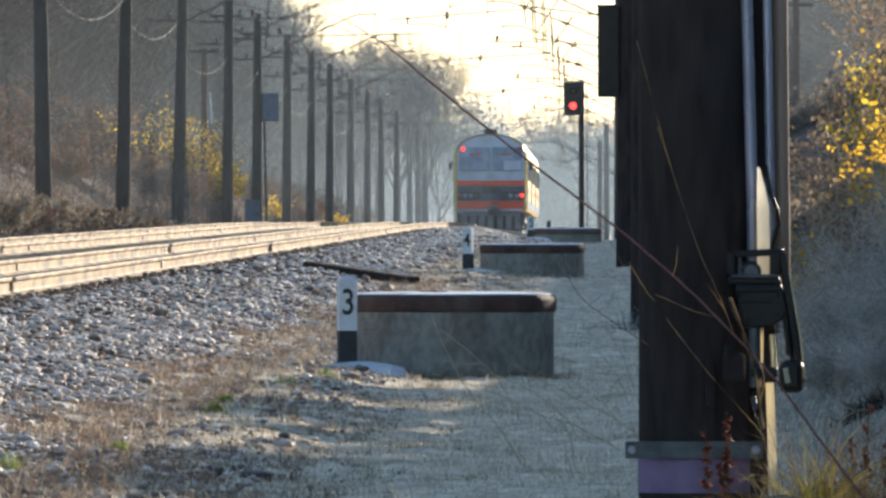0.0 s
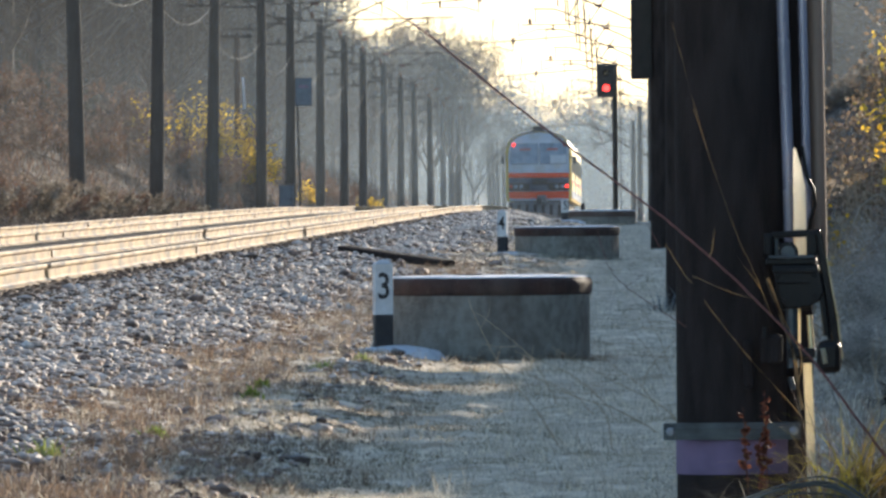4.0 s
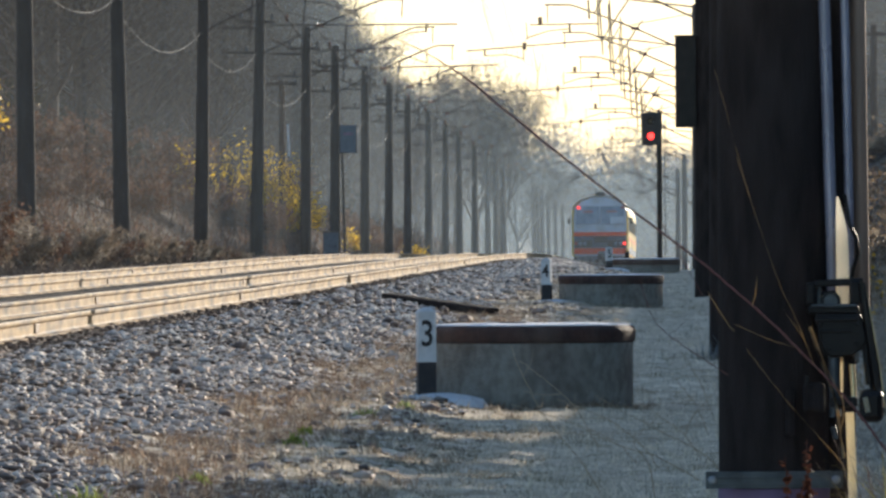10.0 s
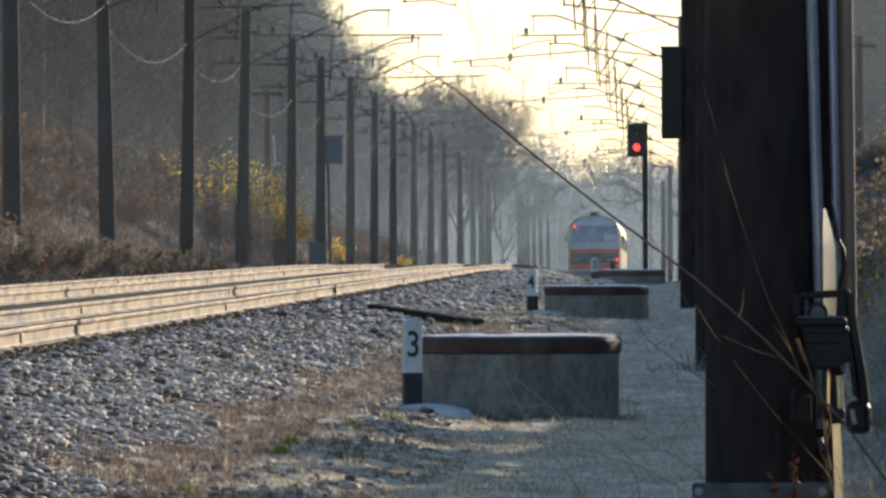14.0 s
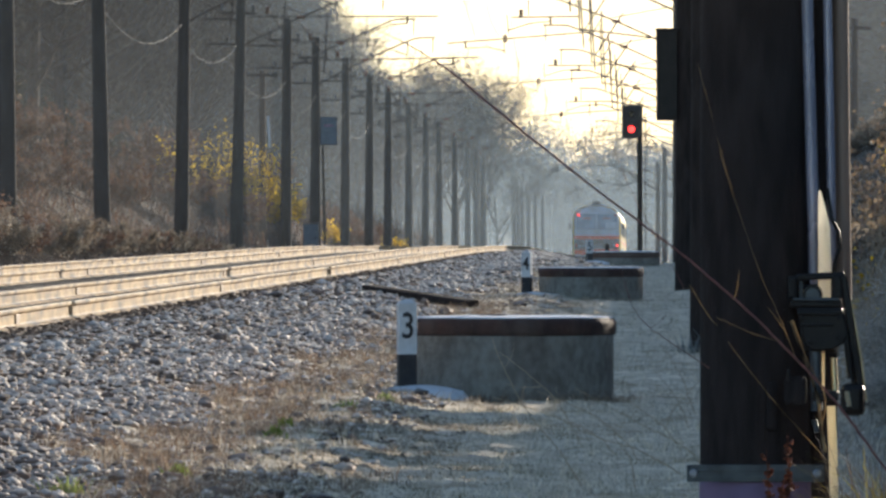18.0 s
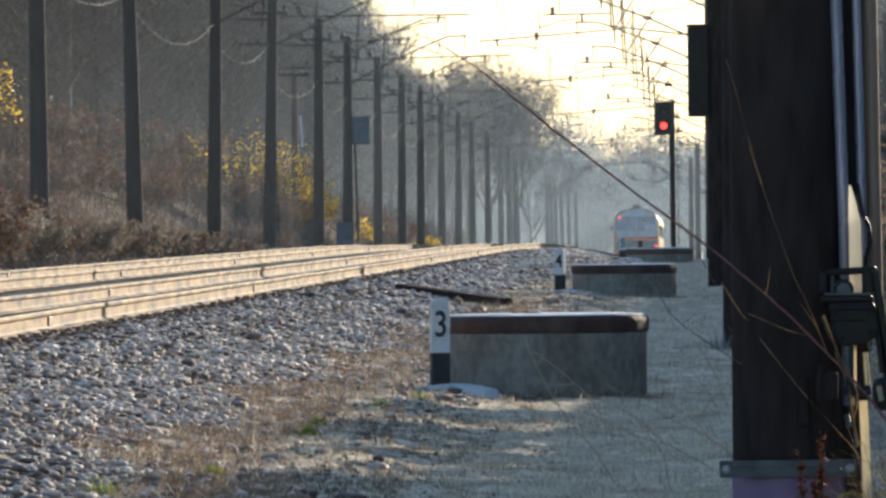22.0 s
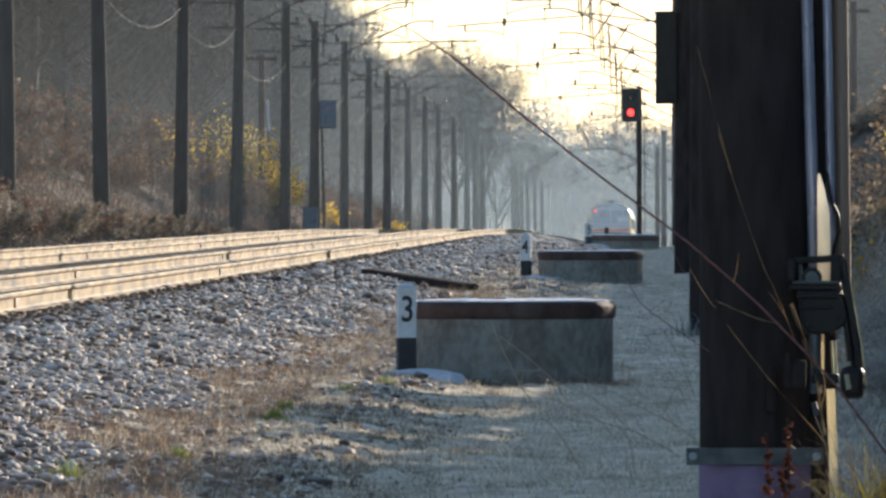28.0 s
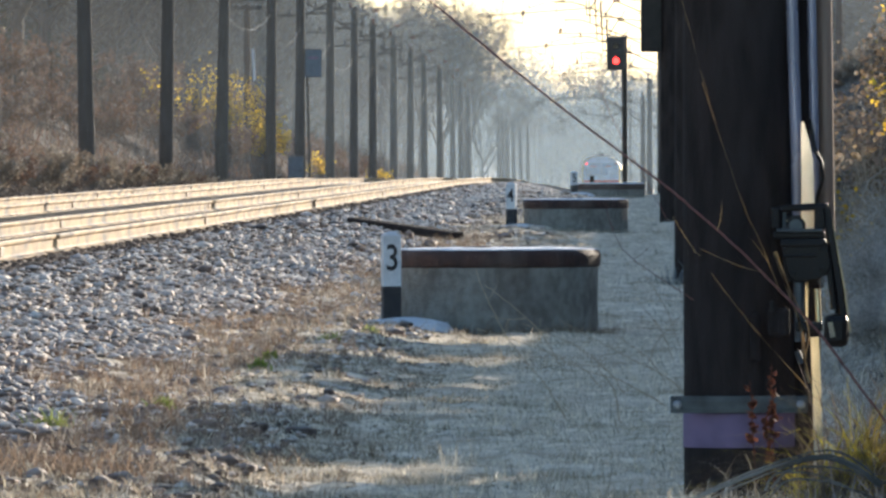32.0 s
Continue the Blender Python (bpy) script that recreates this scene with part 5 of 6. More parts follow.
def build_distant_wood():
    """The hazy wood that closes the view far down the line, joined into one piece."""
    r = np.random.default_rng(19)
    vs = []
    for k in range(210):
        y = 1430 + r.random() * 300
        x = -62 + 150 * (k / 210) + r.normal(0, 1)
        z = float(ground_z(x, y))
        h = 13.0 + 7.5 * r.random()
        n = 2000
        d = r.normal(0, 1, (n, 3))
        d /= np.linalg.norm(d, axis=1)[:, None]
        c = d * (r.random(n) ** 0.45)[:, None] * np.array([h * 0.24, h * 0.24, h * 0.42]) + np.array([x, y, z + h * 0.56])
        a = r.normal(0, 1, (n, 3)) + np.array([0, 0, 0.7])
        a /= np.linalg.norm(a, axis=1)[:, None]
        side = np.cross(a, r.normal(0, 1, (n, 3)))
        side /= np.linalg.norm(side, axis=1)[:, None]
        vs.append(np.stack([c - side * 0.04, c + side * 0.04, c + a * 1.3], 1).reshape(-1, 3))
        t = np.array([x, y, z])
        vs.append(np.array([t + (-0.22, 0, -0.5), t + (0.22, 0, -0.5), t + (0, 0, h * 0.9)]))
    v = np.concatenate(vs)
    ob = raw("distant_wood", v.tolist(), np.arange(len(v)).reshape(-1, 3).tolist(), M_TWIGS)
    tagged(ob, "hazy leafless wood far down the line", "wood", kind="stuff")


# ---- haze put in as thin tinted sheets standing across and along the line ----
def haze_material(amount, tint=(0.63, 0.80, 0.96), lit_from="ShaderNodeBsdfTranslucent", thins=None):
    m = bpy.data.materials.new("thin_haze")
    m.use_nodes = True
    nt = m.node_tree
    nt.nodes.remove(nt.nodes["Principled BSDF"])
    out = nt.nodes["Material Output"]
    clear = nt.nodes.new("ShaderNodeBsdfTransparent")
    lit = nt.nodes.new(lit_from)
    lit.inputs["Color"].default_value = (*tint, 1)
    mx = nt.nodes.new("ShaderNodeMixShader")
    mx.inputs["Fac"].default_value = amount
    if thins:
        # it thins out upwards between two heights
        coord, split, fade = nt.nodes.new("ShaderNodeTexCoord"), nt.nodes.new("ShaderNodeSeparateXYZ"), nt.nodes.new("ShaderNodeMapRange")
        fade.interpolation_type = "SMOOTHSTEP"
        for key, value in (("From Min", thins[0]), ("From Max", thins[1]), ("To Min", amount), ("To Max", amount * 0.6)):
            fade.inputs[key].default_value = value
        nt.links.new(coord.outputs["Object"], split.inputs["Vector"])
        nt.links.new(split.outputs["Z"], fade.inputs["Value"])
        nt.links.new(fade.outputs["Result"], mx.inputs["Fac"])
    nt.links.new(clear.outputs["BSDF"], mx.inputs[1])
    nt.links.new(lit.outputs["BSDF"], mx.inputs[2])
    nt.links.new(mx.outputs["Shader"], out.inputs["Surface"])
    return m


def build_haze():
    # Pale sheet before everything, added to lift the blacks as lens glare does.
    ob = raw("haze_sheet", [(-9, 47, -3), (9, 47, -3), (9, 47.2, 12), (-9, 47.2, 12)], [(0, 1, 2, 3)], haze_material(0.0042, (0.95, 0.87, 0.86)))
    tagged(ob, "pale sheet near the camera that lifts blacks like lens glare", "mist", kind="stuff")
    # Sheet added to lighten the near bank with a painted haze.
    ob = raw("haze_sheet", [(0.75, 100, -1), (16, 100, -1), (16, 100.5, 14), (0.75, 100.5, 14)], [(0, 1, 2, 3)], haze_material(0.020, (0.80, 0.86, 0.95)))
    tagged(ob, "pale see-through sheet that lightens the near bank like haze", "mist", kind="stuff")
    # Added sheet that pales the wood, so the pole before it stands out.
    ob = raw("haze_sheet", [(2.6, 446, -1), (60, 446, -1), (60, 446.5, 16), (2.6, 446.5, 16)], [(0, 1, 2, 3)], haze_material(0.045, (0.74, 0.84, 0.96)))
    tagged(ob, "bluish see-through sheet that hazes the wood on the near bank", "mist", kind="stuff")
    ob = raw("haze_sheet", [(-16.25, 262, -3), (-16.25, 900, -6), (-16.6, 900, 14), (-16.6, 262, 14)], [(0, 1, 2, 3)], haze_material(0.042, (0.95, 0.90, 0.86), "ShaderNodeBsdfDiffuse", (1.5, 8.0)))
    tagged(ob, "warm see-through sheet standing for sunlit haze along the far bank", "mist", kind="stuff")
    # Bluish sheets build up the haze of distance.
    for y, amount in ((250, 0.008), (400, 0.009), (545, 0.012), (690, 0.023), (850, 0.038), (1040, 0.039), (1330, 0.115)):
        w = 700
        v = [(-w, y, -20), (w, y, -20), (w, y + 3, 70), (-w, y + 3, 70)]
        ob = raw("haze_sheet", v, [(0, 1, 2, 3)], haze_material(amount))
        tagged(ob, "bluish see-through sheet standing for distance haze over the line", "mist", kind="stuff")


# ---- low growth ----
def curved_blades(roots, length, width, lean, seed, segs=3, wind=(0, 0), thin=0.25):
    """Arching blades: vertex and quad lists, one ribbon for each root."""
    r = np.random.default_rng(seed)
    n = len(roots)
    a = r.random(n) * 6.283
    ln = length * (0.45 + 0.9 * r.random(n))
    bend = lean * (0.3 + 1.2 * r.random(n))
    w = width * (0.6 + 0.8 * r.random(n))
    dx, dy = np.cos(a) + wind[0], np.sin(a) + wind[1]
    sx, sy = -np.sin(a + r.normal(0, 0.6, n)), np.cos(a + r.normal(0, 0.6, n))
    vs = []
    for k in range(segs + 1):
        t = k / segs
        h = ln * (t - 0.45 * bend * t * t)
        o = ln * bend * 0.75 * t * t
        p = np.stack([roots[:, 0] + dx * o, roots[:, 1] + dy * o, roots[:, 2] + h], -1)
        ww = (w * (1 - (1 - thin) * t))[:, None] * np.stack([sx, sy, np.zeros(n)], -1)
        vs += [p - ww, p + ww]
    v = np.stack(vs, 1).reshape(-1, 3)
    k = 2 * (segs + 1)
    base = np.array([[2 * i, 2 * i + 1, 2 * i + 3, 2 * i + 2] for i in range(segs)])
    f = (base[None] + (np.arange(n) * k)[:, None, None]).reshape(-1, 4)
    return v, f


def quick_mesh(name, v, f, mat, parent=None):
    me = bpy.data.meshes.new(name)
    me.vertices.add(len(v))
    me.vertices.foreach_set("co", np.asarray(v, dtype=np.float32).reshape(-1))
    f = np.asarray(f, dtype=np.int32)
    me.loops.add(f.size)
    me.loops.foreach_set("vertex_index", f.reshape(-1))
    me.polygons.add(len(f))
    me.polygons.foreach_set("loop_start", np.arange(0, f.size, f.shape[1], dtype=np.int32))
    me.update(calc_edges=True)
    me.validate()
    me.materials.append(mat)
    ob = new(name, me)
    ob.parent = parent
    return ob


def on_ground(x, y, lift=-0.01):
    z = ground_z(x, y) + np.where(x < 4, relief(x, y), 0) + lift
    return np.stack([x, y, z], -1)


def patch(x, y, seed):
    """Soft blotches between 0 and 1 that make the growth uneven."""
    k = seed * 1.7
    return 0.5 + 0.25 * np.sin(2.3 * x + k + 1.3 * np.sin(0.5 * y)) + 0.25 * np.sin(0.45 * y + k * 2 + 1.9 * np.sin(1.7 * x))


def build_verge_grass():
    r = np.random.default_rng(21)
    specs = (("frosted_grass", M_GRASS, 90000, (-3.0, 1.2), 0.05, 0.0028, 1.0, "short frosted grass of the shaded verge", 1),
             ("dry_grass", M_DRY, 42000, (-4.0, -1.2), 0.06, 0.0026, 0.9, "thin brown dry grass along the ballast edge", 2),
             ("long_pale_grass", M_GRASS, 26000, (-1.1, 2.0), 0.15, 0.0022, 1.0, "longer pale frosted grass blades", 3),
             ("bank_tangle", M_TANGLE, 34000, (0.65, 5.0), 0.24, 0.0035, 2.1, "tangled frosted dead growth covering the bank", 4))
    for name, mat, n, (x0, x1), ln, w, lean, label, seed in specs:
        y = 50 + 270 * r.random(n) ** 1.7
        x = x0 + (x1 - x0) * r.random(n)
        keep = (r.random(n) < np.clip(patch(x, y, seed) * 1.4 - 0.1, 0.05, 1)) & (x > ballast_toe(y) - 0.7)
        x, y = x[keep], y[keep]
        v, f = curved_blades(on_ground(x, y), ln * 1.0, w, lean, seed)
        tagged(quick_mesh(name, v, f, mat), label, "grass", kind="stuff")
    # a close fine sward on the nearest part of the verge and on the foot of the bank
    for name, n, (x0, x1), (y0, y1), ln, w, seed in (("fine_sward", 110000, (-2.9, 1.0), (57, 108), 0.045, 0.0021, 51), ("bank_sward", 42000, (0.9, 4.2), (57, 150), 0.11, 0.0026, 52)):
        y = y0 + (y1 - y0) * r.random(n) ** 1.25
        x = x0 + (x1 - x0) * r.random(n)
        v, f = curved_blades(on_ground(x, y), ln, w, 1.5, seed, 2)
        tagged(quick_mesh(name, v, f, M_GRASS if seed == 51 else M_TANGLE), "close fine frosted grass covering the verge and bank", "grass", kind="stuff")
    # tussocks: tight low clumps with bare hollows between them
    m = 3400
    ty = 50 + 230 * r.random(m) ** 1.8
    tx = -3.5 + 5.0 * r.random(m)
    size = np.exp(r.normal(0, 0.35, m))
    for mat, pick, name, label, seed in ((M_GRASS, r.random(m) < 0.6, "frosted_tussocks", "low frosted grass tussocks on the verge", 11), (M_DRY, tx < -1.5, "dry_tussocks", "low brown dry tussocks near the ballast", 12)):
        cx, cy, cs = np.repeat(tx[pick], 22), np.repeat(ty[pick], 22), np.repeat(size[pick], 22)
        px, py = cx + r.normal(0, 0.05, len(cx)) * cs, cy + r.normal(0, 0.06, len(cx)) * cs
        v, f = curved_blades(on_ground(px, py), 0.085, 0.004, 1.5, seed, 2)
        tagged(quick_mesh(name, v, f, mat), label, "grass", kind="stuff")
    # clods and small stones lying on the verge
    n = 4200
    y = 52 + 180 * r.random(n) ** 1.7
    x = -3.9 + 2.4 * r.random(n) ** 1.6
    cv, cf = rock_shape()
    s = 0.030 * (0.6 + 0.8 * r.random((n, 3))) * np.exp(r.normal(0, 0.35, n))[:, None]
    s[:, 2] *= 0.7
    tagged(scatter_mesh("clods", cv, cf, on_ground(x, y, 0.002), s, r.random(n) * 6.3, M_CLOD), "dark clods of earth and stray stones on the verge", "clods", kind="stuff")
    # brown dead weeds along the toe of the ballast
    m = 1000
    ty = 54 + 130 * r.random(m) ** 1.6
    tx = ballast_toe(ty) + 0.15 + r.normal(0, 0.40, m)
    size = np.exp(r.normal(0, 0.4, m))
    cx, cy, cs = np.repeat(tx, 26), np.repeat(ty, 26), np.repeat(size, 26)
    px, py = cx + r.normal(0, 0.05, len(cx)) * cs, cy + r.normal(0, 0.06, len(cx)) * cs
    v, f = curved_blades(on_ground(px, py), 0.12, 0.0035, 1.2, 15, 3)
    tagged(quick_mesh("toe_weeds", v, f, M_TOEWEED), "reddish brown dead weeds at the ballast's edge", "weeds", kind="stuff")
    # thin dead stems standing over the frosted grass
    n = 600
    y = 54 + 130 * r.random(n) ** 1.5
    x = -2.6 + 3.4 * r.random(n)
    keep = patch(x * 1.3, y, 6) > 0.45
    v, f = curved_blades(on_ground(x[keep], y[keep]), 0.26, 0.0022, 1.1, 16, 5)
    tagged(quick_mesh("dead_stems", v, f, M_GRASS), "thin pale dead stems over the frosted grass", "weeds", kind="stuff")
    # ragged grass round the feet of the wells
    for wx, wy, seed in ((-1.475, 103.85, 17), (-1.60, 203.8, 18), (-1.57, 303.8, 19)):
        n = 700
        a = math.pi + math.pi * r.random(n)
        rad = 0.86 + np.abs(r.normal(0, 0.09, n))
        v, f = curved_blades(on_ground(wx + rad * np.cos(a), wy + rad * np.sin(a)), 0.11, 0.0035, 1.1, seed, 3)
        tagged(quick_mesh("foot_grass", v, f, M_TOEWEED if seed == 17 else M_GRASS), "ragged dead grass round the foot of a well", "grass", kind="stuff")
    # dark mossy patches in the hollows of the verge
    m = 60
    ty = 56 + 70 * r.random(m) ** 1.3
    tx = -3.0 + 2.3 * r.random(m) ** 1.3
    size = np.exp(r.normal(0, 0.4, m))
    cx, cy, cs = np.repeat(tx, 160), np.repeat(ty, 160), np.repeat(size, 160)
    px, py = cx + r.normal(0, 0.10, len(cx)) * cs, cy + r.normal(0, 0.35, len(cx)) * cs
    v, f = curved_blades(on_ground(px, py), 0.035, 0.005, 1.4, 25, 2)
    tagged(quick_mesh("moss_patches", v, f, M_MOSS), "dark mossy patches in the frosted verge", "moss", kind="stuff")
    # weeds in the ballast
    n = 5000
    y = 55 + 200 * r.random(n) ** 1.5
    x = -5.4 + 2.6 * r.random(n) ** 0.6
    keep = patch(x * 2, y, 9) > 0.62
    v, f = curved_blades(on_ground(x[keep], y[keep], 0.05), 0.10, 0.004, 0.7, 5)
    # reed-like frosted stems fallen before the mast
    bent = [((0.86, 0.02), (0.74, 0.11), (0.59, 0.143), (0.32, 0.06), (0.02, -0.07))] * 6 + [((0.40, 0.0), (0.47, 0.07), (0.62, 0.075), (0.78, 0.03), (0.98, -0.06))] * 3
    for k, path in enumerate(bent):
        st = empty("fallen_stem", label="frosted blue-grey stem fallen across the grass", category="stem", group="fallen stems before the mast")
        dx, dz, dy = r.normal(0, 0.012), r.normal(0, 0.012), 0.03 * (k % 6)
        part("stem", stem_curve([(px + dx * (1 + i), 52.1 + dy, pz + dz * (0.5 + 0.5 * i)) for i, (px, pz) in enumerate(path)], 0.0062, 0.0032, 6, 0.002, k), M_SEDGE, st)
    tagged(quick_mesh("ballast_weeds", v, f, M_DRY), "sparse dry brown weeds among the ballast stones", "weeds", kind="stuff")


def build_tuft(name, x, y, n, spread, length, width, lean, mat, label, seed, lift=0.0, wind=(0, 0)):
    r = np.random.default_rng(seed)
    px, py = x + r.normal(0, spread, n), y + r.normal(0, spread, n)
    v, f = curved_blades(on_ground(px, py, lift - 0.02), length, width, lean, seed, 5, wind)
    return tagged(quick_mesh(name, v, f, mat), label, "plant")


def build_dock(x, y, top, lean, seed):
    """A dead dock: a thin stem with curled seed leaves crowded along its upper half."""
    dock = empty("dock_stalk", pose(x, y, 0), label="rusty brown dead dock stalk at the foot of the mast", category="plant", group="dock stalks")
    foot = float(ground_z(x, y)) - 0.02
    h = top - foot
    line = [(lean * (1 - q) * 1.5, 0.0, foot + h * q) for q in (0.0, 0.35, 0.7, 1.0)]
    part("stem", stem_curve(line, 0.0035, 0.0018, 5, 0.003, seed), M_RUST, dock)
    rnd = random.Random(seed)
    tips = []
    for k in range(26):
        q = 0.42 + 0.56 * rnd.random()
        tips.append((lean * (1 - q) * 1.5 + rnd.gauss(0, 0.009), rnd.gauss(0, 0.009), foot + h * q))
    v, f = leaf_cloud(tips, 90, 0.005, 0.011, seed)
    quick_mesh("seed_leaves", v, f, M_RUST, dock)


def build_tufts():
    for k, (x, y, s) in enumerate(((-3.1, 62.6, 1.3), (-2.56, 93, 0.9), (-2.65, 80, 0.8), (-2.83, 69, 0.8), (-2.35, 97, 0.6), (-2.7, 84, 0.6))):
        tagged(build_tuft("green_weed", x, y, 90, 0.045 * s, 0.10 * s, 0.008, 0.9, M_GREEN, "small bright green weed in the verge", 40 + k, 0.03), group="green weeds")
    # rank growth at the foot of the near mast
    build_tuft("grass_clump", 0.76, 53.3, 130, 0.055, 0.60, 0.0045, 1.9, M_LIME, "sunlit yellow-green grass clump at the foot of the mast", 61, 0.05, (0.7, 0))
    build_tuft("grass_clump", 0.62, 53.2, 110, 0.08, 0.40, 0.0045, 1.6, M_LIME, "short yellow-green grass clump at the foot of the mast", 60, 0.0, (-0.3, 0))
    build_tuft("grass_clump", 0.80, 53.25, 150, 0.06, 0.64, 0.0055, 1.25, M_LIME, "tall yellow-green grass clump beside the mast", 57, 0.0, (0.25, 0))
    build_tuft("grass_clump", 0.70, 53.1, 130, 0.07, 0.50, 0.004, 1.4, M_DRY, "dry straw-coloured grass clump beside the mast", 56, 0.0, (0.3, 0))
    build_tuft("grass_clump", 0.46, 53.0, 70, 0.12, 0.30, 0.003, 1.7, M_DRY, "dry brown grass clump at the foot of the mast", 62)
    build_tuft("grass_clump", 0.84, 53.4, 420, 0.12, 0.62, 0.003, 1.5, M_TOEWEED, "brown dead growth beside the mast", 63, 0.0, (0.2, 0))
    build_tuft("grass_clump", 1.00, 53.6, 300, 0.12, 0.62, 0.003, 1.4, M_BRACKEN, "dark brown dead growth beside the mast", 59)
    build_tuft("sedge_clump", 0.86, 52.2, 120, 0.12, 0.42, 0.0035, 2.0, M_SEDGE, "frosted blue-grey sedge with long arching blades", 64, -0.03, (0.5, 0))
    build_tuft("sedge_clump", 0.40, 52.3, 60, 0.16, 0.26, 0.003, 2.0, M_SEDGE, "frosted blue-grey sedge with long arching blades", 65, -0.02, (-0.4, 0))
    for k, (x, z, lean) in enumerate(((0.418, 0.50, 0.01), (0.432, 0.38, -0.03), (0.325, 0.43, 0.02), (0.395, 0.30, 0.03), (0.95, 0.40, 0.03), (1.03, 0.52, -0.02), (1.10, 0.36, 0.02))):
        build_dock(x, 53.7, z, lean, 66 + k)
    build_tuft("sedge_clump", 0.02, 136.5, 90, 0.10, 0.34, 0.006, 1.5, M_SEDGE, "frosted sedge at the foot of the second mast", 55, 0.0, (-0.2, 0))
    # Dark blades added to paint the shaded hollow in the bank.
    build_tuft("dark_growth", 1.42, 75.0, 420, 0.10, 0.22, 0.004, 1.4, M_TWIGS, "dark blades standing for the shade in a hollow of the bank", 58)
    r = random.Random(5)
    for k in range(34):
        y = 58 + r.random() ** 1.5 * 110
        x = 1.0 + r.random() * 1.8 + (y - 58) * 0.012
        mat = r.choice((M_SEDGE, M_GRASS, M_BRACKEN, M_BRACKEN, M_DRY))
        tagged(build_tuft("bank_growth", x, y, 90, 0.18, 0.30, 0.004, 2.0, mat, "tangled frosted dead growth on the bank", 70 + k), group="growth on the near bank")


def stem_curve(points, r0, r1, sides=6, wobble=0.004, seed=0):
    rnd = random.Random(seed)
    pts = [Vector(p) for p in points]
    fine = []
    for i in range(len(pts) - 1):
        p0, p1, p2, p3 = pts[max(i - 1, 0)], pts[i], pts[i + 1], pts[min(i + 2, len(pts) - 1)]
        for k in range(6):
            t = k / 6
            q = 0.5 * ((2 * p1) + (p2 - p0) * t + (2 * p0 - 5 * p1 + 4 * p2 - p3) * t * t + (3 * p1 - p0 - 3 * p2 + p3) * t ** 3)
            fine.append(q + Vector((rnd.uniform(-1, 1), 0, rnd.uniform(-1, 1))) * wobble)
    fine.append(pts[-1])
    n = len(fine)
    return tube(fine, [r0 + (r1 - r0) * i / (n - 1) for i in range(n)], sides)


def build_shrub():
    """A bare red-stemmed shrub whose long shoots hang across the view at 53 m."""
    y = 53.0
    k = y / 22174

    def at(px, pz, dy=0.0):
        return ((px - 1115) * k, y + dy, EYE + (345 - pz) * k)

    shrub = empty("bare_shrub", label="bare shrub with long thin red-brown shoots", category="shrub")
    shoots = (("long_shoot", ((1640, 1030), (1568, 933), (1492, 831), (1435, 754), (1378, 677), (1327, 620), (1270, 561), (1211, 504), (1149, 450), (1100, 408), (900, 256), (690, 84)), 0.0075, 0.006),
              ("shoot_tip", ((690, 84), (625, 42), (560, 10)), 0.0106, 0.0018),
              ("shoot", ((1300, 590), (1283, 545), (1262, 494), (1242, 453), (1208, 355), (1166, 226)), 0.0032, 0.0016),
              ("shoot", ((1283, 545), (1267, 522), (1252, 502)), 0.0035, 0.0016),
              ("shoot", ((1362, 780), (1311, 721), (1275, 682), (1218, 612), (1182, 563)), 0.0036, 0.0026),
              ("shoot", ((1190, 300), (1165, 210), (1142, 120), (1128, 72)), 0.0022, 0.0016),
              ("shoot", ((1192, 488), (1198, 470), (1201, 436)), 0.0028, 0.0016),
              ("shoot", ((1162, 532), (1152, 523), (1135, 497), (1115, 463)), 0.0034, 0.0022),
              ("shoot", ((1270, 561), (1240, 553), (1206, 540), (1162, 520)), 0.0034, 0.0022),
              ("shoot", ((1355, 752), (1347, 712), (1353, 682), (1350, 651), (1324, 600), (1296, 525)), 0.0055, 0.0036),
              ("shoot", ((1105, 470), (1060, 385), (1020, 315), (978, 215)), 0.004, 0.002),
              ("shoot", ((1150, 610), (1075, 560), (1045, 538), (1020, 512), (1003, 470), (996, 440)), 0.0052, 0.002),
              ("shoot", ((1045, 538), (1062, 528), (1072, 515)), 0.003, 0.0016))
    for i, (name, pts, r0, r1) in enumerate(shoots):
        part(name, stem_curve([at(px, pz, -0.25 if i > 1 else 0.0) for px, pz in pts], r0 * (0.42 if i else 0.85), r1 * (0.58 if i else 0.85), 6, 0.0016, i), M_TWIG if i in (0, 1, 10, 11, 12) else M_SHOOT, shrub)
    return shrub


def build_stalks():
    for x, y, lx, lz in ((-0.72, 84, -0.55, 0.62), (-0.40, 84, -0.62, 0.36), (-0.45, 80, -0.5, 0.3), (-0.05, 82, -0.42, 0.36), (-0.3, 78, -0.3, 0.28), (0.0, 90, -0.25, 0.42), (-0.2, 88, 0.3, 0.4), (0.05, 95, -0.3, 0.6)):
        st = empty("dry_stalk", pose(x, y, float(ground_z(x, y))), label="thin dry brown stalk leaning over the verge", category="stalk", group="dry stalks on the verge")
        part("stem", stem_curve([(0, 0, -0.02), (lx * 0.3, 0, lz * 0.45), (lx * 0.7, 0, lz * 0.8), (lx, 0, lz)], 0.0042, 0.002, 5, 0.006, int(y)), M_STALK, st)
        part("side_stem", stem_curve([(lx * 0.5, 0, lz * 0.63), (lx * 0.7, 0.02, lz * 0.62), (lx * 0.95, 0.02, lz * 0.66)], 0.003, 0.0015, 5, 0.003, int(y) + 1), M_STALK, st)


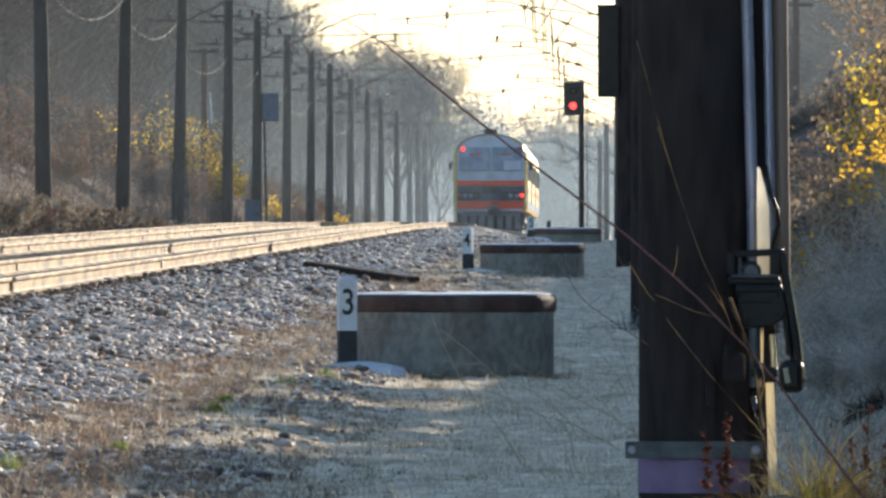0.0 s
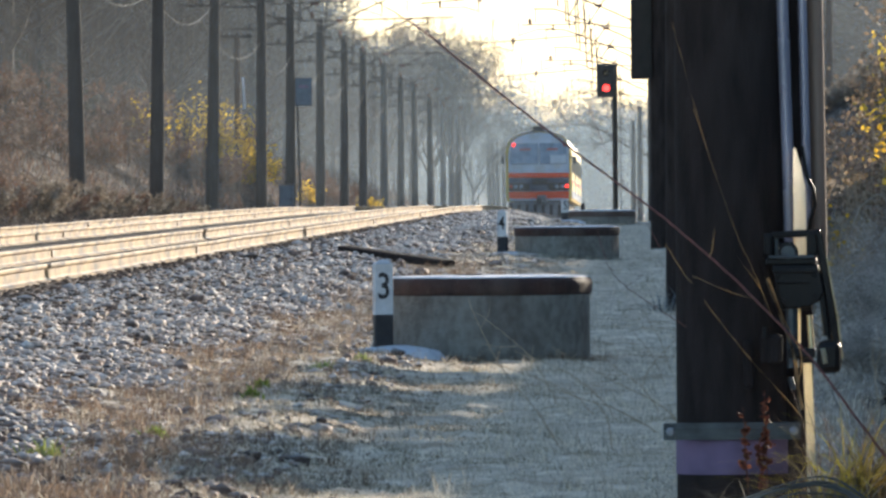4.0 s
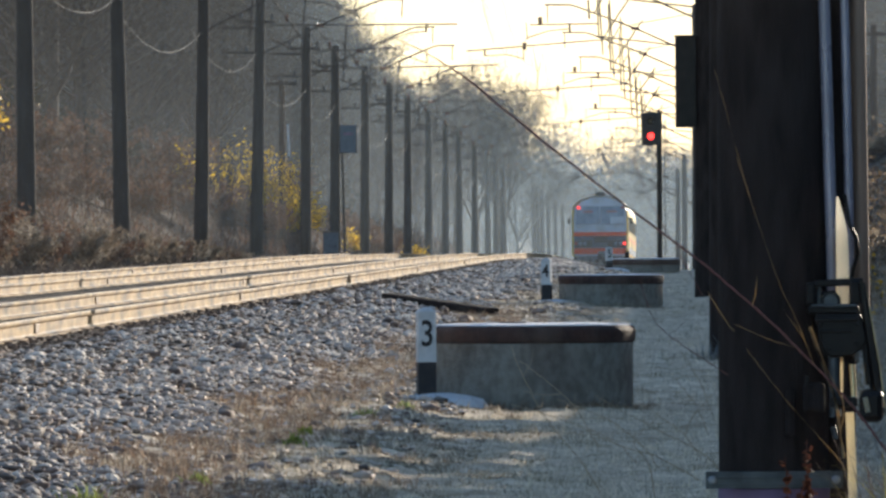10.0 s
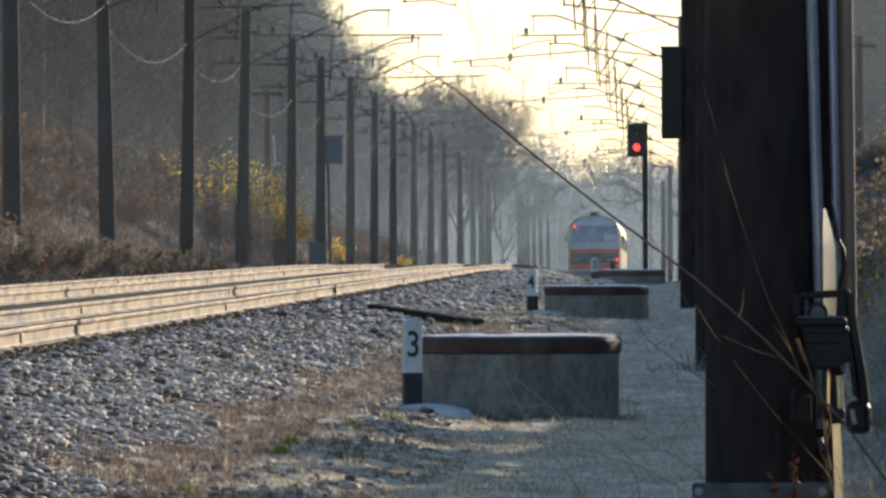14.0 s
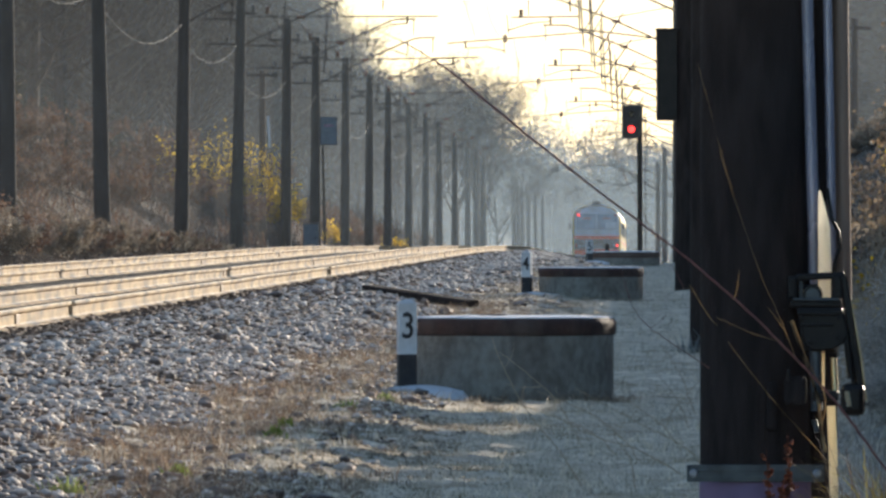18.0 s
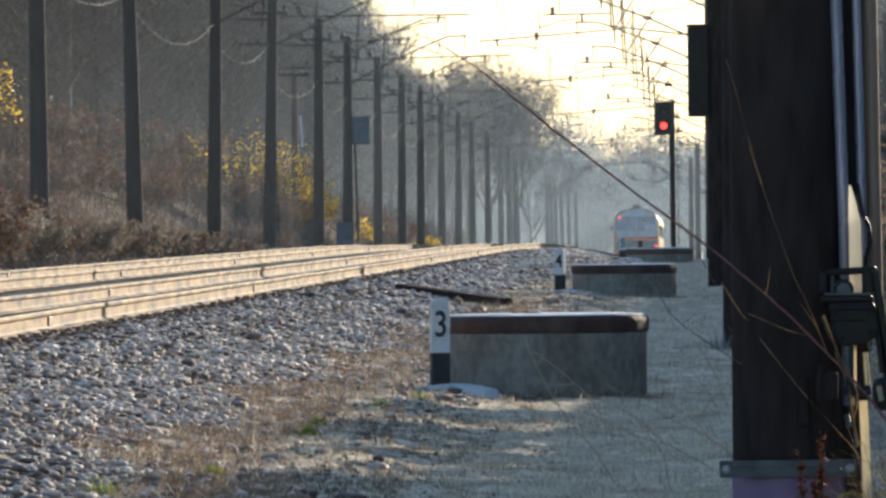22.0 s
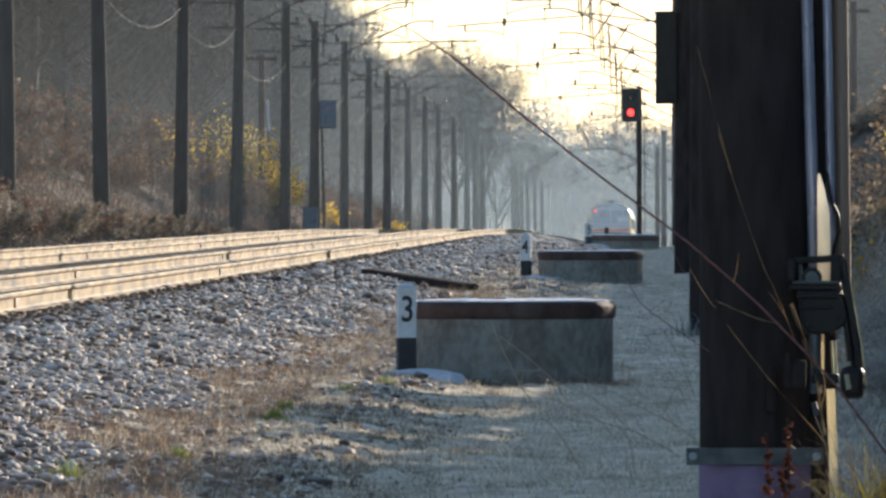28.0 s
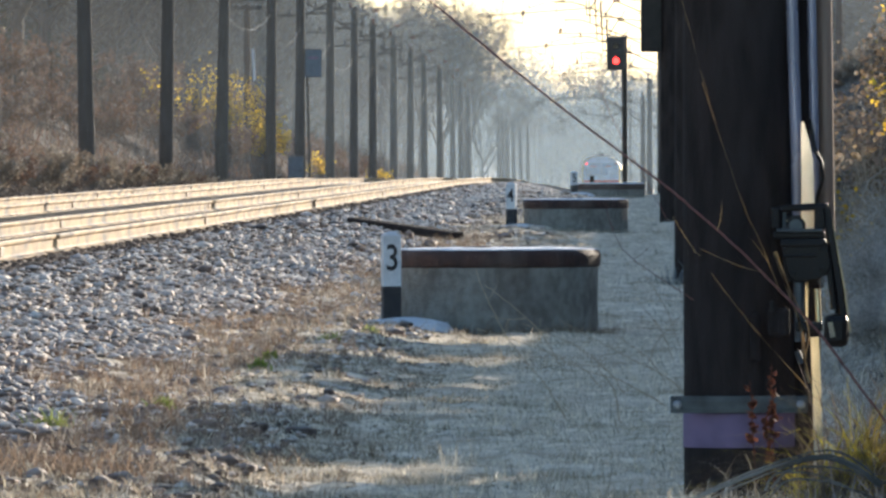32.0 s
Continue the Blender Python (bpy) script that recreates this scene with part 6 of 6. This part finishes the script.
def build_arching_stalks():
    """Long dry stalks arching over the verge before the nearest well."""
    for k, pts in enumerate((((-0.575, -0.108), (-0.70, 0.08), (-0.90, 0.331), (-1.04, 0.58), (-1.105, 0.754)),
                             ((-0.047, 0.02), (-0.30, 0.13), (-0.508, 0.192), (-0.805, 0.331), (-1.105, 0.422)),
                             ((0.142, -0.06), (-0.013, 0.126), (-0.331, 0.299), (-0.641, 0.473)),
                             ((-0.30, -0.10), (-0.33, 0.06), (-0.42, 0.20), (-0.40, 0.27)))):
        st = empty("arching_stalk", label="long thin golden dry stalk arching over the verge", category="stalk", group="arching stalks before the well")
        part("stem", stem_curve([(x, 70, z - 0.03 if i == 0 else z) for i, (x, z) in enumerate(pts)], 0.0046, 0.002, 6, 0.003, 90 + k), M_STALK, st)
        x, z = pts[-2]
        part("side_stem", stem_curve([(x, 70, z), (x + 0.05, 70, z + 0.08), (x + 0.06, 70, z + 0.15)], 0.0018, 0.001, 5, 0.002, 95 + k), M_STALK, st)


def build_bank_twigs():
    """Frosted bare twigs that arch over the near bank."""
    for k, (y, pts) in enumerate(((97, ((1.44, 0.98), (1.50, 1.16), (1.57, 1.22), (1.64, 1.27), (1.70, 1.24), (1.76, 1.12))),
                                  (97, ((1.66, 0.92), (1.72, 1.00), (1.76, 1.08), (1.81, 1.02), (1.86, 0.92))),
                                  (96, ((1.48, 1.02), (1.53, 1.17), (1.58, 1.16), (1.62, 1.06))),
                                  (90, ((1.30, 0.66), (1.42, 0.76), (1.55, 0.77), (1.70, 0.70))),
                                  (80, ((1.36, 0.10), (1.32, 0.24), (1.34, 0.40), (1.38, 0.52))),
                                  (62, ((1.02, 0.05), (1.05, 0.25), (1.03, 0.42), (1.06, 0.55), (1.05, 0.62))),
                                  (60, ((0.95, 0.12), (1.05, 0.24), (1.18, 0.31), (1.30, 0.42))),
                                  (61, ((1.00, 0.02), (0.98, 0.20), (1.04, 0.33), (1.15, 0.38))))):
        tw = empty("bank_twig", label="bare frosted twig arching over the bank", category="twig", group="twigs on the near bank")
        part("stem", stem_curve([(x, y, z) for x, z in pts], 0.0045, 0.0022, 5, 0.004, 120 + k), M_STALK if k > 3 else M_TANGLE, tw)


def leaf_cloud(centres, n, spread, size, seed):
    r = np.random.default_rng(seed)
    c = np.asarray(centres)[r.integers(0, len(centres), n)] + r.normal(0, spread, (n, 3))
    a = r.normal(0, 1, (n, 3))
    a /= np.linalg.norm(a, axis=1)[:, None]
    b = np.cross(a, r.normal(0, 1, (n, 3)))
    b /= np.linalg.norm(b, axis=1)[:, None]
    s = size * (0.5 + r.random(n))[:, None]
    w = s * (0.55 + 0.3 * r.random((n, 1)))
    v = np.stack([c - a * s, c - a * s * 0.35 + b * w, c + a * s * 0.4 + b * w * 0.85, c + a * s, c + a * s * 0.4 - b * w * 0.85, c - a * s * 0.35 - b * w], 1).reshape(-1, 3)
    return v, np.arange(6 * n).reshape(-1, 6)


def build_leafy_bush(x, y, height, width, leaves, leaf_size, label, seed, mat, stems=26, thick=0.012, low=0.35, wood=None, twiggy=False):
    rnd = random.Random(seed)
    z = float(ground_z(x, y))
    bush = empty("autumn_bush", pose(x, y, z), label=label, category="bush")
    bm = bmesh.new()
    tips = []
    for k in range(stems):
        a, o = rnd.uniform(0, 6.283), width * 0.5 * math.sqrt(rnd.random())
        h = height * rnd.uniform(0.5, 1.0) * (1 - 0.35 * o / (width * 0.5))
        pts = [(rnd.uniform(-0.42, 0.42) * width, rnd.uniform(-0.3, 0.3) * width, -0.1), (o * 0.4 * math.cos(a), o * 0.4 * math.sin(a), h * 0.45), (o * 0.8 * math.cos(a), o * 0.8 * math.sin(a), h * 0.8), (o * math.cos(a), o * math.sin(a), h)]
        tube(pts, [thick, thick * 0.8, thick * 0.5, thick * 0.15], 4, bm, cap=False)
        for p0, p1 in zip(pts[1:], pts[2:]):
            for j in range(4):
                q = Vector(p0).lerp(Vector(p1), j / 4)
                if q.z > height * low:
                    tips.append(q[:])
                e = q + Vector((rnd.uniform(-1, 1), rnd.uniform(-1, 1), rnd.uniform(0.1, 1))) * height * 0.1
                tube([q, e], [thick * 0.35, thick * 0.1], 3, bm, cap=False)
                if q.z > height * low:
                    tips.append(e[:])
    part("stems", bm, wood or M_BARK, bush)
    if twiggy:
        v, f = twig_blades(leaves, tips, height * 0.05, leaf_size, 0.0022, 0.1)
        quick_mesh("twigs", v, f, mat, bush)
    else:
        v, f = leaf_cloud(tips, leaves, height * 0.025, leaf_size, seed)
        quick_mesh("leaves", v, f, mat, bush)
    return bush


def build_bushes():
    for x, y, h, w, n, s, k in ((-16.6, 500, 3.4, 2.4, 2200, 0.045, 1), (-17.1, 492, 5.2, 3.0, 2200, 0.042, 2), (-17.9, 478, 5.4, 2.2, 420, 0.042, 9), (-18.0, 465, 3.6, 1.4, 160, 0.045, 3), (-18.3, 440, 3.6, 1.6, 200, 0.05, 8), (-16.4, 575, 1.6, 2.0, 500, 0.055, 4),
                               (-20.1, 345, 3.5, 1.8, 520, 0.05, 5), (-16.5, 690, 1.6, 2.4, 400, 0.055, 6), (-16.3, 820, 1.6, 2.6, 350, 0.06, 7)):
        build_leafy_bush(x, y, h, w, n, s, "bright yellow autumn bush on the far bank", k, M_YELLOW, 30, 0.02, 0.3)
    for x, y, h, w, n, s, k in ((1.42, 106, 1.5, 0.7, 60, 0.024, 11), (2.28, 116, 2.1, 1.0, 420, 0.024, 12), (2.62, 124, 2.5, 1.1, 950, 0.025, 13)):
        build_leafy_bush(x, y, h, w, n, s, "half-bare bush with golden yellow leaves on the bank", k, M_GOLD, 26, 0.006, 0.3, M_STALK)
    for x, y, h, w, n, s, k in ((2.3, 126, 2.3, 2.2, 2600, 0.024, 14), (1.80, 111, 1.7, 1.6, 1000, 0.020, 20), (1.85, 121, 1.9, 1.5, 1900, 0.022, 18), (2.7, 119, 2.2, 1.6, 1900, 0.022, 19), (3.4, 150, 2.6, 2.4, 900, 0.035, 15), (4.4, 190, 3.0, 3.0, 1100, 0.04, 16), (6.0, 260, 3.5, 4.0, 1300, 0.05, 17)):
        build_leafy_bush(x, y, h, w, n, s, "brown and dull green thicket on the bank", k, M_RUSSET if k == 18 else M_OLIVE, 30, 0.006, 0.05, M_STALK)
    # Added bush, hidden behind the wide mast, that keeps sun off the well's ring.
    build_leafy_bush(1.08, 107.2, 1.75, 1.0, 6500, 0.03, "added bramble bush behind the mast that shades the well's ring", 97, M_THICKET, 40, 0.006, 0.0)
    # frosted bramble masses on the near bank before the golden bushes
    for x, y, h, w, k in ((1.50, 97, 0.85, 0.9, 91), (1.85, 99, 1.05, 1.0, 92), (2.20, 102, 1.2, 1.0, 93), (1.75, 88, 0.75, 0.8, 94), (1.35, 84, 0.5, 0.7, 95), (1.60, 76, 0.55, 0.7, 96)):
        build_leafy_bush(x, y, h, w, 2600, 0.12, "low frosted grey bramble mass on the bank", k, M_HOAR, 34, 0.0035, 0.0, M_HOAR, True)
    # frosted mounds of bracken before the feet of the far masts
    r = random.Random(23)
    for k in range(15):
        y = 250 + 10.5 * k
        h = max(0.3, 1.75 - 0.0125 * (y - 280)) + r.uniform(-0.12, 0.12)
        build_leafy_bush(-14.85 + r.uniform(-0.25, 0.2), y, h, 2.0, 4200, 0.026, "frosted mound of dead bracken beside the far track", 80 + k, M_THICKET if k % 3 else M_BRACKEN, 30, 0.008, 0.0)
    r = random.Random(17)
    kinds = [build_leafy_bush(5.2 + k, 66 + 3 * k, 1.9, 2.6, 3400, 0.06, "leafless frosted bramble thicket on the bank", 60 + k, M_THICKET, 40, 0.012, 0.0) for k in range(3)]
    for k in range(210):
        y = 60 + 330 * k / 210 + r.uniform(-1, 1)
        x = 4.6 + r.random() * 2.6
        if open_to_sun(x, y):
            continue
        s = r.uniform(0.75, 1.1) * max(0.35, ((x + 3.2) * 0.508 - float(ground_z(x, y) + drop(y))) / 1.9)
        copy_thing(kinds[k % 3], pose(x, y, float(ground_z(x, y)) - 0.05, 0, 0, r.uniform(0, 360)) @ Matrix.Diagonal((s, s, s, 1)))
    for k, (x, y, h, w) in enumerate(((-18.3, 330, 2.0, 4.0), (-18.6, 360, 2.2, 4.0), (-18.2, 395, 2.0, 4.0), (-18.8, 425, 2.3, 4.0), (-18.4, 455, 2.0, 4.0), (-17.6, 485, 2.0, 3.6), (-17.8, 520, 2.2, 4.0), (-20.5, 370, 2.2, 4.5), (-20.8, 420, 2.4, 4.5), (-20.4, 480, 2.4, 4.5), (-17.6, 600, 2.4, 4.0), (-17.2, 650, 2.0, 4.0), (-19.4, 560, 3.0, 4.0))):
        build_leafy_bush(x, y, h, w, 6400, 0.034, "russet bracken and bramble thicket on the far bank", 30 + k, M_BRACKEN, 34, 0.012, 0.0)


def build_far_bank():
    r = np.random.default_rng(77)
    for name, mat, n, x0, x1, ln, w, label, seed in (("bank_bracken", M_BRACKEN, 26000, -24.0, -16.3, 0.65, 0.03, "russet dead bracken covering the far bank", 31),
                                                     ("bank_frost_grass", M_BANKGRASS, 22000, -18.5, -14.9, 0.40, 0.02, "grey-brown frosted grass at the foot of the far bank", 32),
                                                     ("bank_brush", M_TWIGS, 14000, -30.0, -18.5, 1.7, 0.02, "grey leafless brush at the edge of the wood", 33)):
        y = 270 + 700 * r.random(n) ** 1.5
        x = x0 + (x1 - x0) * r.random(n)
        keep = r.random(n) < np.clip(1.5 * patch(x * 0.4, y * 0.3, seed), 0.1, 1)
        x, y = x[keep], y[keep]
        v, f = curved_blades(np.stack([x, y, ground_z(x, y) - 0.05], -1), ln, w, 0.9, seed)
        tagged(quick_mesh(name, v, f, mat), label, "undergrowth", kind="stuff")


# ---- small things beside the line ----
def build_small_things():
    a, b = Vector((-4.63, 181.0, 0.405)), Vector((-3.10, 178.5, 0.195))
    bm = box(0, 0, 0, 0.24, (b - a).length, 0.115, 0.02)
    for v in bm.verts:
        v.co.x += 0.02 * math.sin(v.co.y * 4)
    d = (b - a).normalized()
    m = Matrix.Translation((a + b) / 2) @ d.to_track_quat("Y", "Z").to_matrix().to_4x4()
    bmesh.ops.transform(bm, matrix=m, verts=bm.verts)
    tagged(part("timber_beam", bm, M_TAR), "old dark timber beam lying across the ballast shoulder", "timber")
    # blue plate and stay on one of the far masts
    foot = left_foot(519)
    sign = empty("blue_sign", pose(-14.93, 519, 5.05), label="blue sign plate fixed to a mast", category="sign")
    part("plate", box(0, 0, 0, 0.66, 0.03, 1.13, 0.01), M_BLUE, sign)
    part("plate_frame", box(0, 0.03, 0, 0.70, 0.03, 1.17, 0.01), M_DARKSTEEL, sign)
    for z in (-0.35, 0.35):
        part("fixing", box(-0.35, 0.03, z, 0.4, 0.04, 0.05, 0.01), M_DARKSTEEL, sign)
    part("lettering", box(0.0, -0.018, 0.22, 0.40, 0.006, 0.10, 0), M_LILAC, sign, "faded unreadable lettering")
    stay = empty("mast_stay", pose(LEFT_X + 0.42, 519, foot), label="slim stay pole leaning against a mast", category="stay")
    part("pole", tube([(0, 0, -0.3), (-0.1, 0, 4.4)], 0.05, 10), M_MAST, stay, smooth=True)
    # relay cabinet between the masts
    rb = empty("relay_cabinet", pose(-15.1, 500, float(ground_z(-15.1, 500))), label="small blue-grey relay cabinet at the foot of the masts", category="cabinet")
    top = 1.22 - float(ground_z(-15.1, 500))
    part("body", box(0, 0, top / 2 - 0.05, 0.60, 0.42, top + 0.02, 0.015), M_BLUE, rb)
    door = part("door", box(0, -0.215, top / 2 + 0.05, 0.52, 0.016, top - 0.3, 0.005), M_BLUE, rb)
    part("door_handle", box(0.19, -0.235, top / 2 + 0.05, 0.03, 0.03, 0.12, 0.005), M_DARKSTEEL, door)
    part("roof", box(0, -0.01, top + 0.0, 0.66, 0.50, 0.05, 0.012), M_CABLE, rb, "pale frosted roof")
    # telegraph pole behind the masts
    x, y = -16.75, 492
    z = float(ground_z(x, y))
    tp = empty("telegraph_pole", pose(x, y, z), label="old wooden telegraph pole with one crossarm", category="telegraph pole")
    h = 7.2 - z
    part("pole", tube([(0, 0, -0.5), (0, 0, h)], [0.15, 0.11], 12), M_MAST, tp, smooth=True)
    arm = part("crossarm", box(0.0, -0.12, h - 0.15, 1.2, 0.10, 0.14, 0.01), M_MAST, tp)
    for px in (-0.52, -0.3, 0.3, 0.52):
        bm = lathe([(0.02, 0), (0.02, 0.06), (0.06, 0.08), (0.055, 0.15), (0.03, 0.19)], 10)
        bmesh.ops.translate(bm, vec=(px, -0.12, h - 0.19), verts=bm.verts)
        part("insulator", bm, M_CABLE, arm, "pale glass insulator")
    # White strip that paints the sunlit glint at the pole.
    part("marker_strip", tube([(0.28, -0.12, h - 3.0), (0.22, -0.12, h - 1.75)], 0.045, 8), M_FROST, tp, "white strip standing for a sunlit glint at the pole")
    # pole behind the near bank's bush
    x, y = 5.55, 420
    z = float(ground_z(x, y))
    tp = empty("telegraph_pole", pose(x, y, z), label="dark telegraph pole at the edge of the wood", category="telegraph pole")
    part("pole", tube([(0, 0, -0.5), (0, 0, 8.1 - z)], [0.13, 0.11], 12), M_TAR, tp, smooth=True)
    part("crossarm", box(0.1, -0.15, 7.78 - z, 0.9, 0.10, 0.12, 0.01), M_TAR, tp)
    # low marker posts near the third well
    for px, py, hh in ((-2.08, 318, 0.46),):
        z = float(ground_z(px, py))
        mk = empty("marker_post", pose(px, py, z), label="short dark marker post on the verge", category="post")
        part("post", box(0, 0, hh / 2 - 0.1, 0.11, 0.11, hh + 0.2, 0.01), M_TAR, mk)


# ---- the place ----
build_ground()
build_ballast()
build_stones()
build_oily_stones()
build_track(TRACKS[0], "track_near")
build_track(TRACKS[1], "track_far")
for wx, wy, wt, wf, k in ((-1.475, 103.85, 0.607, 0.0, 1), (-1.60, 203.8, 0.624, 0.17, 2), (-1.57, 303.8, 0.614, 0.34, 3)):
    build_well(wx, wy, wt, wf, k)
for px, py, pf, ph, digit, turn in ((-2.325, 103.0, 0.0, 0.755, "3", 8), (-2.63, 203.0, 0.175, 0.72, "4", -14), (-2.42, 303.0, 0.35, 0.55, "5", 12)):
    build_post(px, py, pf, ph, digit, turn)
build_masts()
build_wires()
build_near_mast()
build_drive()
build_second_masts()
build_signal()
train = build_train()
build_trees()
build_overhanging_tree()
build_distant_wood()
build_bushes()
build_small_things()
build_far_bank()
build_shrub()
build_stalks()
build_arching_stalks()
build_bank_twigs()
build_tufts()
build_verge_grass()
build_haze()


def motions():
    rows = []
    for k in range(0, 33):
        y = 600 + 17.2 * k
        z0, z1 = RAIL_TOP - float(drop(y)), RAIL_TOP - float(drop(y + 76))
        rows.append((float(k), pose(TRACKS[0] + 0.25, y, z0, math.degrees(math.atan2(z1 - z0, 76)), 0, 0)))
    walk(train, rows)


motions()
